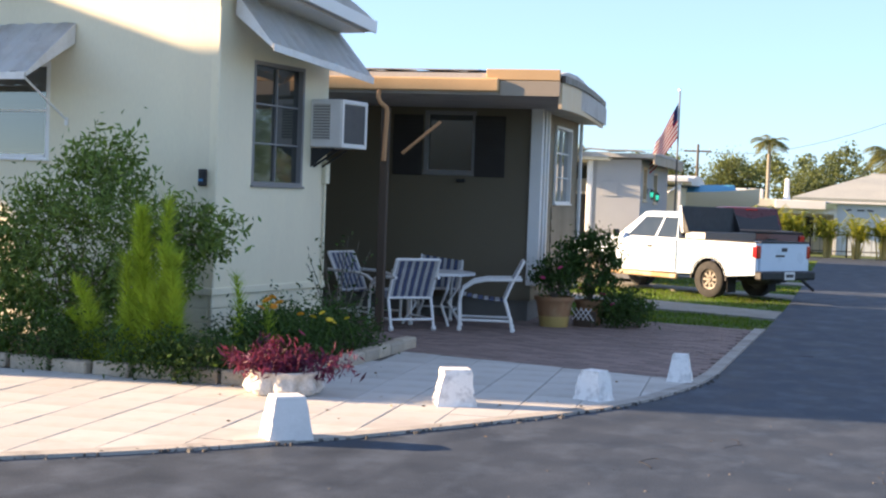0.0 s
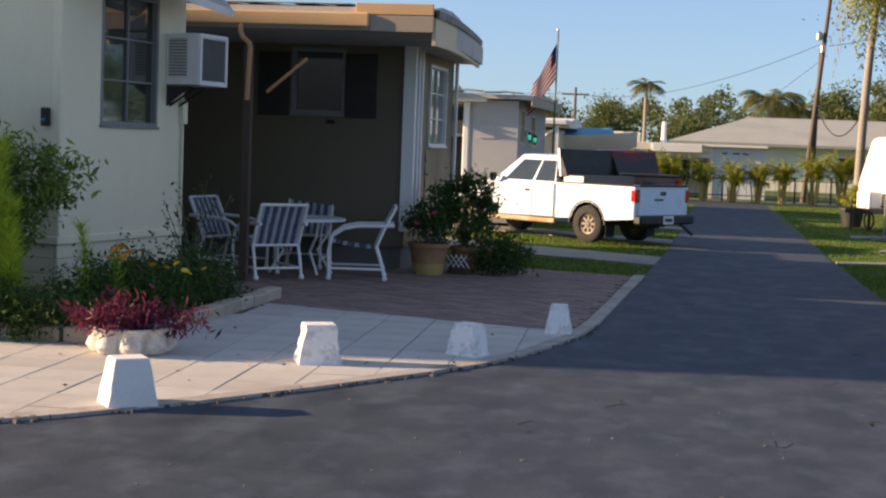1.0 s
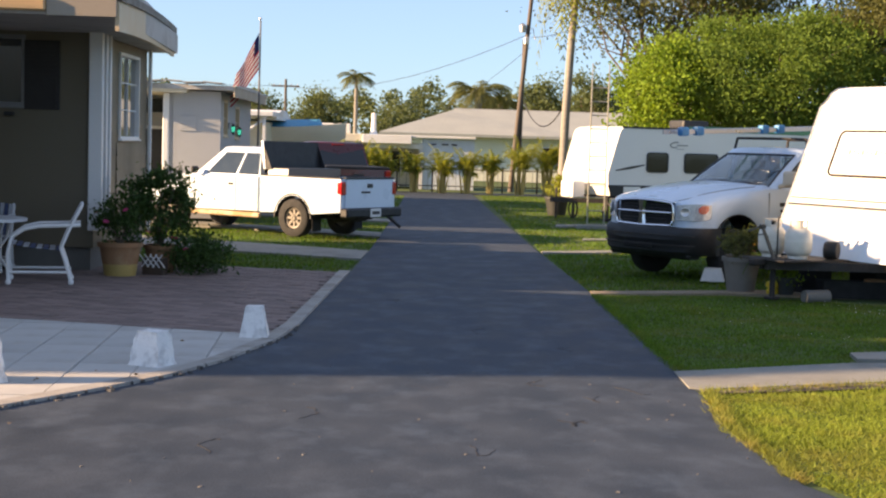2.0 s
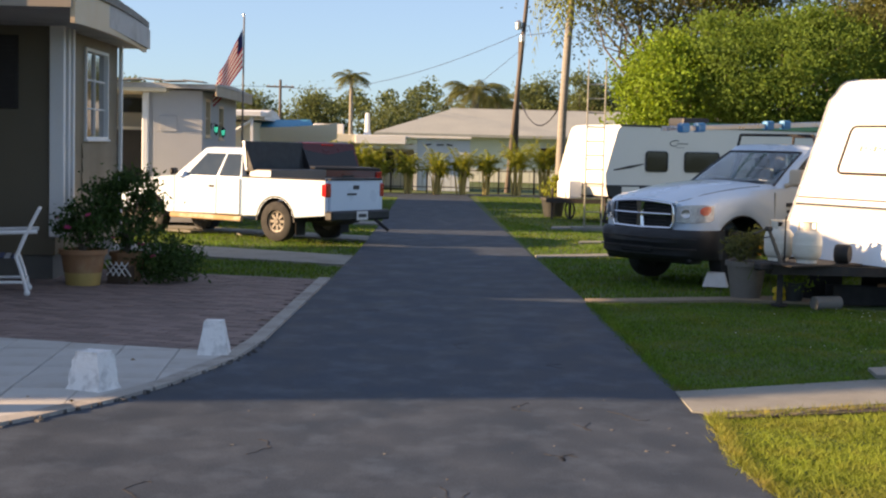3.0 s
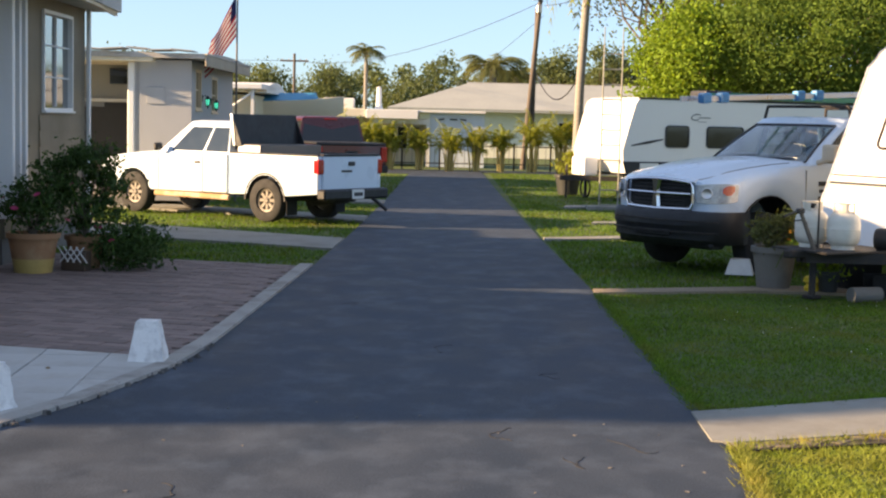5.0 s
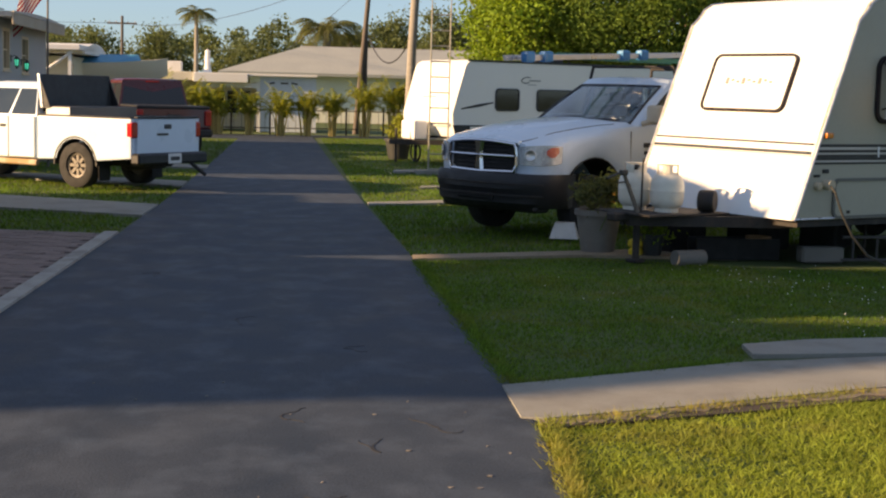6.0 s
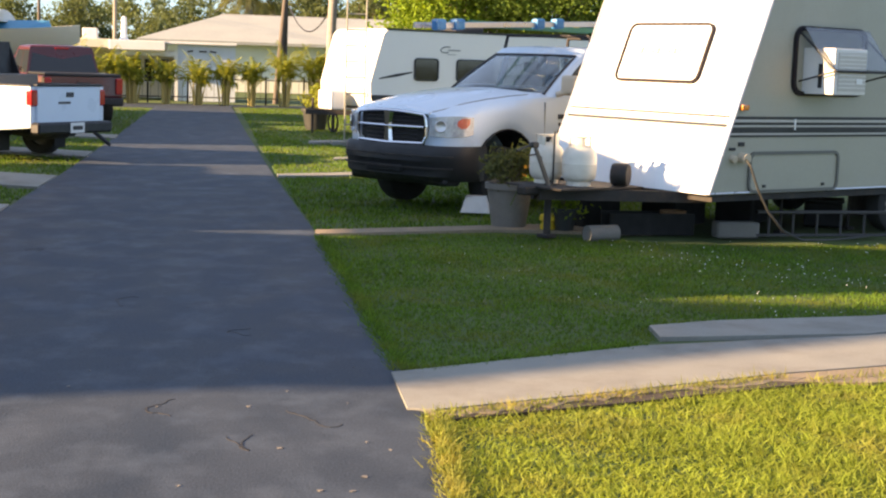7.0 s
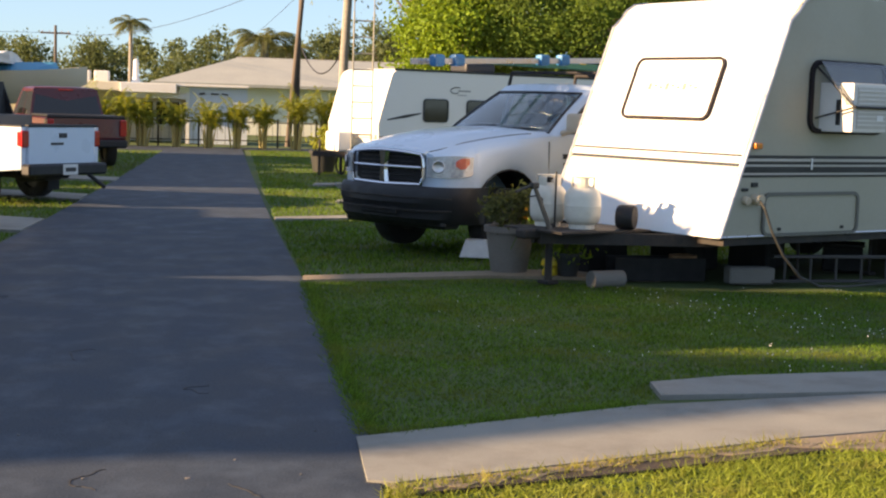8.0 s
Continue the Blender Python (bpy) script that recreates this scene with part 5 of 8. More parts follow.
        part("toolbox_end", sc(boxbm((cab0 - 0.42, hw - 0.06, belt + 0.07), (0.50, 0.03, 0.15), 0.006)), M_WHITE, bx, "white painted end of the toolbox")
        part("headache_rack", sc(boxbm((cab0 + 0.03, 0, belt + 0.30), (0.03, hw * 2 - 0.25, 0.05))), M_WHITE, t)
    return t


pickup(pose(-2.2, 24.46, 0, 0, 0, 144.3), "white extended-cab pickup with rusty sills and an open black toolbox lid", M_CAR_WHITE_SHADE, 1.11)
def covered_truck(m, label):
    """A dark red crew-cab truck with a black bed cover, seen from behind; rear axle at the origin, nose towards +x."""
    t = thing("pickup_truck", m, label, "pickup truck")
    hw, belt, rear, fx = 0.98, 1.22, -1.15, 3.5
    out = [(rear + 0.03, 0.52), (rear, 0.75), (rear + 0.02, belt), (fx - 0.6, belt), (fx + 0.55, belt - 0.10), (fx + 0.80, belt - 0.25), (fx + 0.82, 0.6), (fx + 0.76, 0.46)]
    out += arc(fx, 0.40, 0.47, 10, 170) + [(0.5, 0.46)] + arc(0, 0.40, 0.47, 10, 170)
    bm = bmesh.new()
    extrude_y(bm, out, [(-hw, 0.04), (-hw + 0.05, 0.01), (-hw + 0.2, 0.0), (hw - 0.2, 0.0), (hw - 0.05, 0.01), (hw, 0.04)])
    part("body", bm, M_CAR_RED, t)
    b0, b1, r0, r1, wb, wr, zr = 0.72, fx - 0.55, 0.92, fx - 1.2, hw - 0.04, hw - 0.17, 1.93
    cab = greenhouse(t, (b0, b1), (r0, r1), belt - 0.01, zr, wb, wr, M_CAR_RED, M_GLASS_DARK, (0.0, 0.42, 0.92), rear=False)
    bm = bmesh.new()
    plate(bm, (b0 - 0.008, wb * 0.93, belt + 0.03), (b0 - 0.008, -wb * 0.93, belt + 0.03), (r0 - 0.004, -wr * 0.92, zr - 0.10), (r0 - 0.004, wr * 0.92, zr - 0.10), 0.012)
    part("rear_window", bm, M_GLASS_DARK, cab)
    bm = bmesh.new()
    box(bm, ((rear + b0) / 2, 0, belt + 0.035), (b0 - rear - 0.06, hw * 2 - 0.10, 0.06), 0.02)
    box(bm, (rear + 0.04, 0, belt + 0.02), (0.10, hw * 2 - 0.06, 0.07), 0.02)
    part("bed_cover", bm, M_DARK, t, "black bed cover")
    for s in (-1, 1):
        part("tail_lamp", boxbm((rear + 0.0, s * (hw - 0.09), 0.98), (0.12, 0.17, 0.40), 0.02), M_TAIL, t, "red tail lamp")
        part("mirror", boxbm((fx - 0.75, s * (hw + 0.12), belt + 0.14), (0.12, 0.22, 0.22), 0.04), M_DARK, t)
        for x in (0, fx):
            wheel(t, x, s * (hw - 0.13), 0.40, 0.27, 0.24, s)
    part("brake_lamp", boxbm((r0 - 0.01, 0, zr - 0.045), (0.05, 0.36, 0.04), 0.01), M_TAIL, cab, "red brake lamp")
    part("tailgate_trim", boxbm((rear - 0.005, 0, 1.02), (0.02, 0.34, 0.09), 0.006), M_DARK, t)
    bp = part("rear_bumper", boxbm((rear - 0.06, 0, 0.60), (0.18, hw * 2, 0.20), 0.04), M_DARK, t)
    part("number_plate", boxbm((rear - 0.155, 0, 0.62), (0.012, 0.31, 0.15)), M_PLATE, bp)
    part("chassis", boxbm((1.5, 0, 0.48), (4.2, 1.0, 0.14)), M_DARK, t)
    return t


covered_truck(pose(-2.26, 36.75, 0, 0, 0, 110), "dark red pickup truck with a black bed cover on a drive")


def work_truck(m, label):
    """A white crew truck seen from its nose; front bumper at the origin, nose towards +x."""
    t = thing("pickup_truck", m, label, "pickup truck")
    hw = 1.0
    # sections of the front body: x, half width, shoulder (y, z), hood edge (y, z), crown z
    sec = [(-2.75, 1.0, 0.97, 1.44, 0.80, 1.46, 1.47), (-1.95, 1.0, 0.965, 1.44, 0.80, 1.475, 1.52), (-1.66, 1.0, 0.955, 1.425, 0.78, 1.47, 1.535), (-1.3, 1.0, 0.945, 1.40, 0.75, 1.445, 1.52),
           (-0.9, 0.998, 0.93, 1.355, 0.71, 1.40, 1.475), (-0.55, 0.985, 0.905, 1.305, 0.67, 1.345, 1.42), (-0.36, 0.965, 0.88, 1.27, 0.65, 1.305, 1.375), (-0.22, 0.92, 0.83, 1.235, 0.62, 1.265, 1.335),
           (-0.12, 0.835, 0.74, 1.215, 0.57, 1.24, 1.30), (-0.065, 0.76, 0.68, 1.20, 0.54, 1.225, 1.275)]
    xs = [s_[0] for s_ in sec]

    def at(x):
        for a, b in zip(sec, sec[1:]):
            if a[0] <= x <= b[0]:
                f = (x - a[0]) / (b[0] - a[0])
                return [p + (q - p) * f for p, q in zip(a, b)]
        return list(sec[0] if x < sec[0][0] else sec[-1])

    def low(x):
        d = abs(x + 1.06)
        return 0.44 + math.sqrt(max(0.0, 0.36 - d * d)) if d < 0.595 else (0.50 if x < -1 else 0.78)
    bm = bmesh.new()
    rings = []
    for x in sorted(set(xs + [-1.06 + 0.6 * math.cos(radians(a)) for a in range(6, 176, 12)] + [-1.656, -0.464])):
        _, w, sy, sz, ey, ez, cz = at(x)
        zb = min(low(x), sz - 0.1)
        half = [(w - 0.025, zb), (w, zb + 0.06 if zb < 1.0 else zb + 0.03), (w + 0.012, (zb + sz) / 2 + 0.05), (w - 0.006, sz - 0.07), (sy, sz), (ey + 0.03, ez - 0.008), (ey, ez + 0.012), (ey * 0.55, cz - 0.02), (0, cz)]
        rings.append([(x, -y, z) for y, z in half] + [(x, y, z) for y, z in half[-2::-1]])
    loft(bm, rings)
    body = part("body", bm, M_CAR_WHITE_SHADE, t, smooth=True)
    # hood shut line
    for s in (-1, 1):
        bm = bmesh.new()
        tube(bm, [(x, s * (at(x)[4] + 0.03), at(x)[5] - 0.006) for x in (-1.62, -1.3, -0.9, -0.55, -0.22, -0.06)], 0.006, 5)
        part("hood_seam", bm, M_BAR, body)
    # crosshair grille, bowed with the nose
    def nose(y):
        return 0.07 - 0.22 * y * y
    bm = bmesh.new()
    ys = [-0.56 + 1.12 * i / 10 for i in range(11)]
    loft(bm, [[(nose(y) - 0.16, y, 0.85 + (0.05 if abs(y) > 0.5 else 0)), (nose(y) - 0.03, y, 0.85 + (0.05 if abs(y) > 0.5 else 0)), (nose(y) - 0.04, y, 1.215 - 0.10 * y * y), (nose(y) - 0.16, y, 1.215 - 0.10 * y * y)] for y in ys])
    g = part("grille", bm, M_BLACK, t, "black grille with a chrome crosshair")
    for i in range(6):
        bm = bmesh.new()
        tube(bm, [(nose(y) - 0.03, y, 0.90 + i * 0.052) for y in ys[1:-1]], 0.008, 5)
        part("slat", bm, M_DARK, g)
    bm = bmesh.new()
    loft(bm, [[(0.05, -w, z), (0.085, -w * 0.6, z), (0.085, w * 0.6, z), (0.05, w, z)] for w, z in ((0.075, 0.86), (0.055, 1.0), (0.055, 1.08), (0.085, 1.22))])
    part("crosshair_post", bm, M_CHROME, g)
    bm = bmesh.new()
    tube(bm, [(nose(y) + 0.004, y, 1.045) for y in ys], 0.016, 6)
    part("crosshair_bar", bm, M_CHROME, g)
    bm = bmesh.new()
    loop = [(y, 0.84 + 0.02 * abs(y)) for y in ys] + [(0.60, 0.93), (0.60, 1.05), (0.585, 1.15)] + [(y, 1.232 - 0.12 * y * y) for y in ys[::-1]] + [(-0.585, 1.15), (-0.60, 1.05), (-0.60, 0.93), (-0.56, 0.851)]
    tube(bm, [(nose(y) + 0.002, y, z) for y, z in loop], 0.020, 6)
    part("grille_surround", bm, M_CHROME, g)
    bm = bmesh.new()
    loft(bm, [[(-0.13, y, 1.295 - 0.16 * y * y), (nose(y) - 0.05, y, 1.285 - 0.14 * y * y), (nose(y) - 0.005, y, 1.255 - 0.13 * y * y), (nose(y) - 0.05, y, 1.215 - 0.12 * y * y), (-0.13, y, 1.20 - 0.12 * y * y)] for y in [q_ * 1.06 for q_ in ys]])
    part("hood_lip", bm, M_CAR_WHITE_SHADE, body, smooth=True)
    for s in (-1, 1):
        plan = [(-0.012, 0.645), (-0.055, 0.755), (-0.105, 0.84), (-0.165, 0.90), (-0.24, 0.944), (-0.33, 0.978), (-0.41, 0.998)]
        bm = bmesh.new()
        k = [(0.945, 1.165), (0.94, 1.18), (0.938, 1.188), (0.94, 1.192), (0.945, 1.193), (0.953, 1.19), (0.975, 1.18)]
        loft(bm, [[(x - 0.03, s * (y - 0.03), a), (x + 0.012, s * (y + 0.010), a), (x + 0.004, s * (y + 0.008), b), (x - 0.03, s * (y - 0.03), b)] for (x, y), (a, b) in zip(plan, k)])
        hl = part("headlamp", bm, M_HEADLAMP, t, "clear wrap-around headlamp", smooth=True)
        for (x, y), r, tilt in (((-0.062, 0.780), 0.075, 42),):
            bm = bmesh.new()
            lathe(bm, [(r, 0.0), (r, 0.012), (r * 0.88, 0.016), (r * 0.55, 0.006), (0.012, 0.004)], 18)
            o = part("reflector", bm, M_ALU, hl, smooth=True)
            o.matrix_local = pose(x + 0.008, s * (y + 0.006), 1.065) @ Matrix.Rotation(radians(s * tilt), 4, "Z") @ Matrix.Rotation(radians(90), 4, "Y")
        bm = bmesh.new()
        loft(bm, [[(x, s * (y + 0.005), a), (x + 0.014, s * (y + 0.016), a), (x + 0.010, s * (y + 0.014), b), (x, s * (y + 0.005), b)] for x, y, a, b in ((-0.20, 0.922, 1.08, 1.13), (-0.25, 0.948, 1.04, 1.165), (-0.31, 0.972, 1.05, 1.17), (-0.36, 0.986, 1.10, 1.165))])
        part("turn_signal", bm, M_SIGNAL, hl, "orange turn signal")
        bm = bmesh.new()
        rows = []
        for x, z in arc(-1.06, 0.44, 0.59, 0, 180, 14):
            rows.append([(x, s * (hw - 0.5), z), (x, s * (hw - 0.01), z), (-1.06 + (x + 1.06) * 1.02, s * (hw - 0.01), 0.44 + (z - 0.44) * 1.02), (-1.06 + (x + 1.06) * 1.02, s * (hw - 0.5), 0.44 + (z - 0.44) * 1.02)])
        loft(bm, rows)
        part("arch_lining", bm, M_DARK, t)
        for x in (-1.74, -2.72):
            part("door_seam", boxbm((x, s * (hw - 0.004), 0.95), (0.006, 0.034, 0.84)), M_BAR_PALE, body)
        lg = bmesh.new()
        for x, z, w, h in ((-2.16, 1.19, 0.30, 0.06), (-2.20, 1.09, 0.36, 0.045), (-2.12, 0.99, 0.24, 0.06)):
            box(lg, (x, s * (hw + 0.008), z), (w, 0.03, h))
        part("lettering", lg, M_BAR, body, "dark lettering on the door")
        wheel(t, -1.06, s * (hw - 0.18), 0.41, 0.27, 0.22, s)
    # the door mirror towards the lawn
    bm = bmesh.new()
    box(bm, (-2.06, hw + 0.15, 1.60), (0.13, 0.25, 0.24), 0.05, seg=3)
    rod(bm, (-2.02, hw - 0.04, 1.47), (-2.04, hw + 0.15, 1.52), 0.035)
    part("mirror", bm, M_MIRROR_CASE, t, "beige door mirror", smooth=True)
    # black bumper with a step along its face
    bm = bmesh.new()
    rings = []
    for y, x in ((-1.03, -0.50), (-1.01, -0.32), (-0.93, -0.14), (-0.75, 0.0), (-0.4, 0.085), (0, 0.11), (0.4, 0.085), (0.75, 0.0), (0.93, -0.14), (1.01, -0.32), (1.03, -0.50)):
        rings.append([(x - 0.25, y * 0.9, 0.42), (x - 0.06, y * 0.97, 0.40), (x + 0.0, y, 0.46), (x + 0.005, y, 0.60), (x + 0.035, y, 0.635), (x + 0.03, y, 0.78), (x - 0.01, y, 0.83), (x - 0.25, y * 0.9, 0.83)])
    loft(bm, rings)
    bp = part("front_bumper", bm, M_DARK, t, "black front bumper", smooth=True)
    part("air_slot", boxbm((0.105, 0, 0.53), (0.05, 0.62, 0.09), 0.02), M_BLACK, bp)
    for k_ in (0.555, 0.70):
        bm = bmesh.new()
        tube(bm, [(x_, y_, k_) for y_, x_ in ((-0.95, -0.12), (-0.75, 0.035), (-0.4, 0.12), (0, 0.145), (0.4, 0.12), (0.75, 0.035), (0.95, -0.12))], 0.012, 5)
        part("rub_strip", bm, M_STEEL_BLACK, bp)
    part("valance", boxbm((-0.25, 0, 0.40), (0.3, 1.7, 0.12), 0.04), M_DARK, bp)
    # cab with a bowed, raked windscreen
    b0, b1, r0, r1, zb, zr, wb, wr = -4.1, -1.88, -3.9, -2.78, 1.43, 2.07, 0.955, 0.78
    def shell(u, v):
        """Point of the windscreen: u from -1 to 1 across, v from belt to roof."""
        w = wb + (wr - wb) * v
        return Vector((b1 + (r1 - b1) * v + (0.20 - 0.06 * v) * (1 - u * u) - 0.04 * (2 * v - 1) ** 2, u * w * 0.97, zb + (zr - 0.05 - zb) * v + 0.05 * (1 - u * u) * (1 - v)))
    us = [-1, -0.9, -0.6, -0.3, 0, 0.3, 0.6, 0.9, 1]
    vs = (0, 0.06, 0.35, 0.65, 0.90, 1.0)

    def side_xs(v):
        """Along the cab's side from the windscreen's edge back: door window, pillar, rear window."""
        edge = shell(1, v).x
        return [edge - 0.09, -2.95 - 0.03 * v, -3.05 - 0.03 * v, -3.86 + 0.14 * v]
    bm = bmesh.new()
    rings = []
    for v in vs:
        w, z, xr = wb + (wr - wb) * v, zb + (zr - 0.05 - zb) * v, b0 + (r0 - b0) * v
        sx = side_xs(v)
        rings.append([tuple(shell(u, v)) for u in us] + [(x, w, z) for x in sx] + [(xr, w, z), (xr, w * 0.7, z), (xr, -w * 0.7, z), (xr, -w, z)] + [(x, -w, z) for x in sx[::-1]])
    for k_, dz in ((0.95, 0.035), (0.8, 0.062), (0.4, 0.078)):
        rings.append([((x - (r0 + r1) / 2) * (0.5 + k_ / 2) + (r0 + r1) / 2, y * k_, zr - 0.05 + dz) for x, y, z in rings[5]])
    vv = [[bm.verts.new(p) for p in r_] for r_ in rings]
    n = len(rings[0])
    gaps = set(range(1, 7)) | {9, 11, 14, 17, 19}       # the window openings, column by column
    for j in range(len(vv) - 1):
        for i in range(n):
            if not (1 <= j <= 3 and i in gaps):
                bm.faces.new((vv[j][i], vv[j][(i + 1) % n], vv[j + 1][(i + 1) % n], vv[j + 1][i]))
    bm.faces.new(vv[-1])
    bmesh.ops.recalc_face_normals(bm, faces=bm.faces)
    bmesh.ops.solidify(bm, geom=bm.faces[:], thickness=0.03)
    cab = part("cab_roof", bm, M_CAR_WHITE_SHADE, t, smooth=True)
    bm = bmesh.new()
    grid = [[shell(u * 0.91, v) + Vector((0.004, 0, 0.002)) for u in us] for v in (0.05, 0.25, 0.5, 0.75, 0.91)]
    loft(bm, [g_ + [p - Vector((0.010, 0, 0.006)) for p in g_[::-1]] for g_ in grid])
    part("windscreen", bm, M_WINDSCREEN, cab, smooth=True).visible_shadow = False
    bm = bmesh.new()
    edge = [shell(-0.91, v) for v in (0.05, 0.25, 0.5, 0.75, 0.91)] + [shell(u, 0.91) for u in (-0.6, -0.3, 0, 0.3, 0.6)] + [shell(0.91, v) for v in (0.91, 0.75, 0.5, 0.25, 0.05)] + [shell(u, 0.05) for u in (0.6, 0.3, 0, -0.3, -0.6, -0.91)]
    tube(bm, [p + Vector((0.006, 0, 0.004)) for p in edge], 0.018, 5)
    part("windscreen_seal", bm, M_BAR, cab)
    # inside: seats, dashboard with papers, steering wheel
    for s in (-1, 1):
        bm = bmesh.new()
        loft(bm, [[(-3.02 - 0.10 * f, s * 0.42 - q_, z), (-3.02 - 0.10 * f, s * 0.42 + q_, z), (-3.14 - 0.10 * f, s * 0.42 + q_, z), (-3.14 - 0.10 * f, s * 0.42 - q_, z)] for f, q_, z in ((0, 0.26, 1.40), (0.6, 0.25, 1.62), (0.9, 0.18, 1.70))])
        box(bm, (-3.15, s * 0.42, 1.80), (0.10, 0.26, 0.17), 0.04, seg=2)
        part("seat", bm, M_SEAT, cab, "grey seat back with its headrest", smooth=True)
    bm = bmesh.new()
    loft(bm, [[(-2.0, y, 1.50), (-2.06, y, 1.535), (-2.42, y, 1.55), (-2.50, y, 1.50), (-2.50, y, 1.44), (-2.0, y, 1.44)] for y in (-0.86, -0.6, 0.6, 0.86)])
    dash = part("dashboard", bm, M_SEAT, cab, smooth=True)
    for x, y, w, d, a_ in ((-2.20, -0.35, 0.20, 0.28, 12), (-2.24, 0.10, 0.22, 0.30, -20), (-2.18, 0.52, 0.16, 0.22, 35)):
        part("paper", boxbm((x, y, 1.553), (w, d, 0.008), m=Matrix.Translation((x, y, 0)) @ Matrix.Rotation(radians(a_), 4, "Z") @ Matrix.Translation((-x, -y, 0))), M_WHITE, dash)
    bm = bmesh.new()
    tube(bm, [(-2.62 - 0.08 * math.sin(6.28318 * i / 20), 0.42 + 0.19 * math.cos(6.28318 * i / 20), 1.55 + 0.16 * math.sin(6.28318 * i / 20)) for i in range(21)], 0.016, 6)
    part("steering_wheel", bm, M_DARK, cab)
    bm = bmesh.new()
    plate(bm, (b0 + 0.02, -0.62, 1.50), (b0 + 0.02, 0.62, 1.50), (r0 - 0.03, 0.55, 1.97), (r0 - 0.03, -0.55, 1.97), t=0.006)
    part("rear_window", bm, M_PANE, cab).visible_shadow = False

    def side(x, v, s):
        return Vector((x, s * (wb + (wr - wb) * v + 0.002), zb + (zr - 0.05 - zb) * v))
    for s in (1, -1):
        for k_ in (0, 2):
            q = [side(side_xs(0.05)[k_ + 1], 0.05, s), side(side_xs(0.05)[k_], 0.05, s), side(side_xs(0.91)[k_], 0.91, s), side(side_xs(0.91)[k_ + 1], 0.91, s)]
            bm = bmesh.new()
            plate(bm, *(q[::-1] if s > 0 else q), t=0.004)
            part("side_window", bm, M_TINTED, cab).visible_shadow = False
    bm = bmesh.new()
    tube(bm, [shell(-0.7, 0.06) + Vector((0.03, 0, 0.01)), shell(-0.2, 0.09) + Vector((0.03, 0, 0.01)), shell(0.1, 0.10) + Vector((0.03, 0, 0.01))], 0.010, 5)
    tube(bm, [shell(0.1, 0.05) + Vector((0.03, 0, 0.01)), shell(0.4, 0.07) + Vector((0.03, 0, 0.01)), shell(0.75, 0.10) + Vector((0.03, 0, 0.01))], 0.010, 5)
    part("wiper", bm, M_BAR, cab)
    part("door_panel", boxbm((-3.35, 0, 0.97), (1.25, hw * 2 - 0.02, 0.90), 0.03), M_CAR_WHITE_SHADE, t)
    part("load_bed", boxbm((-5.0, 0, 0.98), (2.1, hw * 2 - 0.02, 0.78), 0.04), M_CAR_WHITE_SHADE, t)
    for s in (-1, 1):
        wheel(t, -4.75, s * (hw - 0.14), 0.41, 0.27, 0.22, s)
    part("chassis", boxbm((-2.8, 0, 0.48), (4.6, 1.0, 0.14), 0.02), M_DARK, t)
    # ladder rack
    for x in (-2.95, -4.3):
        rk = bmesh.new()
        rod(rk, (x, -0.72, 2.24), (x, 0.72, 2.24), 0.022)
        for s in (-1, 1):
            rod(rk, (x, s * 0.72, 2.24), (x, s * 0.80, 1.95 if x > -4 else 1.3), 0.022)
        part("rack_bar", rk, M_STEEL_BLACK, t)
    return t


M_WINDSCREEN = mat("windscreen_glass", (0.78, 0.86, 0.88), 0.02, var=0.02, bump=0.0, trans=0.93, rvar=0.01)
M_TINTED = mat("tinted_side_glass", (0.30, 0.34, 0.34), 0.03, var=0.02, bump=0.0, trans=0.9, rvar=0.01)
M_SEAT = mat("grey_cab_upholstery", (0.30, 0.31, 0.32), 0.85, var=0.12, scale=6, fine=80, bump=0.2)
M_HEADLAMP = mat("headlamp_lens", (0.36, 0.39, 0.42), 0.15, var=0.45, scale=14, fine=40, bump=0.15, spec=0.6, metal=0.0, coat=1.0)
M_MIRROR_CASE = mat("beige_mirror_case", (0.55, 0.46, 0.34), 0.5, var=0.05, bump=0.05)
RAM = pose(3.33, 16.5, 0, 0, 0, 217)
work_truck(RAM, "white full-size work truck with a black bumper and ladder rack")


def ladder(m, label, length, width, material, rung_mat, name="ladder", step=0.30, group=""):
    """Two rails and rungs along x."""
    t = thing(name, m, label, "ladder", group)
    for s in (-1, 1):
        part("rail", boxbm((length / 2, s * width / 2, 0), (length, 0.03, 0.07), 0.005), material, t)
    n = int(length / step)
    for i in range(n):
        bm = bmesh.new()
        rod(bm, (0.15 + i * step, -width / 2, 0), (0.15 + i * step, width / 2, 0), 0.016, n=6)
        part("rung", bm, rung_mat, t)
    return t


la = ladder(RAM @ pose(-4.35, 0.16, 2.46, 0, 2.6, 0), "aluminium extension ladder with blue end caps on the truck rack", 4.0, 0.36, M_ALU, M_ALU)
for x in (1.62, 2.02, 3.58, 3.92):
    part("end_cap", boxbm((x, 0.18, 0.01), (0.17, 0.12, 0.14), 0.035, seg=2), M_BLUE, la, "blue plastic end cap")
lb = ladder(RAM @ pose(-4.6, -0.42, 2.36, 0, 0, 0), "green fibreglass step ladder on the truck rack", 3.0, 0.36, M_GREEN_FG, M_ALU)
part("foot", boxbm((0.75, 0, 0.05), (0.16, 0.40, 0.08), 0.02), M_YELLOW, lb)

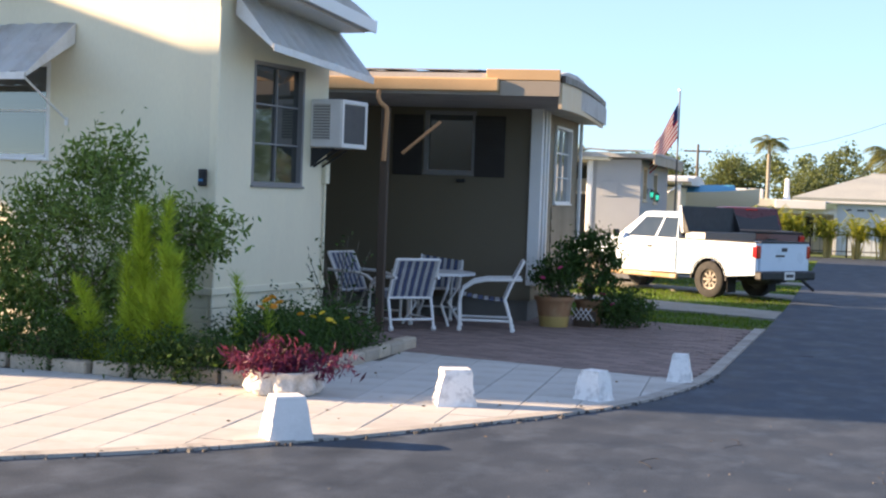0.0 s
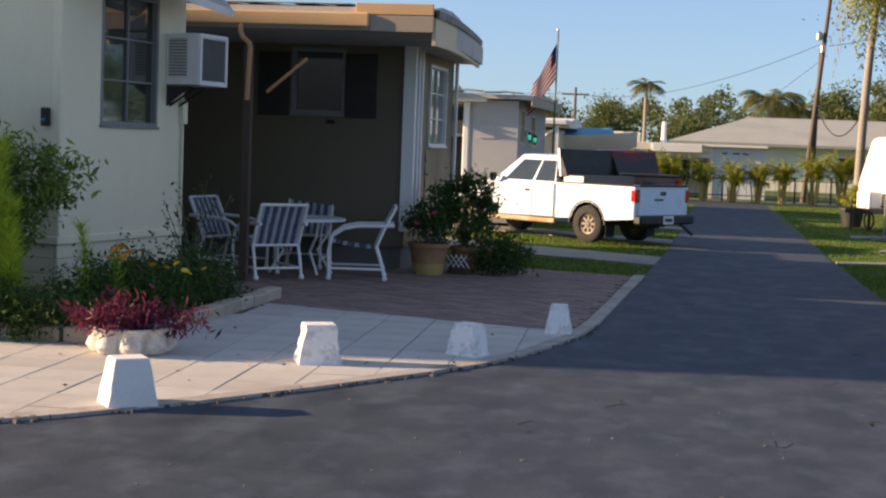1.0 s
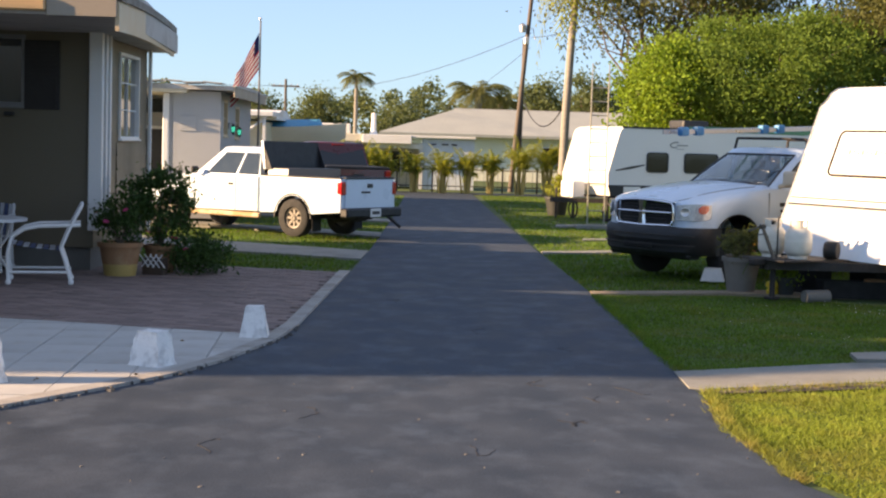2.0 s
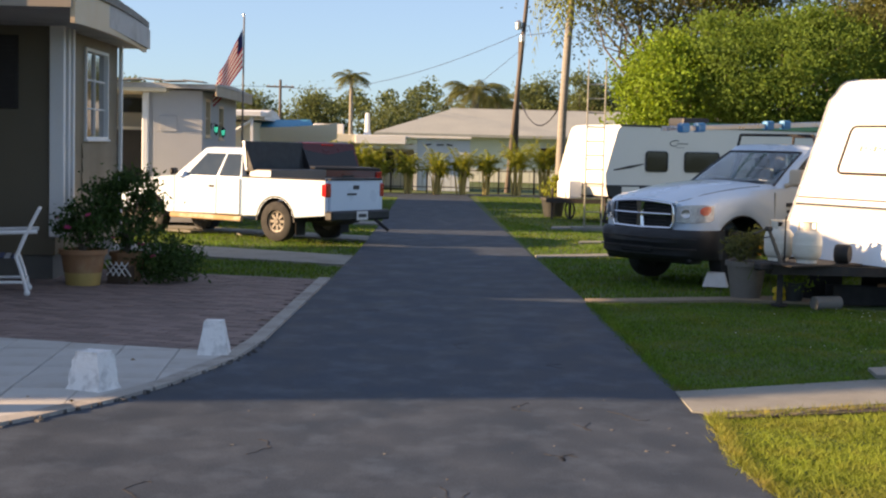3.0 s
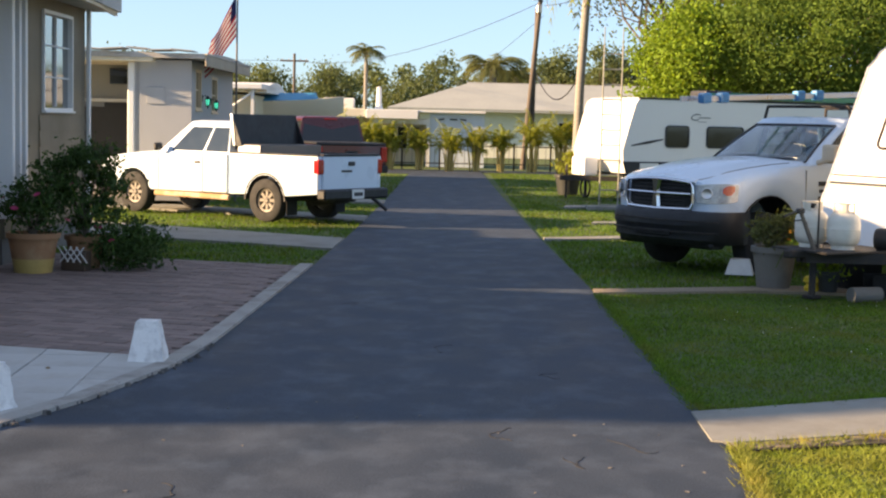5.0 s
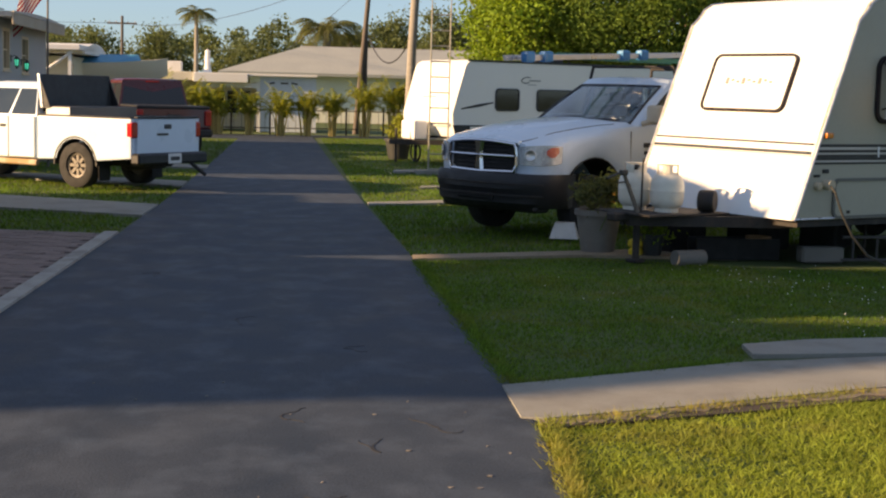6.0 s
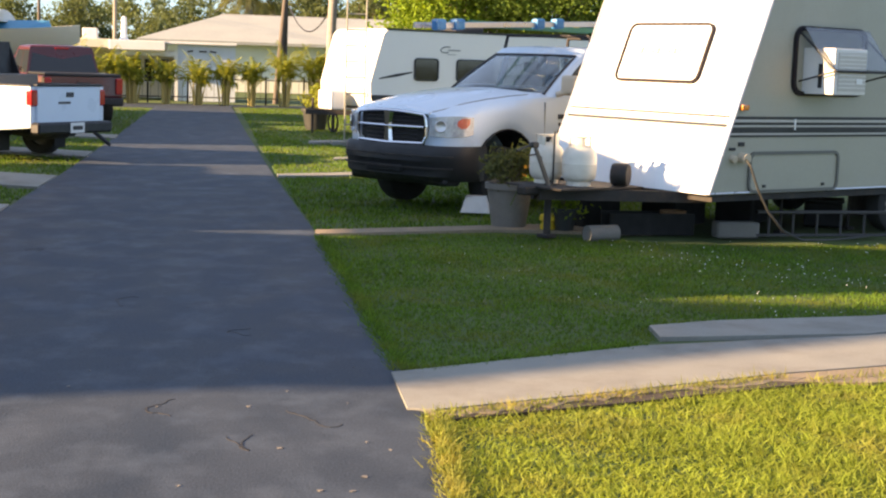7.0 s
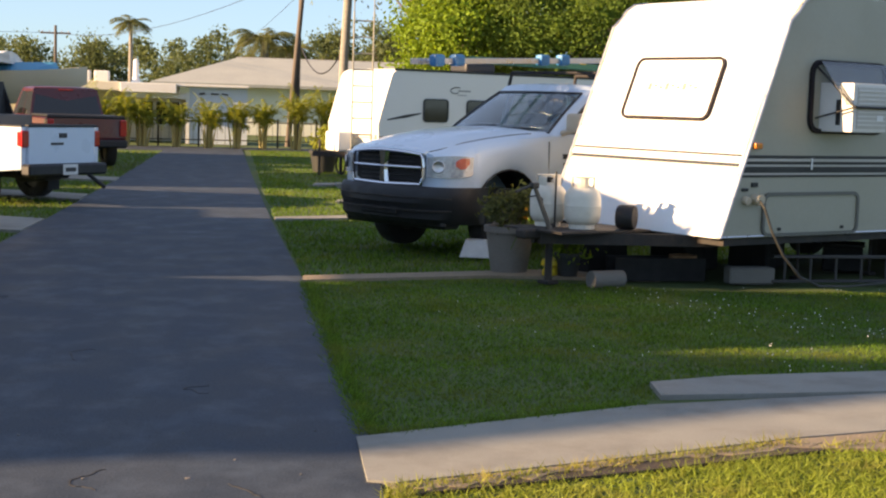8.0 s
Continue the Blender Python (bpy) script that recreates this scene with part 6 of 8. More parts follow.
# ---- travel trailers across the lane ----
def rounded(w, h, r, n=4):
    """Corner-rounded rectangle about the origin, as (a, b) pairs."""
    out = []
    for cx, cz, a0 in ((w / 2 - r, h / 2 - r, 0), (-w / 2 + r, h / 2 - r, 90), (-w / 2 + r, -h / 2 + r, 180), (w / 2 - r, -h / 2 + r, 270)):
        for i in range(n + 1):
            a = radians(a0 + 90 * i / n)
            out.append((cx + r * math.cos(a), cz + r * math.sin(a)))
    return out


def round_plate(w, h, r, y0, y1):
    """A rounded plate in the xz plane, y0 to y1 deep."""
    bm = bmesh.new()
    o = rounded(w, h, r)
    loft(bm, [[(x, y, z) for x, z in o] for y in (y0, y1)])
    return bm


def round_frame(w, h, r, t, y0, y1):
    """A rounded frame round an opening of w by h, bars t wide."""
    bm = bmesh.new()
    a, b = rounded(w, h, r), rounded(w + 2 * t, h + 2 * t, r + t)
    rows = [[bm.verts.new((x, y, z)) for x, z in o] for o, y in ((a, y0), (a, y1), (b, y1), (b, y0))]
    for p, q in zip(rows, rows[1:] + rows[:1]):
        for i in range(len(p)):
            j = (i + 1) % len(p)
            bm.faces.new((p[i], p[j], q[j], q[i]))
    return bm


def skin(parent, profile, width, front_pts, front_mat, side_mat):
    """A trailer box: profile (x, z) outline carried across the width; its front strip and its two sides are parts."""
    bm = bmesh.new()
    pts = front_pts
    loft(bm, [[(x, 0.012, z), (x, width - 0.012, z), (x + 0.03, width - 0.012, z), (x + 0.03, 0.012, z)] for x, z in pts])
    front = part("front_panel", bm, front_mat, parent, smooth=True)
    for y0, y1 in ((0.0, 0.04), (width - 0.04, width)):
        bm = bmesh.new()
        loft(bm, [[(x, y, z) for x, z in profile] for y in (y0, y1)])
        part("side_panel", bm, side_mat, parent)
    return front


T = pose(6.26, 13.19, 0, 0, 0, 28)
K = 0.405
tr = thing("travel_trailer", T, "cream travel trailer with a slanted white front and dark trim stripes", "travel trailer")
W = 2.58
fr = [(K * (z - 0.54), z) for z in (0.54, 1.0, 1.5, 2.0, 2.5, 2.72)] + [(1.00, 2.82), (1.08, 2.92), (1.20, 2.99), (1.40, 3.02)]
prof = fr + [(7.0, 3.02), (7.0, 0.54)]
front = skin(tr, prof, W, fr, M_TRAILER, M_TRAILER_SIDE_SHADED)
part("roof", boxbm((4.2, W / 2, 3.0), (5.6, W - 0.02, 0.05), 0.01), M_TRAILER, tr)
part("rear_panel", boxbm((6.98, W / 2, 1.78), (0.04, W - 0.08, 2.44)), M_TRAILER_SIDE_SHADED, tr)
part("underframe", boxbm((3.5, W / 2, 0.50), (6.8, W - 0.06, 0.08)), M_STEEL_BLACK, tr)
LEAN = Matrix.Rotation(math.atan(K), 4, "Y")
# edge moulding along the front corner
for y in (-0.006, W + 0.006):
    bm = bmesh.new()
    tube(bm, [(x + 0.012, y, z) for x, z in fr], 0.016, 6)
    part("edge_moulding", bm, M_ALU, tr)
bm = bmesh.new()
rod(bm, (0.02, -0.008, 0.55), (6.98, -0.008, 0.55), 0.014)
part("edge_moulding", bm, M_ALU, tr)
# front window, in the plane of the slanted panel
FW = Matrix.Translation((K * (2.02 - 0.54) - 0.01, 1.30, 2.02)) @ LEAN @ pose(0, 0, 0, 0, 0, -90)
fwin = place(part("front_window", round_frame(1.24, 0.66, 0.07, 0.03, -0.03, 0.012), M_WINFRAME, tr, "white front window with a rounded dark frame"), FW)
part("shade", round_plate(1.24, 0.66, 0.07, -0.012, 0.004), M_TRAILER, fwin)
R = random.Random(4)
for i in range(9):
    part("lettering", boxbm((-0.34 + i * 0.085, -0.014, 0.02 + 0.012 * math.sin(i * 2.1)), (0.05, 0.003, 0.03 if i % 3 else 0.08)), M_BAR_PALE, fwin)
for z, m_, w in ((1.36, M_STRIPE_FRONT, 0.022), (1.265, M_STRIPE_FRONT, 0.034), (1.235, M_STRIPE_PALE, 0.02)):
    o = part("front_stripe", boxbm((0, 0, 0), (0.012, W - 0.1, w)), m_, tr)
    o.matrix_local = Matrix.Translation((K * (z - 0.54) - 0.006, W / 2, z)) @ LEAN
# side stripes
for z, h, m_, d in ((1.350, 0.030, M_STRIPE, 0.010), (1.318, 0.026, M_STRIPE_PALE, 0.014), (1.288, 0.026, M_STRIPE, 0.010), (1.262, 0.018, M_STRIPE_PALE, 0.014), (1.220, 0.058, M_STRIPE, 0.012), (1.178, 0.018, M_STRIPE_PALE, 0.010), (1.155, 0.020, M_STRIPE, 0.010)):
    x0 = K * (z - 0.54) + 0.03
    part("side_stripe", boxbm(((x0 + 6.95) / 2, -d / 2, z), (6.95 - x0, d, h), 0.002), m_, tr)
part("stripe_joint", boxbm((1.33, -0.012, 1.28), (0.02, 0.014, 0.12)), M_TRAILER, tr)
# side window with its pane propped open over an air conditioner
sw = place(part("side_window", round_frame(1.16, 0.66, 0.10, 0.05, -0.035, 0.05), M_WINFRAME, tr, "side window with a dark rubber frame"), pose(1.86, 0, 1.975))
part("recess", round_plate(1.16, 0.66, 0.10, 0.03, 0.042), M_GLASS_WIN, sw)
part("curtain", boxbm((-0.50, 0.02, -0.08), (0.14, 0.012, 0.46)), M_WHITE, sw)
part("pane", boxbm((0.02, -0.25, 0.14), (1.12, 0.006, 0.56), m=Matrix.Rotation(radians(-38), 4, "X")), M_PANE, sw)
for x in (-0.52, 0.56):
    bm = bmesh.new()
    rod(bm, (x, -0.02, 0.30), (x + 0.03, -0.48, -0.10), 0.012)
    rod(bm, (x + 0.03, -0.48, -0.10), (x, -0.02, -0.22), 0.010)
    part("stay", bm, M_DARK, sw)
bm = bmesh.new()
rod(bm, (-0.49, -0.48, -0.10), (0.59, -0.48, -0.10), 0.014)
part("pane_rail", bm, M_DARK, sw)
acb = thing("air_conditioner", T @ pose(1.70, -0.02, 1.62), "white box air conditioner in the open trailer window", "air conditioner")
part("case", boxbm((0, -0.15, 0.25), (0.56, 0.50, 0.50), 0.015, seg=2), M_AC, acb)
part("grille", boxbm((0.02, -0.403, 0.25), (0.48, 0.01, 0.42)), M_STRIPE_PALE, acb)
for i in range(9):
    part("slat", boxbm((0.02, -0.412, 0.08 + i * 0.043), (0.46, 0.012, 0.014)), M_AC, acb)
part("emblem_bar", boxbm((0.14, -0.420, 0.15), (0.10, 0.004, 0.06)), M_TRAILER, acb)
part("side_vent", boxbm((-0.284, -0.22, 0.2), (0.01, 0.05, 0.26)), M_DARK, acb)
# storage hatch, marker lamp, power inlet with its cable
ht = place(part("storage_hatch", round_frame(1.46, 0.38, 0.06, 0.035, -0.025, 0.01), M_HATCH, tr, "storage hatch with a dull metal frame"), pose(1.37, 0, 0.765))
part("hatch_door", round_plate(1.46, 0.38, 0.06, -0.008, 0.008), M_TRAILER_SIDE_SHADED, ht)
part("hatch_latch", boxbm((-0.5, -0.014, -0.15), (0.04, 0.02, 0.03)), M_DARK, ht)
part("hatch_latch", boxbm((0.5, -0.014, -0.15), (0.04, 0.02, 0.03)), M_DARK, ht)
bm = bmesh.new()
box(bm, (0.47, -0.025, 1.46), (0.11, 0.05, 0.06), 0.015, seg=2)
part("marker_lamp", bm, M_AMBER, tr, "amber marker lamp")
part("vent_plate", boxbm((0.47, -0.01, 1.07), (0.09, 0.02, 0.045), 0.004), M_DARK, tr)
part("vent_plate", boxbm((0.33, -0.01, 1.02), (0.09, 0.02, 0.03), 0.004), M_DARK, tr)
bm = bmesh.new()
rod(bm, (0.48, 0.0, 0.93), (0.48, -0.10, 0.92), 0.055, 0.06, 12)
rod(bm, (0.34, 0.0, 0.92), (0.34, -0.06, 0.91), 0.04, 0.04, 10)
part("power_inlet", bm, M_MIRROR_CASE, tr)
bm = bmesh.new()
tube(bm, [(0.46, -0.10, 0.91), (0.42, -0.20, 0.85), (0.50, -0.24, 0.62), (0.66, -0.26, 0.38), (0.88, -0.30, 0.16), (1.15, -0.34, 0.05), (1.6, -0.36, 0.03), (2.4, -0.30, 0.03)], 0.013, 7)
tagged(part("power_cable", bm, M_HOSE, None, smooth=True), "grey power cable hanging from the trailer inlet to the grass", "cable").matrix_world = T
# tongue, gas bottles, jack
tg = bmesh.new()
for s in (-1, 1):
    loft(tg, [[(0.3, 1.25 + s * 0.95 - 0.03, z0), (0.3, 1.25 + s * 0.95 + 0.03, z0), (-1.30, 1.25 + s * 0.05 + 0.03, z0), (-1.30, 1.25 + s * 0.05 - 0.03, z0)] for z0 in (0.42, 0.54)])
part("tongue", tg, M_STEEL_BLACK, tr, "black steel drawbar")
part("coupler", boxbm((-1.40, 1.25, 0.52), (0.24, 0.14, 0.10), 0.02), M_STEEL_BLACK, tr)
part("tongue_tray", boxbm((-0.75, 1.25, 0.555), (1.2, 0.9, 0.02)), M_STEEL_BLACK, tr)
bm = bmesh.new()
rod(bm, (-1.12, 1.25, 0.0), (-1.12, 1.25, 0.62), 0.04)
box(bm, (-1.12, 1.25, 0.02), (0.16, 0.16, 0.04), 0.01)
part("jack", bm, M_STEEL_BLACK, tr)
bm = bmesh.new()
rod(bm, (-1.20, 1.15, 0.56), (-1.36, 1.22, 0.98), 0.028, 0.022)
part("jack_lever", bm, M_WOOD, tr, "brown wooden lever")
bm = bmesh.new()
box(bm, (0, 0, 0), (0.10, 0.06, 0.06), 0.012)
rod(bm, (-0.05, 0, 0), (-0.24, 0, -0.06), 0.014)
o = part("jack_handle", bm, M_HOSE, tr)
o.matrix_local = pose(-1.37, 1.22, 1.0)


def gas_bottle(m):
    t = thing("gas_bottle", m, "cream-white propane bottle standing on the trailer tongue", "gas bottle", "propane bottles")
    bm = bmesh.new()
    lathe(bm, [(0.03, 0.03), (0.10, 0.034), (0.148, 0.052), (0.175, 0.09), (0.184, 0.135), (0.185, 0.215), (0.185, 0.222), (0.187, 0.226), (0.185, 0.23), (0.184, 0.30), (0.172, 0.35), (0.142, 0.395), (0.09, 0.425), (0.03, 0.437)], 28)
    part("tank", bm, M_TANK, t, smooth=True)
    bm = bmesh.new()
    n = 20
    rows = [[bm.verts.new((r * math.cos(6.28318 * i / n), r * math.sin(6.28318 * i / n), z)) for i in range(n)] for r, z in ((0.120, 0.405), (0.120, 0.505), (0.128, 0.515), (0.112, 0.508), (0.110, 0.405))]
    for a, b in zip(rows, rows[1:]):
        for i in range(n):
            if not (z_gap(i) and a is rows[0]) and not (z_gap(i) and b is rows[-1]):
                bm.faces.new((a[i], a[(i + 1) % n], b[(i + 1) % n], b[i]))
    part("collar", bm, M_TANK, t)
    bm = bmesh.new()
    lathe(bm, [(0.02, 0.43), (0.03, 0.465), (0.045, 0.47), (0.045, 0.49), (0.01, 0.495)], 10)
    part("valve", bm, M_STRIPE, t)
    bm = bmesh.new()
    lathe(bm, [(0.13, 0.0), (0.13, 0.05), (0.12, 0.05), (0.12, 0.0)], 18)
    part("foot_ring", bm, M_TANK, t)
    return t


def z_gap(i):
    return i % 5 in (1, 2)


gas_bottle(T @ pose(-0.92, 1.52, 0.565, 0, 0, 20) @ Matrix.Diagonal((1.02, 1.02, 1.02, 1.0)))
gas_bottle(T @ pose(-0.80, 1.13, 0.565, 0, 0, -35) @ Matrix.Diagonal((1.02, 1.02, 1.02, 1.0)))
bm = bmesh.new()
rod(bm, (-0.99, 1.33, 0.56), (-0.99, 1.33, 1.13), 0.010, n=6)
tube(bm, [(-1.12, 1.60, 0.86), (-1.14, 1.46, 0.88), (-1.14, 1.36, 0.86), (-1.12, 1.36, 0.70)], 0.008, 5)
part("bottle_clamp", bm, M_STEEL_BLACK, tr, "thin black hold-down rod")
bm = bmesh.new()
lathe(bm, [(0.02, -0.09), (0.115, -0.09), (0.125, -0.06), (0.125, 0.06), (0.115, 0.09), (0.02, 0.09)], 18)
o = part("hose_reel", bm, M_STEEL_BLACK, None, smooth=True)
tagged(o, "dark round hose reel on the trailer tongue", "hose reel").matrix_world = T @ pose(-0.38, 0.92, 0.69, 90, 0, 30)
for x in (3.4, 4.3):
    for y, s in ((0.18, -1), (W - 0.18, 1)):
        wheel(tr, x, y, 0.33, 0.2, 0.19, s)
# under the trailer: jacks, blocks, troughs, a ladder on its side
for x in (1.75, 3.0):
    bm = bmesh.new()
    rod(bm, (x, 0.45, 0.0), (x, 0.45, 0.50), 0.018)
    box(bm, (x, 0.45, 0.02), (0.12, 0.12, 0.04), 0.01)
    part("stabiliser", bm, M_STEEL_BLACK, tr)
o = tagged(part("concrete_block", boxbm((0, 0, 0.09), (0.50, 0.20, 0.18), 0.02), M_BLOCK), "pale concrete block on the grass under the trailer", "concrete block")
o.matrix_world = T @ pose(0.95, 0.42, 0, 0, 0, -26)
tr2 = bmesh.new()
loft(tr2, [[(x, -0.16, 0.0), (x, -0.16, 0.24), (x, -0.13, 0.24), (x, -0.12, 0.04), (x, 0.12, 0.04), (x, 0.13, 0.24), (x, 0.16, 0.24), (x, 0.16, 0.0)] for x in (-0.5, 0.5)])
# grey trough; the shade beneath the trailer is put into its colour
tb_ = tagged(part("trough", tr2, M_BLACK), "plastic trough under the trailer, near-black for the shade there", "trough")
tb_.matrix_world = T @ pose(0.25, 1.1, 0, 0, 0, -24)
bm = bmesh.new()
rod(bm, (-0.19, 0, 0.09), (0.19, 0, 0.09), 0.09, n=14)
o = tagged(part("pipe_length", bm, M_BLOCK, smooth=True), "short length of grey drainpipe lying on the grass", "pipe")
o.matrix_world = pose(5.28, 13.72, -0.03, 0, 0, 20)
ladder(T @ pose(1.1, 0.25, 0.17, 90, 0, -22), "old aluminium ladder lying on its edge under the trailer", 2.8, 0.26, M_LADDER_SHADED, M_LADDER_SHADED, group="")
bm = bmesh.new()
lathe(bm, [(0.02, 0.0), (0.12, 0.0), (0.15, 0.26), (0.13, 0.26), (0.11, 0.03), (0.02, 0.03)], 16)
o = tagged(part("terracotta_pot", bm, M_TERRA, smooth=True), "terracotta flower pot under the trailer", "plant pot", "pots under the trailer")
o.matrix_world = T @ pose(0.55, 1.0, 0)
o = tagged(new("terracotta_pot", o.data), "small terracotta flower pot beside the black pot", "plant pot", "pots under the trailer")
o.matrix_world = pose(5.42, 14.9, 0) @ Matrix.Scale(0.9, 4)

# added near-black boxes: stand in for clutter and darken the trailer's underside
for x, y, w, h in ((1.3, 1.7, 0.8, 0.38), (2.3, 1.5, 0.9, 0.42), (3.1, 0.9, 0.5, 0.30), (0.2, 2.0, 0.6, 0.36), (4.9, 1.4, 1.0, 0.40)):
    cr = thing("storage_crate", T @ pose(x, y, 0, 0, 0, 12 * x), "near-black filler box added to darken the space under the trailer", "crate", "crates under the trailer")
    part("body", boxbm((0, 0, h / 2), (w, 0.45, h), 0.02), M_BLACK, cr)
    part("lid", boxbm((0, 0, h + 0.012), (w + 0.04, 0.49, 0.03), 0.008), M_DARK, cr)

# the newer camper farther along
C = pose(5.32, 33.5, 0, 0, 0, 25)
cp = thing("camper", C, "white travel camper with dark windows and a slanted nose", "camper")
cf = [(-0.22, 0.72), (-0.34, 0.95), (-0.36, 1.30), (-0.20, 1.85), (-0.02, 2.45), (0.04, 2.54), (0.16, 2.60), (0.4, 2.62)]
skin(cp, cf + [(7.4, 2.62), (7.4, 0.72)], 2.4, cf, M_TRAILER, M_CAMPER_SIDE)
part("roof", boxbm((3.9, 1.2, 2.60), (7.0, 2.38, 0.05)), M_TRAILER, cp)
part("rear_panel", boxbm((7.38, 1.2, 1.67), (0.04, 2.3, 1.88)), M_CAMPER_SIDE, cp)
part("underframe", boxbm((3.6, 1.2, 0.68), (7.2, 2.3, 0.10)), M_STEEL_BLACK, cp)
part("roof_edge", boxbm((3.7, -0.008, 2.60), (7.3, 0.02, 0.05)), M_STRIPE, cp)
bm = bmesh.new()
loft(bm, [[(-0.27, -0.012, 0.72), (-0.35, -0.012, 1.02), (7.38, -0.012, 1.02), (7.38, -0.012, 0.72)], [(-0.27, -0.002, 0.72), (-0.35, -0.002, 1.02), (7.38, -0.002, 1.02), (7.38, -0.002, 0.72)]])
part("dark_skirt", bm, M_STRIPE, cp)
part("compartment_door", boxbm((0.42, -0.018, 0.87), (0.55, 0.012, 0.22), 0.004), M_CAMPER_SIDE, cp)
for x0, x1 in ((0.90, 1.56), (2.15, 3.25), (4.6, 5.3)):
    o = place(part("window", round_frame(x1 - x0, 0.50, 0.07, 0.03, -0.03, 0.01), M_DARK, cp), pose((x0 + x1) / 2, 0, 1.66))
    part("pane", round_plate(x1 - x0, 0.50, 0.07, -0.014, 0.002), M_GLASS_DARK, o)
bm = bmesh.new()
loft(bm, [[(-0.12, y, 1.40), (0.40, y, 1.47), (0.82, y, 1.57), (0.82, y, 1.60), (0.38, y, 1.54), (-0.12, y, 1.43)] for y in (-0.006, 0.0)])
part("swoosh", bm, M_STRIPE, cp)
bm = bmesh.new()
tube(bm, [(1.80 + 0.15 * math.cos(radians(a)) + 0.03 * math.sin(radians(a)), -0.006, 2.16 + 0.075 * math.sin(radians(a))) for a in range(50, 330, 20)], 0.011, 5)
part("emblem", bm, M_STRIPE, cp)
for x, z, w, h in ((2.05, 2.15, 0.36, 0.028), (1.98, 2.045, 0.26, 0.014)):
    part("emblem_bar", boxbm((x, -0.004, z), (w, 0.01, h)), M_BAR_PALE, cp)
part("front_cap", boxbm((-0.36, 1.2, 1.02), (0.05, 2.2, 0.10)), M_STRIPE_PALE, cp)
part("front_hatch", boxbm((-0.26, 1.3, 1.70), (0.04, 0.6, 0.04)), M_STRIPE_PALE, cp)
for x in (3.3, 4.2):
    for y, s in ((0.15, -1), (2.25, 1)):
        wheel(cp, x, y, 0.33, 0.2, 0.19, s)
bm = bmesh.new()
for s in (-1, 1):
    loft(bm, [[(-0.1, 1.2 + s * 0.8 - 0.04, z0), (-0.1, 1.2 + s * 0.8 + 0.04, z0), (-1.4, 1.2 + s * 0.04 + 0.04, z0), (-1.4, 1.2 + s * 0.04 - 0.04, z0)] for z0 in (0.50, 0.62)])
part("tongue", bm, M_STEEL_BLACK, cp)
part("gas_cover", boxbm((-0.70, 1.25, 0.86), (0.40, 0.66, 0.48), 0.06, seg=2), M_WHITE, cp, "white gas bottle cover")
bm = bmesh.new()
rod(bm, (-1.25, 1.2, 0.05), (-1.25, 1.2, 0.9), 0.03)
part("jack", bm, M_STEEL_BLACK, cp)
for x, y in ((-0.15, 0.3), (-0.15, 2.1)):
    bm = bmesh.new()
    n = 18
    tube(bm, [(x + 0.0, y + 0.24 * math.cos(6.28318 * i / n), 0.26 + 0.24 * math.sin(6.28318 * i / n)) for i in range(n + 1)], 0.028, 6)
    box(bm, (x, y, 0.35), (0.06, 0.06, 0.62))
    part("jack_wheel", bm, M_STEEL_BLACK, cp)
bm = bmesh.new()
box(bm, (3.1, 1.2, 2.75), (0.9, 0.75, 0.26), 0.08, seg=2)
part("roof_unit", bm, M_DARK, cp, "dark rooftop air conditioner")

# ---- plants ----
NP = np.random.RandomState(12)


def leaves(name, centres, size, material, parent=None, aspect=0.45, tilt=1.0, fold=0.25):
    """Many small pointed leaves about the given centres, one mesh: each a folded lozenge turned at random. tilt 0 lays them flat, 1 turns them freely."""
    c = np.asarray(centres, float)
    n = len(c)
    d = NP.normal(size=(n, 3))
    d[:, 2] *= tilt
    d /= np.linalg.norm(d, axis=1)[:, None] + 1e-9
    s = NP.normal(size=(n, 3))
    s -= d * (s * d).sum(1)[:, None]
    s /= np.linalg.norm(s, axis=1)[:, None] + 1e-9
    nn = np.cross(d, s)
    L = size * NP.uniform(0.6, 1.35, size=(n, 1))
    w = L * aspect
    v = np.stack([c - d * L / 2, c + s * w / 2 + nn * w * fold, c + d * L / 2, c - s * w / 2 + nn * w * fold], 1).reshape(-1, 3)
    i = np.arange(n) * 4
    f = np.stack([i, i + 1, i + 2, i + 3], 1)
    return raw(name, v.tolist(), f.tolist(), material, parent)


def needles(name, base, direction, length, width, material, parent=None):
    """Thin tapered blades from base along direction."""
    b, d = np.asarray(base, float), np.asarray(direction, float)
    n = len(b)
    d /= np.linalg.norm(d, axis=1)[:, None] + 1e-9
    s = np.cross(d, NP.normal(size=(n, 3)))
    s /= np.linalg.norm(s, axis=1)[:, None] + 1e-9
    L = np.asarray(length, float).reshape(-1, 1)
    w = np.asarray(width, float).reshape(-1, 1)
    v = np.stack([b - s * w, b + s * w, b + d * L], 1).reshape(-1, 3)
    i = np.arange(n) * 3
    return raw(name, v.tolist(), np.stack([i, i + 1, i + 2], 1).tolist(), material, parent)


def clumps(n_clump, n_leaf, centre, radii, spread, seed, hollow=0.55, flat=1.0):
    """Leaf places: clumps over the outer part of an uneven ellipsoid."""
    r = np.random.RandomState(seed)
    d = r.normal(size=(n_clump, 3))
    d /= np.linalg.norm(d, axis=1)[:, None]
    q = r.uniform(hollow, 1.05, size=(n_clump, 1)) ** 0.7
    c = np.asarray(centre) + d * q * np.asarray(radii)
    k = r.randint(0, n_clump, n_leaf)
    sp = spread * r.uniform(0.6, 1.5, size=(n_clump, 1))
    off = r.normal(size=(n_leaf, 3)) * sp[k]
    off[:, 2] *= flat
    return c[k] + off, c


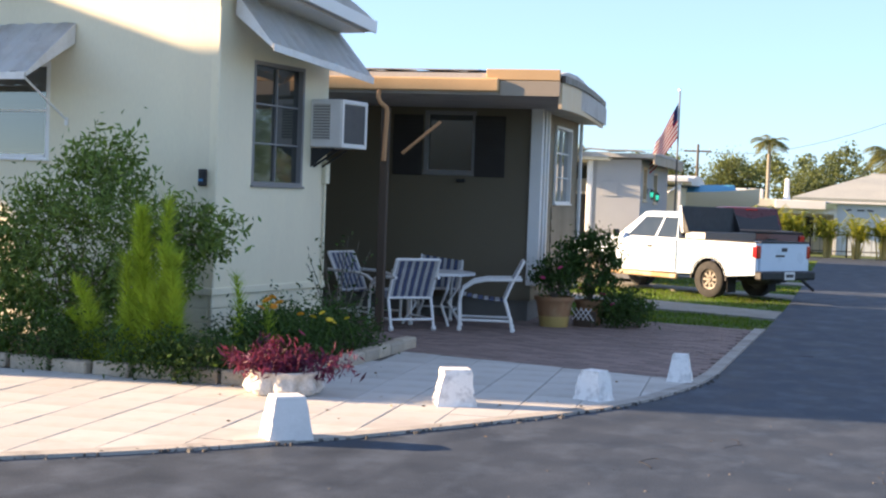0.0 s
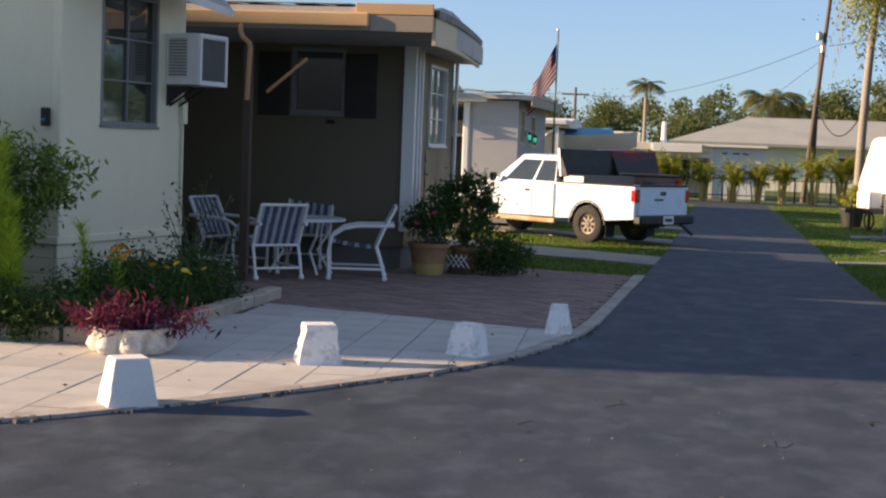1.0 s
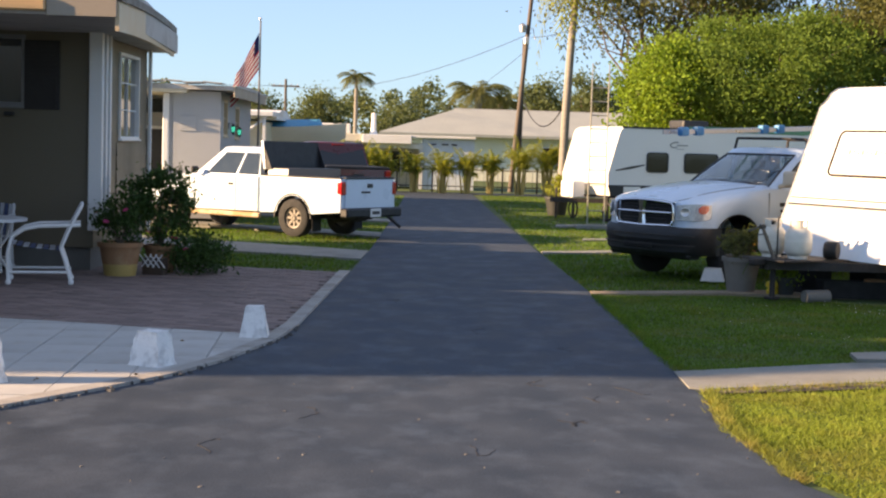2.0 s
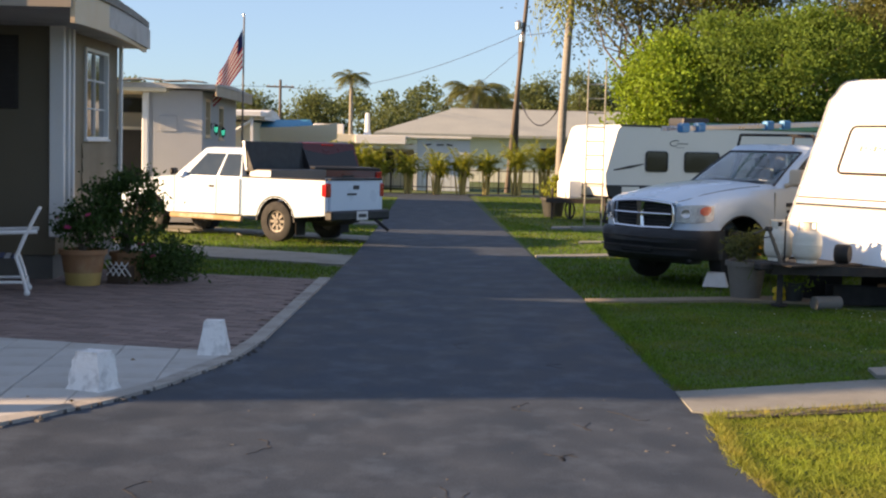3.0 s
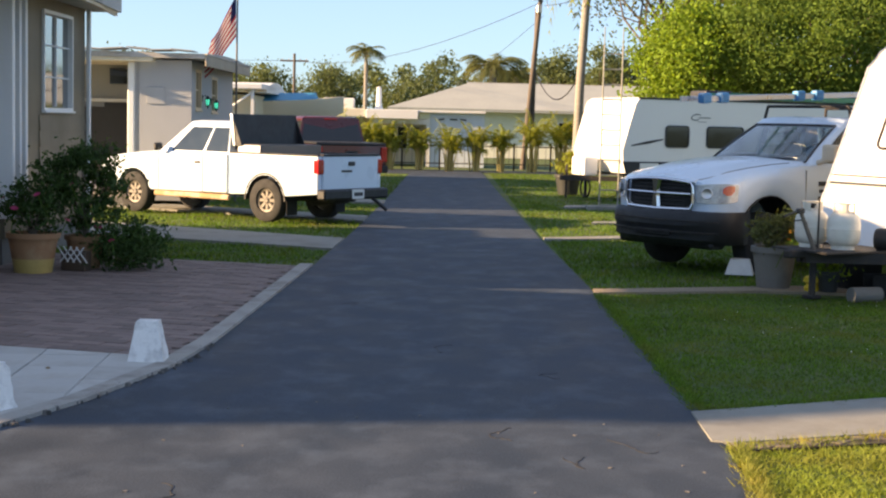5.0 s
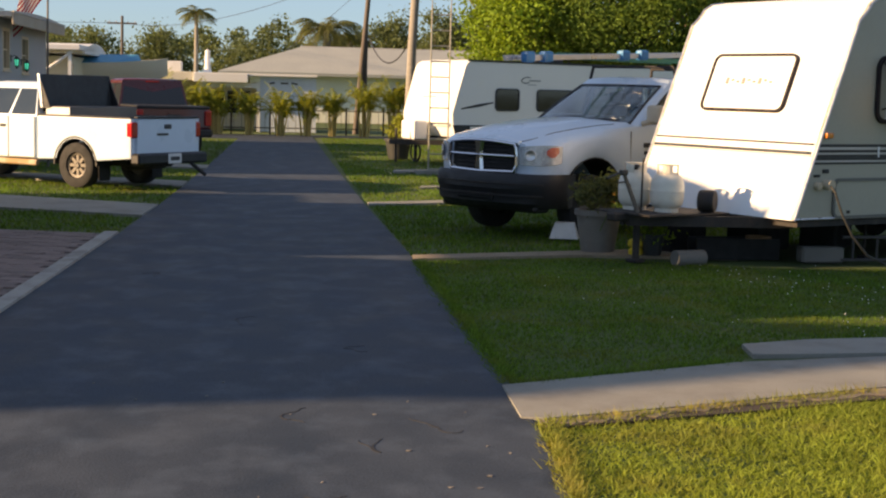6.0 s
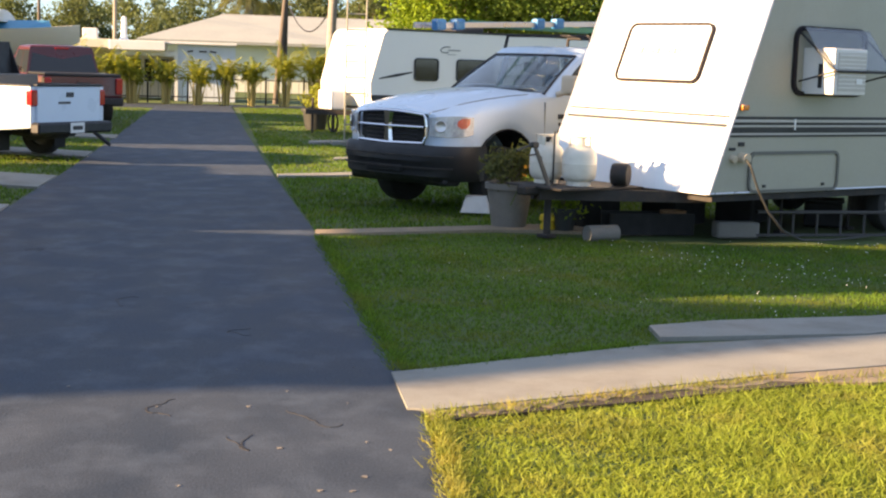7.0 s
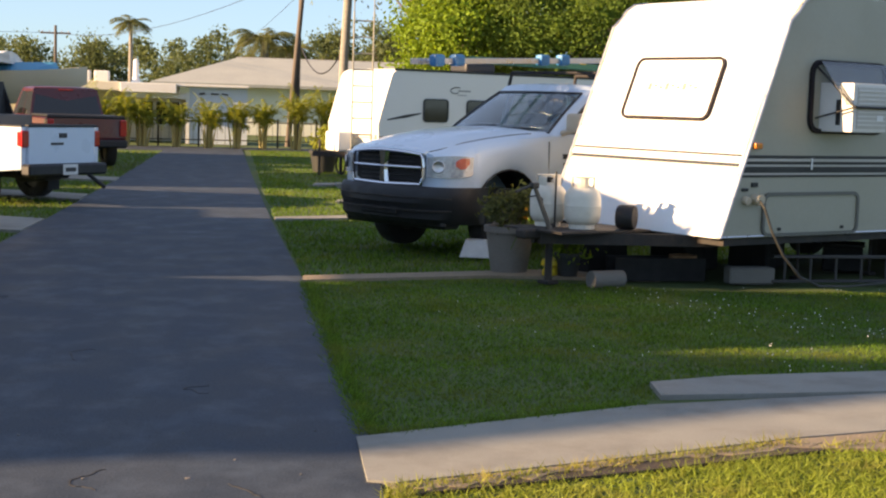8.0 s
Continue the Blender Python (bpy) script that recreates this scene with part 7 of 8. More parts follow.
def limbs(centres, foot, base_r, seed, fork=0.35, material=M_BARK, parent=None, name="trunk", trunk_r=None):
    """A trunk with limbs that reach out to some of the clumps."""
    r = random.Random(seed)
    bm = bmesh.new()
    foot = Vector(foot)
    mid = Vector(np.mean(centres, axis=0).tolist())
    top = foot.lerp(mid, 0.55) + Vector((r.uniform(-0.1, 0.1), r.uniform(-0.1, 0.1), 0))
    tube(bm, [foot - Vector((0, 0, 0.05)), foot.lerp(top, 0.4) + Vector((r.uniform(-1, 1) * base_r, r.uniform(-1, 1) * base_r, 0)), top, top.lerp(mid, 0.6)], [base_r * 1.25, base_r, base_r * 0.7, base_r * 0.35], 8)
    for c in r.sample(list(centres), min(len(centres), 26)):
        c = Vector(list(c))
        a = foot.lerp(top, r.uniform(fork, 1.0))
        far = (c - a).length
        bend = [Vector((r.uniform(-0.12, 0.12), r.uniform(-0.12, 0.12), k_ * r.uniform(0.3, 1.0))) * far for k_ in (0.10, 0.16, 0.09)]
        tube(bm, [a] + [a.lerp(c, f_) + w_ for f_, w_ in zip((0.25, 0.5, 0.78), bend)] + [c], [base_r * 0.34, base_r * 0.22, base_r * 0.15, base_r * 0.09, base_r * 0.04], 5)
    return part(name, bm, material, parent, smooth=True)


def shrub(name, foot, centre, radii, n_clump, n_leaf, size, material, label, category, seed, aspect=0.42, spread=0.16, base_r=0.03, hollow=0.4, group=""):
    t = thing(name, None, label, category, group)
    pts, cs = clumps(n_clump, n_leaf, centre, radii, spread, seed, hollow)
    pts = pts[pts[:, 2] > 0.03]
    leaves("foliage", pts, size, material, t, aspect)
    limbs(cs, foot, base_r, seed, 0.1, M_BARK, t, "branchwork")
    return t


# the tall glossy shrub against the cream house
sh = shrub("shrub", (-8.35, 6.95, 0.05), (-8.30, 6.95, 1.12), (1.25, 0.72, 1.00), 140, 10500, 0.095, M_LEAF_SHRUB, "tall dark green shrub with small glossy leaves by the wall", "shrub", 31, aspect=0.30, spread=0.12, base_r=0.035)
pts, cs = clumps(30, 1500, (-6.98, 6.95, 1.48), (0.66, 0.35, 0.34), 0.09, 33, 0.2)
leaves("outer_branch_foliage", pts, 0.10, M_LEAF_SHRUB, sh, 0.34)
bm = bmesh.new()
for c in cs[:14]:
    tube(bm, [(-8.1, 6.95, 1.0), (-7.6, 6.95, 1.35), tuple(c)], [0.016, 0.010, 0.004], 5)
part("outer_branch", bm, M_BARK, sh)
pts, cs = clumps(24, 1200, (-8.02, 6.9, 2.12), (0.60, 0.4, 0.42), 0.09, 35, 0.2)
leaves("top_foliage", pts, 0.10, M_LEAF_SHRUB, sh, 0.34)
pts, cs = clumps(40, 2000, (-9.5, 6.7, 0.9), (0.9, 0.5, 0.8), 0.14, 36, 0.3)
leaves("low_foliage", pts, 0.10, M_LEAF_SHRUB, sh)

# feathery yellow-green plumes
fp = thing("feathery_plant", None, "feathery yellow-green plumes of fennel-like foliage", "plant")
R = random.Random(17)
plumes = [(-7.12, 5.98, 1.74, 0.02, 0.24), (-6.80, 6.02, 1.86, -0.02, 0.09), (-6.95, 5.92, 1.25, 0.14, 0.24), (-7.50, 5.92, 0.95, -0.25, 0.18), (-7.62, 5.98, 0.62, -0.22, 0.18), (-6.35, 6.6, 1.05, 0.03, 0.06), (-6.0, 6.7, 0.75, 0.02, 0.06)]
plumes += [(-7.1 + R.uniform(-0.4, 0.45), 5.95 + R.uniform(-0.15, 0.15), R.uniform(0.5, 1.35), R.uniform(-0.15, 0.18), R.uniform(0.13, 0.2)) for _ in range(7)]
for k, (x, y, h, lean, rad) in enumerate(plumes):
    n = int(950 * h * (rad / 0.14))
    f = NP.uniform(0.08, 1.0, n)
    ax = np.stack([x + lean * f * f * 1.6 + 0.05 * np.sin(f * 5 + k), y - 0.05 * f, h * f], 1)
    a = NP.uniform(0, 6.28, n)
    rr = rad * (1.05 - f) ** 0.95 * NP.uniform(0.0, 1.0, n) * (0.30 + 0.70 * np.abs(np.sin(f * 12 + k + np.round(a))))
    base = ax + np.stack([rr * np.cos(a), rr * np.sin(a), NP.uniform(-0.03, 0.03, n)], 1)
    d = np.stack([np.cos(a) * 0.7, np.sin(a) * 0.7, NP.uniform(0.3, 1.2, n)], 1)
    needles("plume", base, d, NP.uniform(0.06, 0.20, n), np.full(n, 0.0045), M_FEATHER, fp)
    bm = bmesh.new()
    tube(bm, [tuple(ax[np.argmin(abs(f - q))]) for q in (0.1, 0.35, 0.6, 0.85)], [0.008, 0.007, 0.005, 0.003], 5)
    part("stem", bm, M_LEAF_LIGHT, fp)

# low bedding plants
shrub("bedding_plant", (-6.2, 7.3, 0.05), (-6.25, 7.3, 0.22), (0.70, 0.9, 0.32), 60, 5200, 0.06, M_LEAF_DARK, "low dark green bedding plants in the flower bed", "plant", 41, spread=0.10, base_r=0.012, hollow=0.1)
shrub("bedding_plant", (-5.85, 8.7, 0.05), (-5.90, 8.8, 0.25), (0.40, 1.0, 0.33), 45, 3600, 0.06, M_LEAF_DARK, "low dark green bedding plants by the edging stones", "plant", 42, spread=0.10, base_r=0.012, hollow=0.1)
shrub("bedding_plant", (-9.2, 6.3, 0.05), (-9.2, 6.3, 0.25), (1.3, 0.35, 0.32), 45, 4200, 0.06, M_LEAF, "low green bedding plants under the shrub", "plant", 43, spread=0.10, base_r=0.012, hollow=0.1)
tw = thing("twiggy_plant", None, "thin twiggy plant with sparse dark leaves by the wall", "plant")
bm = bmesh.new()
R = random.Random(9)
ends = []
for k in range(16):
    e = Vector((-6.2 + R.uniform(-0.35, 0.5), 9.3 + R.uniform(-0.4, 0.5), R.uniform(0.6, 1.5)))
    tube(bm, [(-6.15, 9.3, 0.04), Vector((-6.15, 9.3, 0.04)).lerp(e, 0.5) + Vector((0, 0, 0.1)), e], [0.008, 0.006, 0.003], 5)
    ends += [Vector((-6.15, 9.3, 0.04)).lerp(e, R.uniform(0.35, 1.05)) for _ in range(16)]
part("branchwork", bm, M_BARK, tw)
leaves("foliage", [tuple(e + Vector((R.uniform(-0.05, 0.05), R.uniform(-0.05, 0.05), R.uniform(-0.05, 0.05)))) for e in ends], 0.06, M_LEAF_DARK, tw)


def blossoms(name, places, size, material, label, group):
    """Flower heads: layered petals on short stems, each a thing of its own."""
    for k, (x, y, z, s) in enumerate(places):
        t = thing(name, pose(x, y, z, 25, 10 * (k % 5) - 20, 50 * k), label, "flower", group)
        bm = bmesh.new()
        for lay, (r, up, n) in enumerate(((1.0, 0.0, 9), (0.72, 0.25, 8), (0.42, 0.45, 6))):
            for i in range(n):
                a = 6.28318 * (i + 0.5 * lay) / n
                c, q = math.cos(a), math.sin(a)
                w = size * s * 0.3
                p0 = Vector((0, 0, up * size * s * 0.5))
                tip = Vector((c * r * size * s, q * r * size * s, (up + 0.25) * size * s * 0.6))
                side = Vector((-q, c, 0)) * w
                v = [bm.verts.new(p) for p in (p0, p0.lerp(tip, 0.6) + side, tip, p0.lerp(tip, 0.6) - side)]
                bm.faces.new(v)
        part("petals", bm, material, t, normals=False)
        bm = bmesh.new()
        rod(bm, (0, 0, 0), (0, 0, -max(0.08, z * 0.6)), 0.005, n=5)
        part("stem", bm, M_LEAF, t)


blossoms("marigold", [(-6.05, 6.75, 0.80, 1.5), (-6.0, 6.8, 0.73, 1.4), (-6.1, 6.7, 0.72, 1.3), (-5.98, 6.72, 0.84, 1.2), (-5.93, 6.8, 0.78, 1.3), (-5.72, 6.9, 0.66, 1.0)], 0.045, M_FLOWER_O, "bright orange double flower head above dark leaves", "orange flowers")
blossoms("marigold", [(-5.58, 7.2, 0.66, 0.9), (-5.53, 7.3, 0.58, 1.0), (-5.47, 7.25, 0.56, 0.9), (-5.65, 7.1, 0.62, 0.9), (-5.43, 7.6, 0.58, 0.8)], 0.05, M_FLOWER_Y, "small yellow flower head above dark leaves", "yellow flowers")

# the carved bowl with burgundy foliage
shrub("border_plant", (-6.5, 5.9, 0.05), (-6.5, 5.68, 0.26), (0.85, 0.22, 0.24), 60, 3600, 0.055, M_LEAF_DARK, "low dark green border plants hanging over the edging", "plant", 152, spread=0.08, base_r=0.01, hollow=0.2, group="border plants")
shrub("border_plant", (-8.2, 6.0, 0.05), (-8.2, 5.85, 0.30), (0.9, 0.22, 0.22), 60, 2000, 0.055, M_LEAF_DARK, "low dark green border plants hanging over the edging", "plant", 153, spread=0.08, base_r=0.01, hollow=0.2, group="border plants")
shrub("border_plant", (-6.1, 7.3, 0.05), (-6.1, 7.3, 0.38), (0.5, 1.3, 0.34), 90, 5600, 0.06, M_LEAF_DARK, "dense dark green foliage filling the flower bed", "plant", 154, spread=0.09, base_r=0.012, hollow=0.15, group="border plants")
bw = thing("planter_bowl", pose(-5.32, 5.42, 0.02), "low carved stone bowl with burgundy trailing foliage", "planter")
bm = bmesh.new()
n = 64
rings = []
for r, z, amp in ((0.30, 0.0, 0.0), (0.31, 0.015, 0.05), (0.31, 0.07, 0.09), (0.295, 0.13, 0.08), (0.31, 0.18, 0.05), (0.35, 0.225, 0.03), (0.33, 0.235, 0.01), (0.29, 0.18, 0.0)):
    rings.append([((r + amp * abs(math.sin(i * math.pi * 8 / n))) * math.cos(6.28318 * i / n), (r + amp * abs(math.sin(i * math.pi * 8 / n))) * math.sin(6.28318 * i / n), z) for i in range(n)])
loft(bm, rings)
part("bowl", bm, M_STONE, bw, smooth=True)
pts, cs = clumps(46, 1500, (0, 0, 0.31), (0.58, 0.40, 0.13), 0.06, 51, 0.2)
pts = pts[pts[:, 2] > 0.17]
leaves("foliage", pts, 0.095, M_BURGUNDY, bw, 0.24, 1.6)
bm = bmesh.new()
for c in cs:
    tube(bm, [(0, 0, 0.18), (c[0] * 0.5, c[1] * 0.5, 0.27 + c[2] * 0.2), tuple(c)], [0.008, 0.006, 0.003], 5)
part("branchwork", bm, M_BURGUNDY, bw)


def pot(name, m, r, h, material, label, group="plant pots"):
    t = thing(name, m, label, "plant pot", group)
    bm = bmesh.new()
    lathe(bm, [(0.02, 0.0), (r * 0.72, 0.0), (r * 0.95, h * 0.86), (r * 1.05, h * 0.87), (r * 1.05, h), (r * 0.9, h), (r * 0.84, h * 0.85), (0.02, h * 0.84)], 24)
    part("pot", bm, material, t, smooth=True)
    bm = bmesh.new()
    lathe(bm, [(0.01, h * 0.86), (r * 0.84, h * 0.86), (r * 0.84, h * 0.89), (0.01, h * 0.91)], 16)
    part("soil", bm, M_SOIL, t)
    return t


def potted(t, h, radii, n_clump, n_leaf, size, material, seed, aspect=0.45, lift=0.0):
    pts, cs = clumps(n_clump, n_leaf, (0, 0, h + radii[2] + lift), radii, 0.07, seed, 0.2)
    leaves("foliage", pts, size, material, t, aspect)
    bm = bmesh.new()
    for c in cs[:18]:
        tube(bm, [(0, 0, h * 0.85), (c[0] * 0.4, c[1] * 0.4, (h + c[2]) / 2), tuple(c)], [0.010, 0.007, 0.003], 5)
    part("branchwork", bm, M_BARK, t)


p1 = pot("flower_pot", pose(-4.34, 14.42, 0.02), 0.30, 0.47, M_TERRA, "large terracotta pot with a leafy rose by the corner", "rose pots")
potted(p1, 0.45, (0.36, 0.34, 0.42), 34, 1900, 0.07, M_LEAF_DARK, 61)
bm = bmesh.new()
lathe(bm, [(0.20, 0.002), (0.219, 0.002), (0.262, 0.28), (0.258, 0.285)], 24)
part("glaze", bm, M_GLAZE, p1, "ochre glazed lower half", smooth=True)
p2 = pot("flower_pot", pose(-3.88, 15.05, 0.02), 0.24, 0.40, M_TERRA, "terracotta pot with a tall rose bush", "rose pots")
potted(p2, 0.42, (0.48, 0.45, 0.62), 55, 3600, 0.075, M_LEAF_DARK, 62)
shrub("rose_bush", (-3.45, 14.95, 0.02), (-3.42, 15.0, 0.34), (0.52, 0.45, 0.33), 46, 2900, 0.07, M_LEAF_DARK, "low rose bush with glossy leaves and pink flowers", "shrub", 63, spread=0.10, base_r=0.012, hollow=0.2)
blossoms("rose_bloom", [(-4.22, 14.15, 0.95, 1.0), (-4.5, 14.2, 0.78, 1.1), (-4.0, 14.65, 0.62, 1.0), (-3.62, 14.6, 0.55, 1.1), (-3.95, 14.62, 1.05, 0.9), (-3.45, 14.55, 0.40, 0.9), (-4.62, 14.2, 0.9, 0.9)], 0.05, M_FLOWER_P, "pink rose bloom among dark leaves", "pink blooms")
lt = thing("lattice_planter", pose(-3.92, 14.62, 0.02, 0, 0, -20), "small white lattice planter beside the rose pot", "planter")
part("box", boxbm((0, 0.06, 0.12), (0.34, 0.14, 0.24), 0.01), M_BROWN, lt)
for i in range(7):
    part("lattice_slat", boxbm((-0.13 + i * 0.043, -0.02, 0.20), (0.012, 0.012, 0.24), m=Matrix.Rotation(radians(40 if i % 2 else -40), 4, "Y")), M_WHITE, lt)

# pots by the trailer
g1 = pot("planter_tub", pose(4.48, 14.78, 0.0), 0.27, 0.50, M_POT_GREY, "big grey plastic tub with dark leafy plants and orange blooms", "tubs by the trailer")
potted(g1, 0.50, (0.34, 0.30, 0.20), 30, 1100, 0.07, M_LEAF_OLIVE, 71)
blossoms("orange_bloom", [(4.62, 14.55, 0.70, 0.9), (4.70, 14.6, 0.62, 0.9), (4.58, 14.5, 0.60, 0.9), (4.66, 14.5, 0.78, 0.8)], 0.05, M_FLOWER_O, "small orange bloom in the grey tub", "orange blooms in the tub")
g2 = pot("flower_pot", pose(5.04, 14.40, 0.0), 0.14, 0.26, M_POT_BLACK, "black plastic pot with a bright green plant", "tubs by the trailer")
potted(g2, 0.24, (0.16, 0.16, 0.10), 16, 520, 0.06, M_LEAF_LIGHT, 72, 0.5)
y1 = thing("garden_ornament", pose(4.86, 14.46, 0.0), "small yellow plastic garden ornament", "ornament")
bm = bmesh.new()
lathe(bm, [(0.02, 0.0), (0.08, 0.0), (0.09, 0.05), (0.06, 0.09), (0.10, 0.12), (0.09, 0.17), (0.03, 0.20)], 12)
part("body", bm, M_YELLOW, y1, smooth=True)
part("wing", boxbm((0.08, 0.0, 0.10), (0.10, 0.03, 0.10), 0.02), M_YELLOW, y1)
bollard(4.36, 16.15, -15, 0.20, 0.36, 0.24, "small whitewashed concrete block on the grass by the truck")
g3 = pot("planter_tub", pose(3.95, 36.6, 0.0), 0.36, 0.55, M_POT_BLACK, "black tub with a leafy plant by the camper", "tubs by the camper")
potted(g3, 0.50, (0.30, 0.30, 0.35), 22, 500, 0.14, M_PALM, 73)


# ---- palms ----
def frond_points(rs, base, heading, length, rise, droop, n, leaf):
    """Rachis points and leaflets of an arching frond."""
    f = np.linspace(0, 1, n)
    hx, hy = math.cos(heading), math.sin(heading)
    out = length * (f * (1 - 0.25 * f * droop))
    z = length * (rise * f - droop * f * f)
    mid = np.stack([base[0] + hx * out, base[1] + hy * out, base[2] + z], 1)
    V, F = [], []
    for i in range(1, n):
        along = mid[i] - mid[i - 1]
        along /= np.linalg.norm(along)
        for s in (-1, 1):
            side = np.array([-hy * s, hx * s, 0.0])
            L = leaf * math.sin(0.25 + 2.6 * f[i]) * rs.uniform(0.8, 1.1)
            tip = mid[i] + (side * 0.75 + along * 0.75 + np.array([0, 0, -0.25 - 0.3 * rs.rand()])) * L
            w = along * leaf * 0.08
            k = len(V)
            V += [mid[i] - w, mid[i] + w, tip]
            F.append((k, k + 1, k + 2))
    for i in range(n - 1):
        k = len(V)
        w = np.array([-hy, hx, 0.0]) * 0.012 * (1.2 - f[i])
        V += [mid[i] - w, mid[i] + w, mid[i + 1] + w * 0.8, mid[i + 1] - w * 0.8]
        F.append((k, k + 1, k + 2, k + 3))
    return V, F


def crown(name, parent, fronds, material):
    V, F = [], []
    for v, f in fronds:
        k = len(V)
        V += [tuple(p) for p in v]
        F += [tuple(i + k for i in q) for q in f]
    return raw(name, V, F, material, parent)


HEDGE = [(-3.9, 53.4, 2.5), (-2.95, 53.2, 2.3), (-2.15, 53.2, 2.05), (-1.5, 53.4, 2.0), (-0.3, 53.5, 1.95), (0.85, 53.5, 2.0), (1.88, 53.6, 2.0), (2.86, 53.7, 1.95), (4.1, 53.8, 2.75), (5.22, 54.0, 2.5), (6.1, 54.3, 2.2)]


def cane_palm(m, seed, h, label):
    """A clump of slender canes with arching fronds."""
    rs = np.random.RandomState(seed)
    t = thing("cane_palm", m, label, "palm", "row of cane palms")
    bm = bmesh.new()
    fr_ = []
    for k in range(16):
        a, r = rs.uniform(0, 6.28), rs.uniform(0.02, 0.20)
        x, y = r * math.cos(a), r * math.sin(a)
        top = h * rs.uniform(0.30, 0.56)
        ex, ey = x * 1.7, y * 1.7
        bm = bmesh.new()
        tube(bm, [(x, y, 0), ((x + ex) / 2, (y + ey) / 2, top * 0.6), (ex, ey, top)], [0.040, 0.034, 0.02], 6)
        part("cane", bm, M_CANE, t, smooth=True)
        for j in range(4):
            fr_.append(frond_points(rs, (ex, ey, top), rs.uniform(0, 6.28), h * rs.uniform(0.26, 0.42), rs.uniform(1.1, 2.1), rs.uniform(0.7, 1.4), 16, 0.24))
    crown("fronds", t, fr_, M_PALM)
    return t


for k, (x, y, h) in enumerate(HEDGE):
    cane_palm(pose(x, y, 0), 80 + k, h, "clump of yellow-stemmed cane palm along the hedge" if h < 2.2 else "taller clump of yellow-stemmed cane palm in the hedge")


def tall_palm(m, h, r, n, flen, droop, label, seed, lean=0.0, bark=M_BARK_PALE, leaf=0.5, green=M_PALM):
    rs = np.random.RandomState(seed)
    t = thing("palm_tree", m, label, "palm tree")
    bm = bmesh.new()
    tube(bm, [(lean * f * f, 0, h * f) for f in (0, 0.15, 0.4, 0.7, 1.0)], [r * 1.3, r * 1.05, r, r * 0.92, r * 0.75], 10)
    part("trunk", bm, bark, t, smooth=True)
    fr_ = [frond_points(rs, (lean, 0, h), 6.283 * k / n + rs.uniform(-0.2, 0.2), flen * rs.uniform(0.8, 1.1), rs.uniform(0.1, 0.9), droop * rs.uniform(0.8, 1.2), 16, leaf) for k in range(n)]
    crown("fronds", t, fr_, green)
    return t


tall_palm(pose(-4.3, 91, 0), 6.3, 0.14, 22, 1.5, 0.7, "distant slim palm tree above the roofs", 101, leaf=0.6, green=M_LEAF_OLIVE)
tall_palm(pose(3.9, 92, 0), 5.5, 0.30, 48, 3.0, 0.8, "distant full date palm behind the hall", 102, leaf=0.8, green=M_LEAF_OLIVE)
tall_palm(pose(5.6, 96, 0), 5.0, 0.30, 34, 2.8, 0.8, "distant full date palm behind the hall", 103, leaf=0.8, green=M_LEAF_OLIVE)
tall_palm(pose(5.45, 50.0, 0), 8.6, 0.16, 18, 2.6, 1.3, "tall pale-trunked palm behind the hedge", 104, lean=0.35, leaf=0.7)

# ---- trees ----
def tree(foot, centre, radii, n_clump, n_leaf, size, material, label, seed, base_r=0.2, spread=0.5, hollow=0.5, aspect=0.5, bark=M_BARK, flat=0.8):
    t = thing("tree", None, label, "tree")
    pts, cs = clumps(n_clump, n_leaf, centre, radii, spread, seed, hollow, flat)
    pts = pts[pts[:, 2] > 0.5]
    leaves("crown", pts, size, material, t, aspect)
    limbs(cs, foot, base_r, seed, 0.35, bark, t, "trunk")
    return t


tree((11.2, 42, 0), (11.6, 42, 4.2), (4.1, 3.0, 2.35), 150, 95000, 0.125, M_LEAF_BRIGHT, "broad bright green tree with a dense sunlit crown", 201, 0.28, 0.36, hollow=0.50, flat=0.6)
tree((7.9, 40.6, 0), (7.9, 40.8, 3.5), (1.6, 1.6, 1.9), 60, 17000, 0.13, M_LEAF_LIGHT, "yellow-green large-leaved tree behind the camper", 202, 0.14, 0.28, aspect=0.7)
tree((9.0, 50, 0), (9.0, 50, 8.6), (4.2, 3.0, 3.2), 90, 22000, 0.16, M_LEAF_OLIVE, "tall open-crowned tree with brownish twigs", 203, 0.25, 0.55, hollow=0.3)
tree((17.2, 43, 0), (17.0, 43, 5.4), (3.4, 3.0, 3.6), 110, 26000, 0.17, M_LEAF_OLIVE, "olive green tree beside the bright crown", 204, 0.25, 0.40, flat=0.5)
tree((14.5, 52, 0), (14.5, 52, 8.0), (5.0, 3.0, 4.0), 130, 24000, 0.17, M_LEAF_OLIVE, "tall open olive-brown tree standing behind the others", 205, 0.3, 0.55)
tree((22, 40, 0), (22, 40, 5.0), (4, 3, 3.6), 90, 15000, 0.2, M_LEAF, "green tree at the edge of the lots", 206, 0.3, 0.5)
# the far woods: one mass of clumps with an uneven skyline
r_ = np.random.RandomState(77)
cs = []
for k in range(1500):
    x = r_.uniform(-60, 90)
    hmax = 5.9 + 0.7 * math.sin(x * 0.33 + 2.2) + 0.7 * math.sin(x * 0.81 + 1) + 0.5 * math.sin(x * 2.1) + 1.0 * max(0, min(1, (x - 1) / 5))
    cs.append((x, r_.uniform(108, 122), r_.uniform(0.15, 1.0) ** 0.6 * hmax - 0.5))
cs = np.array(cs)
k = r_.randint(0, len(cs), 90000)
off = r_.normal(size=(90000, 3))
off *= (r_.uniform(0.25, 1.0, size=(90000, 1)) ** 0.5) * r_.uniform(0.5, 1.0, size=(1500, 1))[k] / np.linalg.norm(off, axis=1)[:, None]
pts = cs[k] + off * np.array([1.0, 1.0, 0.8])
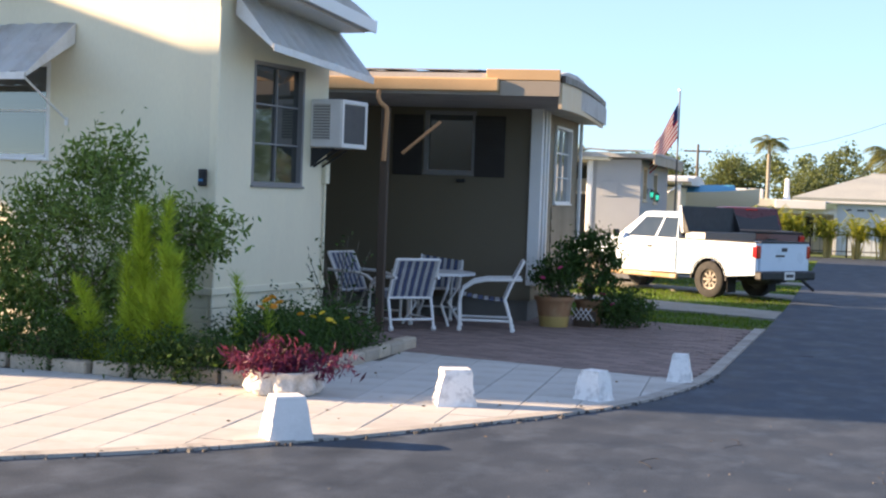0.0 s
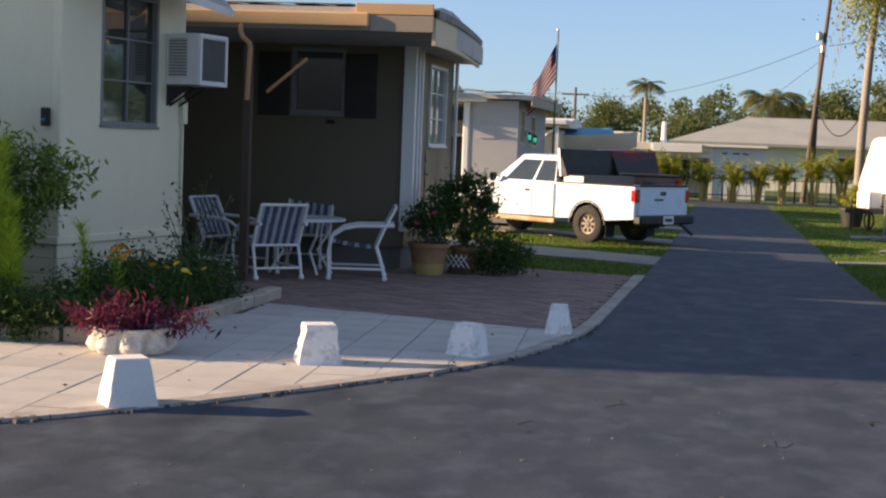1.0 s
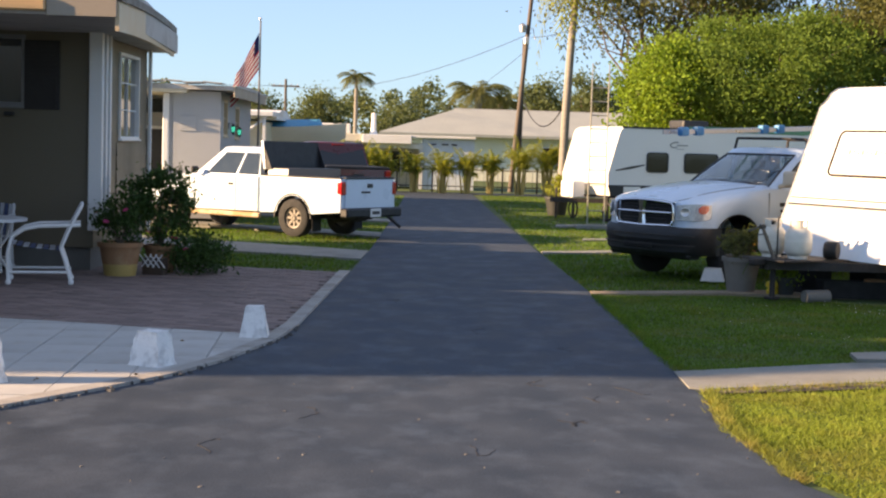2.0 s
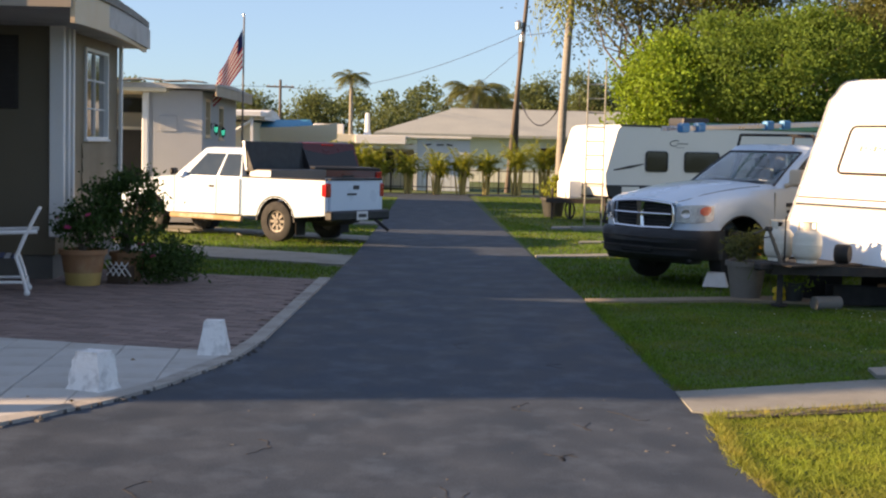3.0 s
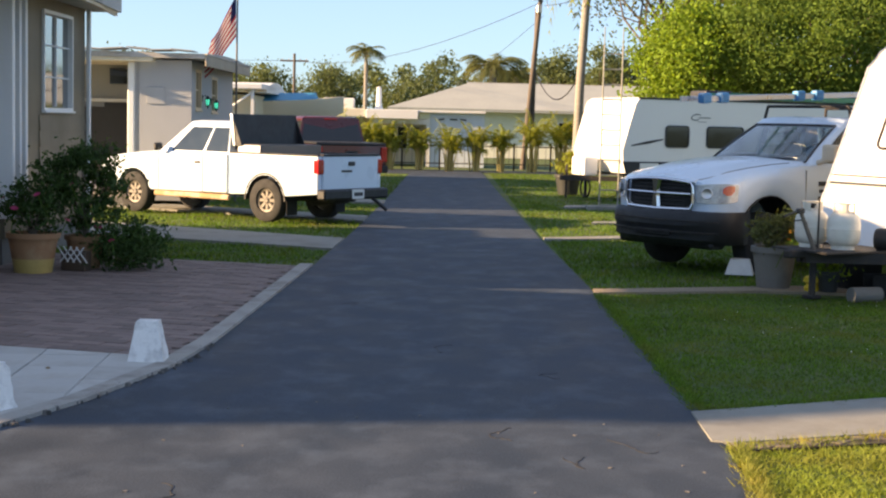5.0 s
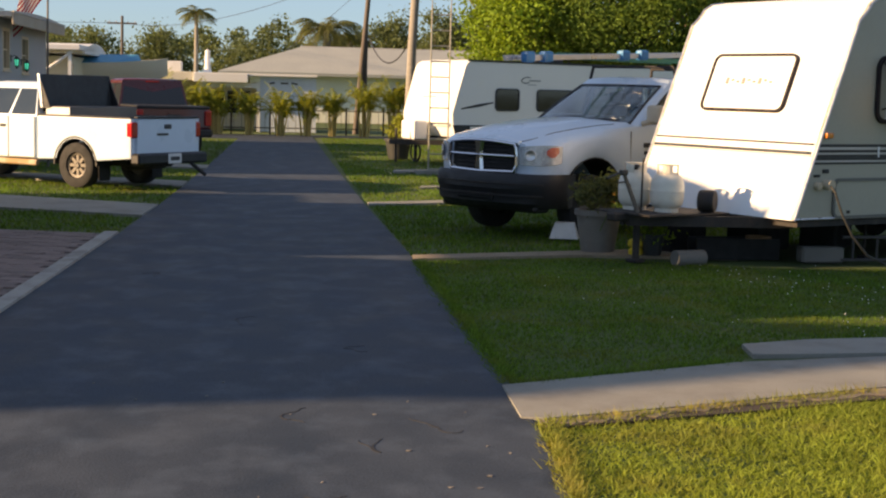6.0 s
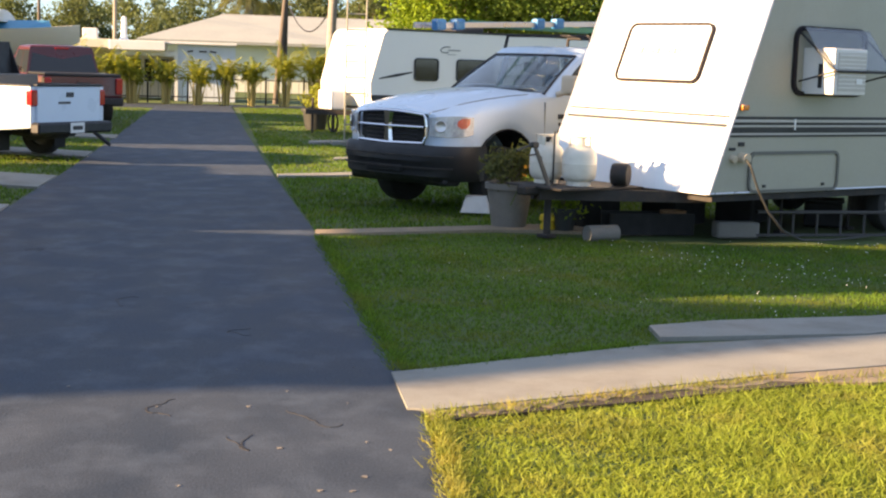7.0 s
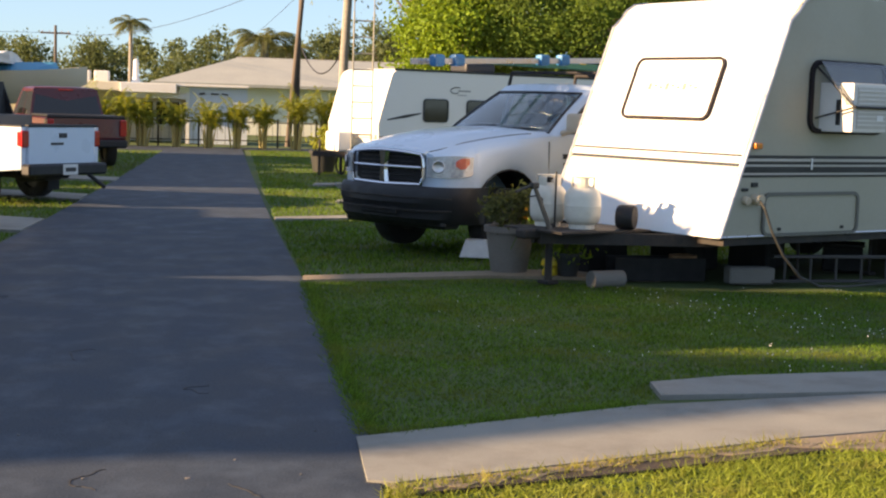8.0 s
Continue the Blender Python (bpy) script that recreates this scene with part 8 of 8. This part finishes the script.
pts = pts[pts[:, 2] > 0]
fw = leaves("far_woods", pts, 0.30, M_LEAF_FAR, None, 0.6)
tagged(fw, "distant line of mixed green trees along the horizon", "woods", kind="stuff")
for k, (x, y, h, s) in enumerate(((-13, 106, 5.4, 1.0), (-7.5, 104, 5.2, 0.9), (-1.5, 108, 4.6, 1.0), (-22, 100, 5.6, 1.2), (9.5, 104, 7.0, 0.9), (13, 100, 7.5, 1.1), (-33, 95, 6.0, 1.2), (20, 95, 7, 1.2))):
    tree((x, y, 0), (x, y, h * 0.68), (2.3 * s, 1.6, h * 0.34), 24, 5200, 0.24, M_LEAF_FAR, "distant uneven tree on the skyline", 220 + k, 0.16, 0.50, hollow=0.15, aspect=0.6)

# ---- grass ----
def blades(name, regions, height, width, material, label, seed, lie=0.65):
    """Lawn blades over ground polygons: (outline, blades per square metre)."""
    r = np.random.RandomState(seed)
    P = []
    for outline, dens in regions:
        o = np.array(outline)
        lo, hi = o.min(0), o.max(0)
        n = int(dens * (hi[0] - lo[0]) * (hi[1] - lo[1]))
        q = r.uniform(lo, hi, size=(n, 2))
        inside = np.zeros(n, bool)
        j = len(o) - 1
        for i in range(len(o)):
            c = ((o[i][1] > q[:, 1]) != (o[j][1] > q[:, 1])) & (q[:, 0] < (o[j][0] - o[i][0]) * (q[:, 1] - o[i][1]) / (o[j][1] - o[i][1] + 1e-12) + o[i][0])
            inside ^= c
            j = i
        P.append(q[inside])
    q = np.concatenate(P)
    n = len(q)
    patch = 0.75 + 0.25 * np.sin(q[:, 0] * 3.1 + 1.3 * np.sin(q[:, 1] * 2.3)) * np.sin(q[:, 1] * 2.7 + q[:, 0])
    b = np.concatenate([q, np.full((n, 1), -0.02)], 1)
    d = np.concatenate([r.normal(size=(n, 2)) * lie, np.ones((n, 1))], 1)
    h = height * r.uniform(0.5, 1.25, n) * patch
    ob = needles(name, b, d, h, np.full(n, width), material)
    return tagged(ob, label, "grass", kind="stuff")


NEAR_LAWN = [(4.3, 0.1), (2.68, 1.7), (2.24, 2.8), (2.15, 4.5), (2.22, 5.6), (2.27, 5.95), (3.42, 6.33), (4.5, 6.72), (5.3, 6.72), (6.5, 7.0), (7.5, 6.0), (7.5, 0.1)]
MID_LAWN = [(2.24, 7.08), (3.9, 7.86), (4.1, 8.1), (4.16, 8.56), (4.8, 8.80), (6.1, 9.0), (9.5, 10.3), (9.5, 13.6), (6.0, 13.4), (4.2, 14.25), (2.24, 13.7)]
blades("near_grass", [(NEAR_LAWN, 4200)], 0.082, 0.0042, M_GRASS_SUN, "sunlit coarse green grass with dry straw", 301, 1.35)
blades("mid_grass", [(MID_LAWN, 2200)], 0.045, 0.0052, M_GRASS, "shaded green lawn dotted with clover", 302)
blades("far_grass", [([(2.24, 14.2), (5.4, 15.0), (9, 17), (9, 24), (2.2, 21.0)], 420), ([(2.2, 21.7), (9, 25.3), (11, 33.4), (3.3, 30.1), (2.26, 35), (2.22, 30)], 260), ([(2.24, 30), (3.2, 30.2), (3.4, 31.1), (9, 34), (7, 52), (2.35, 52)], 150),
                     ([(-1.22, 16.2), (-5.0, 17.1), (-8.8, 21.8), (-1.16, 18.4)], 420), ([(-1.06, 20.5), (-9, 24.7), (-9, 28.3), (-0.98, 24.3)], 260), ([(-0.97, 26), (-4.6, 27.9), (-4.6, 32), (-0.85, 30.2)], 200), ([(-0.83, 31.7), (-4.5, 33.6), (-5, 45), (-0.62, 49)], 130)],
       0.09, 0.009, M_GRASS, "green verge grass along the lane", 303)
q = np.random.RandomState(5)
pts = []
while len(pts) < 230:
    x, y = q.uniform(3.2, 9.5), q.uniform(8.6, 13.2)
    if y > 8.9 + 0.36 * (x - 6) and (q.rand() < 0.04 + 0.5 * (x > 5.2) * (0.5 + 0.5 * math.sin(x * 2.2 + y * 1.7))):
        pts.append((x, y, q.uniform(0.045, 0.075)))
cl = leaves("clover_flowers", np.repeat(np.array(pts), 3, 0), 0.013, M_FLOWER_W, None, 0.9)
tagged(cl, "tiny white clover flowers scattered over the lawn", "clover", kind="stuff")
# ragged tufts where the lawn meets the asphalt and the walk
def tufts(rows, material, label):
    places = []
    for (x0, y0), (x1, y1), n in rows:
        f = q.uniform(size=(n, 1))
        places.append(np.concatenate([(1 - f) * np.array([[x0, y0]]) + f * np.array([[x1, y1]]) + q.normal(size=(n, 2)) * 0.035, np.full((n, 1), -0.01)], 1))
    b = np.concatenate(places)
    ob = needles("edge_tufts", b, np.concatenate([q.normal(size=(len(b), 2)) * 1.1, np.ones((len(b), 1))], 1), q.uniform(0.03, 0.10, len(b)), np.full(len(b), 0.0045), material)
    tagged(ob, label, "grass", kind="stuff")


tufts((((2.16, 2.8), (2.08, 4.5), 1500), ((2.08, 4.5), (2.24, 6.0), 1300), ((2.26, 6.0), (4.5, 6.86), 1200), ((4.6, 6.75), (7.4, 7.4), 600)), M_GRASS_DRY, "ragged straw-coloured grass tufts along the edges")
tufts((((2.2, 7.1), (2.24, 13.6), 3600), ((2.24, 7.08), (3.9, 7.86), 1100)), M_GRASS, "ragged green grass tufts along the lane and the walk")
# fallen leaves and twigs on the paving
fl = np.array([(q.uniform(-6.2, -2.4), q.uniform(3.2, 8.0), 0.035) for _ in range(26)])
tagged(leaves("fallen_leaves", fl, 0.045, M_LEAF_DEAD, None, 0.5, 0.05), "dry brown leaves scattered on the paving", "fallen leaves", kind="stuff")

# ---- poles, wires, flag, far buildings ----
def pole(m, h, r, label, arm=False, wires=0, lean=0.0):
    t = thing("utility_pole", m, label, "utility pole")
    bm = bmesh.new()
    tube(bm, [(lean * f, 0, h * f) for f in (0, 0.3, 0.6, 1.0)], [r, r * 0.92, r * 0.82, r * 0.68], 10)
    part("shaft", bm, M_POLE, t, smooth=True)
    if arm:
        part("crossarm", boxbm((lean * 0.92, 0, h * 0.92), (2.0, 0.10, 0.12), 0.01), M_POLE, t)
        for x in (-0.85, -0.4, 0.4, 0.85):
            bm = bmesh.new()
            lathe(bm, [(0.01, 0.0), (0.035, 0.01), (0.045, 0.06), (0.02, 0.12)], 8)
            o = part("insulator", bm, M_ALU, t)
            o.matrix_local = pose(lean * 0.92 + x, 0, h * 0.92 + 0.06)
    return t


up = pole(pose(3.92, 57, 0), 9.6, 0.12, "leaning brown timber utility pole behind the hedge", lean=0.75)
pole(pose(4.27, 57.1, 0), 6.6, 0.09, "shorter timber pole beside the utility pole", lean=0.05)
bm = bmesh.new()
box(bm, (0.50, -0.1, 6.55), (0.22, 0.16, 0.34), 0.03)
lathe(bm, [(0.02, 6.9), (0.13, 6.92), (0.15, 7.2), (0.05, 7.3)], 10, (0.30, -0.12, 0))
part("transformer", bm, M_ALU, up, "small grey transformer and lamp")
bm = bmesh.new()
tube(bm, [(0.40, 0, 7.0), (0.75, -0.1, 7.1), (0.85, -0.2, 6.6)], 0.02, 6)
part("lamp_arm", bm, M_ALU, up)
pole(pose(-9.8, 100, 0), 6.4, 0.13, "distant timber utility pole with a crossarm", arm=True)
pole(pose(1.0, 88, 0), 3.4, 0.06, "distant thin pale pole beyond the roofs")


def wire(points, r, label):
    bm = bmesh.new()
    for a, b, sag in points:
        A, B = Vector(a), Vector(b)
        tube(bm, [A.lerp(B, i / 14) - Vector((0, 0, sag * 4 * (i / 14) * (1 - i / 14))) for i in range(15)], r, 4)
    return tagged(part("wire", bm, M_BAR, None), label, "wire", "overhead wires")


wire([((-9.8, 100, 5.9), (4.62, 57, 6.9), 1.0)], 0.013, "thin overhead wire strung to the utility pole")
wire([((-60, 101, 7.5), (-9.8, 100, 5.9), 0.6)], 0.013, "thin overhead wire beyond the roofs")
wire([((4.62, 57, 6.7), (9, 49, 8.5), 0.5)], 0.013, "thin overhead wire from the utility pole to the trees")
wire([((4.4, 57, 3.9), (5.6, 50.2, 4.0), 1.1)], 0.03, "slack dark cable loop between pole and palm")
wire([((4.6, 57, 6.3), (-1.2, 95, 2.8), 0.4)], 0.012, "thin overhead wire falling behind the hall")
wire([((-14, 34, 10.0), (24, 46, 9.0), 0.3)], 0.010, "thin overhead wire high across the lane")

# flag on its pole
fp_ = thing("flagpole", pose(-4.14, 30.0, 0), "slim metal flagpole beside the grey house", "flagpole")
bm = bmesh.new()
tube(bm, [(0, 0, 0), (0.0, 0, 2.5), (0.01, 0, 4.88)], [0.028, 0.024, 0.018], 8)
part("pole", bm, M_OLD_ALU, fp_, smooth=True)
bm = bmesh.new()
lathe(bm, [(0.005, 4.88), (0.035, 4.91), (0.035, 4.94), (0.005, 4.97)], 10)
part("finial", bm, M_ALU, fp_)
flag = thing("flag", pose(-4.14, 30.0, 0), "drooping red and white striped flag with a dark blue corner", "flag")


def cloth(u, v):
    """u: 0 at the hoist to 1 at the fly, v: 0 top to 1 foot; the cloth hangs down along the pole."""
    fold = math.sin(u * 9 + v * 2) * 0.06 * u
    return Vector((-0.02 - 0.72 * u * (0.7 + 0.3 * v), -0.30 * u + fold, 4.60 - 0.92 * v - 1.06 * u ** 0.9 + 0.03 * math.sin(u * 7)))


for i in range(13):
    v0, v1 = i / 13, (i + 1) / 13
    u0 = 0.20 if i < 6 else 0.0
    bm = bmesh.new()
    us = [u0 + (1 - u0) * k / 14 for k in range(15)]
    rows = [[bm.verts.new(cloth(u, v)) for u in us] for v in (v0, v1)]
    for k in range(14):
        bm.faces.new((rows[0][k], rows[0][k + 1], rows[1][k + 1], rows[1][k]))
    bmesh.ops.solidify(bm, geom=bm.faces[:], thickness=0.004)
    part("stripe", bm, M_FLAG_WHITE if i % 2 else M_FLAG_RED, flag)
bm = bmesh.new()
rows = [[bm.verts.new(cloth(0.20 * k / 6, 6 / 13 * j / 6)) for k in range(7)] for j in range(7)]
for j in range(6):
    for k in range(6):
        bm.faces.new((rows[j][k], rows[j][k + 1], rows[j + 1][k + 1], rows[j + 1][k]))
bmesh.ops.solidify(bm, geom=bm.faces[:], thickness=0.004)
part("canton", bm, M_FLAG_BLUE, flag)

# slim ladder mast in front of the camper
lm = ladder(pose(4.30, 30.2, -0.05, 0, -91, 90), "tall slim pale metal ladder standing on the verge", 3.75, 0.42, M_MAST, M_MAST, step=0.34)
for s in (-1, 1):
    bm = bmesh.new()
    rod(bm, (3.7, s * 0.21, 0), (4.15, s * 0.21, 0), 0.012)
    part("rail_end", bm, M_MAST, lm)
tagged(part("paving_block", boxbm((4.25, 30.2, 0.03), (0.9, 0.5, 0.10), 0.01), M_CONCRETE), "concrete pad under the ladder", "concrete pad")

# boat under a blue cover, by the cream house
bt = thing("boat", pose(-4.0, 44.2, 0, 0, 0, 20), "tan boat on a trailer under a blue cover", "boat")
bm = bmesh.new()
rings = []
for f in [i / 9 for i in range(10)]:
    x = -2.6 + 4.0 * f
    w = 0.85 * (1 - f ** 3) + 0.02
    zt, zb = 2.38 + 0.25 * f * f, 1.35 + 0.75 * f ** 2.5
    rings.append([(x, -w, zt), (x, -w * 0.75, (zt + zb) / 2), (x, 0, zb), (x, w * 0.75, (zt + zb) / 2), (x, w, zt)])
loft(bm, rings)
part("hull", bm, M_CARPORT, bt, smooth=True)
bm = bmesh.new()
loft(bm, [[(-2.6 + 3.6 * f, -0.88 * (1 - f ** 3), 2.38 + 0.2 * f * f), (-2.6 + 3.6 * f, 0, 2.62 + 0.12 * f), (-2.6 + 3.6 * f, 0.88 * (1 - f ** 3), 2.38 + 0.2 * f * f), (-2.6 + 3.6 * f, 0, 2.36)] for f in (0, 0.3, 0.6, 0.85)])
part("cover", bm, M_TARP, bt, "blue tarpaulin cover")
bm = bmesh.new()
for s in (-1, 1):
    rod(bm, (-2.2, s * 0.5, 0.55), (1.6, s * 0.3, 0.6), 0.05)
    rod(bm, (-1.2, s * 0.5, 0.55), (-1.2, s * 0.45, 1.75), 0.04)
    rod(bm, (0.6, s * 0.3, 0.6), (0.6, s * 0.2, 1.75), 0.04)
part("trailer_frame", bm, M_STEEL_BLACK, bt)
for s in (-1, 1):
    wheel(bt, -1.0, s * 0.95, 0.30, 0.18, 0.17, s)

# long flat-roofed carport building across the end of the lane
cb = thing("carport_building", pose(0, 57.5, 0), "long low cream building with an open carport", "building")
part("roof_beam", boxbm((-5.9, 1.9, 2.18), (6.6, 4.4, 0.34), 0.02), M_CARPORT, cb)
part("roof_panel", boxbm((-1.5, 1.85, 2.15), (2.15, 4.5, 0.38), 0.02), M_WHITE, cb)
part("roof_beam", boxbm((0.95, 2.2, 2.30), (2.85, 4.4, 0.10), 0.01), M_WHITE, cb)
part("wall", boxbm((1.20, 2.4, 1.12), (2.28, 4.2, 2.24)), M_WALL_BLUE, cb)
for k, (x, w) in enumerate(((0.55, 0.22), (1.05, 0.30), (1.45, 0.26))):
    part("emblem_bar", boxbm((x, 0.28, 1.98), (w, 0.03, 0.06), m=Matrix.Rotation(0.15 * (k - 1), 4, "Y")), M_BAR, cb)
part("door_post", boxbm((0.0, 0.30, 1.0), (0.14, 0.14, 2.0)), M_WHITE, cb)
part("door_post", boxbm((-2.35, 0.30, 1.0), (0.12, 0.12, 2.0)), M_WHITE, cb)
part("lintel", boxbm((-1.2, 0.32, 1.86), (2.3, 0.12, 0.20)), M_WHITE, cb)
part("back_wall", boxbm((-4.5, 3.6, 1.0), (9.2, 0.12, 2.0)), M_CARPORT, cb)
for x in (-1.7, -1.15, -0.6):
    f = place(part("window", round_frame(0.42, 0.95, 0.02, 0.05, -0.04, 0.02), M_WHITE, cb), pose(x, 3.50, 1.15))
    part("pane", boxbm((0, 0.0, 0), (0.42, 0.02, 0.95)), M_GLASS_DARK, f)
for x in (-3.9, -5.6, -7.3, -9.0):
    part("carport_post", boxbm((x, 0.1, 1.0), (0.10, 0.10, 2.02)), M_WHITE, cb)
for x in (-4.3, -3.55):
    part("roof_unit", boxbm((x, 3.2, 2.58), (0.6, 0.6, 0.46), 0.04), M_AC, cb)
bm = bmesh.new()
lathe(bm, [(0.02, 2.3), (0.20, 2.32), (0.12, 2.6), (0.10, 3.3), (0.02, 3.35)], 10, (-2.2, 3.4, 0))
part("vent_pipe", bm, M_WHITE, cb)

# the hall with the hipped grey roof
hl = thing("hall", pose(0, 75, 0), "large hall with a hipped grey shingle roof and pale walls", "building")
part("wall", boxbm((15.0, 7.0, 1.25), (33.5, 13.0, 2.5)), M_HALL_WALL, hl)
bm = bmesh.new()
loft(bm, [[(-2.3, -0.4, 2.45), (32.3, -0.4, 2.45), (32.3, 14.4, 2.45), (-2.3, 14.4, 2.45)], [(-2.3, -0.4, 2.60), (32.3, -0.4, 2.60), (32.3, 14.4, 2.60), (-2.3, 14.4, 2.60)], [(2.1, 6.6, 4.14), (28.0, 6.6, 4.14), (28.0, 7.4, 4.14), (2.1, 7.4, 4.14)]])
part("roof", bm, M_ROOF_SHINGLE, hl)
part("ridge_cap", boxbm((15, 7, 4.16), (25.9, 0.5, 0.08)), M_ROOF, hl)
for x in (7.5, 11.0, 14.5):
    f = place(part("window", round_frame(1.2, 0.9, 0.02, 0.06, -0.05, 0.02), M_WHITE, hl), pose(x, 0.48, 1.5))
    part("pane", boxbm((0, 0.0, 0), (1.2, 0.02, 0.9)), M_GLASS_DARK, f)

# dark wire fence behind the palms
fc = thing("fence", pose(0, 54.6, 0, 0, 0, 9), "low dark metal fence behind the palms", "fence")
for i in range(9):
    part("post", boxbm((-4 + i * 1.5, 0, 0.55), (0.06, 0.06, 1.1)), M_STEEL_BLACK, fc)
for z in (0.25, 0.95):
    part("rail", boxbm((2.0, 0, z), (12.0, 0.03, 0.04)), M_STEEL_BLACK, fc)
for i in range(40):
    part("picket", boxbm((-3.9 + i * 0.30, 0, 0.55), (0.012, 0.012, 0.9)), M_STEEL_BLACK, fc)

# ---- loose pieces of paving, last ----
def turned(x, y, a):
    c, s = math.cos(a), math.sin(a)
    return c * x - s * y, s * x + c * y


inner = list(zip(KERB_IN, KERB_IN[1:]))
ANG = math.atan2(PAVE_B[1] - PAVE_A[1], PAVE_B[0] - PAVE_A[0])
ROW = radians(3.0)          # the slabs lie in straight strips, square to the lane
TW, TD, JT = 0.525, 0.525, 0.010
whole = bmesh.new()
box(whole, (0, 0, 0), (TW - JT, TD - JT, 0.03), 0.006)
tile_mesh = bpy.data.meshes.new("paving_slab")
whole.to_mesh(tile_mesh)
whole.free()
tile_mesh.materials.append(M_TILE)
R = random.Random(11)


def in_bed(x, y):
    return x < -5.55 and y > 5.66


for i in range(-12, 5):
    for j in range(-5, 21):
        cx, cy = turned(-3.79 + (i + 0.5) * TW, 0.35 + (j + 0.5) * TD, ROW)
        if in_bed(cx, cy) or cx < -9.5 or cy < -0.9:
            continue
        q = [(cx + turned(sx * (TW - JT) / 2, sy * (TD - JT) / 2, ROW)[0], cy + turned(sx * (TW - JT) / 2, sy * (TD - JT) / 2, ROW)[1]) for sx, sy in ((-1, -1), (1, -1), (1, 1), (-1, 1))]
        cut = clip(q, inner + [(PAVE_A, PAVE_B)])
        if len(cut) < 3:
            continue
        z = R.uniform(0.006, 0.011)
        if len(cut) == 4 and all(abs(a[0] - b[0]) + abs(a[1] - b[1]) < 1e-6 for a, b in zip(cut, q)):
            ob = new("paving_slab", tile_mesh)
            ob.matrix_world = Matrix.Translation((cx, cy, z)) @ Matrix.Rotation(ROW + R.uniform(-0.004, 0.004), 4, "Z") @ Matrix.Rotation(R.uniform(-0.003, 0.003), 4, "X")
            ob.parent = slabs
        else:
            bm = bmesh.new()
            slab(bm, cut, z - 0.01, z + 0.015)
            part("paving_slab", bm, M_TILE, slabs)
# brick pavers in running bond; the nearest ones are loose, the rest joined
PW, PD = 0.30, 0.15
bm = bmesh.new()
box(bm, (0, 0, 0), (PW - 0.012, PD - 0.012, 0.03), 0.004)
paver_mesh = bpy.data.meshes.new("paver")
bm.to_mesh(paver_mesh)
bm.free()
paver_mesh.materials.append(M_PAVER)
rest = bmesh.new()
count = 0
for j in range(0, 60):
    for i in range(-30, 16):
        lx, ly = (i + (0.5 if j % 2 else 0)) * PW, 0.02 + (j + 0.5) * PD
        dx, dy = turned(lx, ly, ANG)
        cx, cy = -4.6 + dx, 9.425 + dy
        if cx < -8.8 or cy > 16.95 - (cx + 5.0) * 0.253 - 0.1 or cx > -1.50 + (cy - 12) * 0.036 or (cx < -5.0 and cy > 15.2):
            continue
        q = [(cx + turned(sx * PW / 2, sy * PD / 2, ANG)[0], cy + turned(sx * PW / 2, sy * PD / 2, ANG)[1]) for sx, sy in ((-1, -1), (1, -1), (1, 1), (-1, 1))]
        cut = clip(q, inner[:4])
        if len(cut) < 3:
            continue
        z = R.uniform(0.004, 0.010)
        if cy < 11.6 and cx > -4.2 and count < 300 and len(cut) == 4:
            count += 1
            ob = new("paver", paver_mesh)
            ob.matrix_world = Matrix.Translation((cx, cy, z)) @ Matrix.Rotation(ANG + R.uniform(-0.01, 0.01), 4, "Z")
            ob.parent = patio
        else:
            q = [(cx + (p[0] - cx) * 0.955, cy + (p[1] - cy) * 0.93) for p in cut]
            slab(rest, q, z - 0.01, z + 0.015)
part("joined_paver", rest, M_PAVER_FAR, patio, "brown-red brick pavers")["kind"] = "stuff"
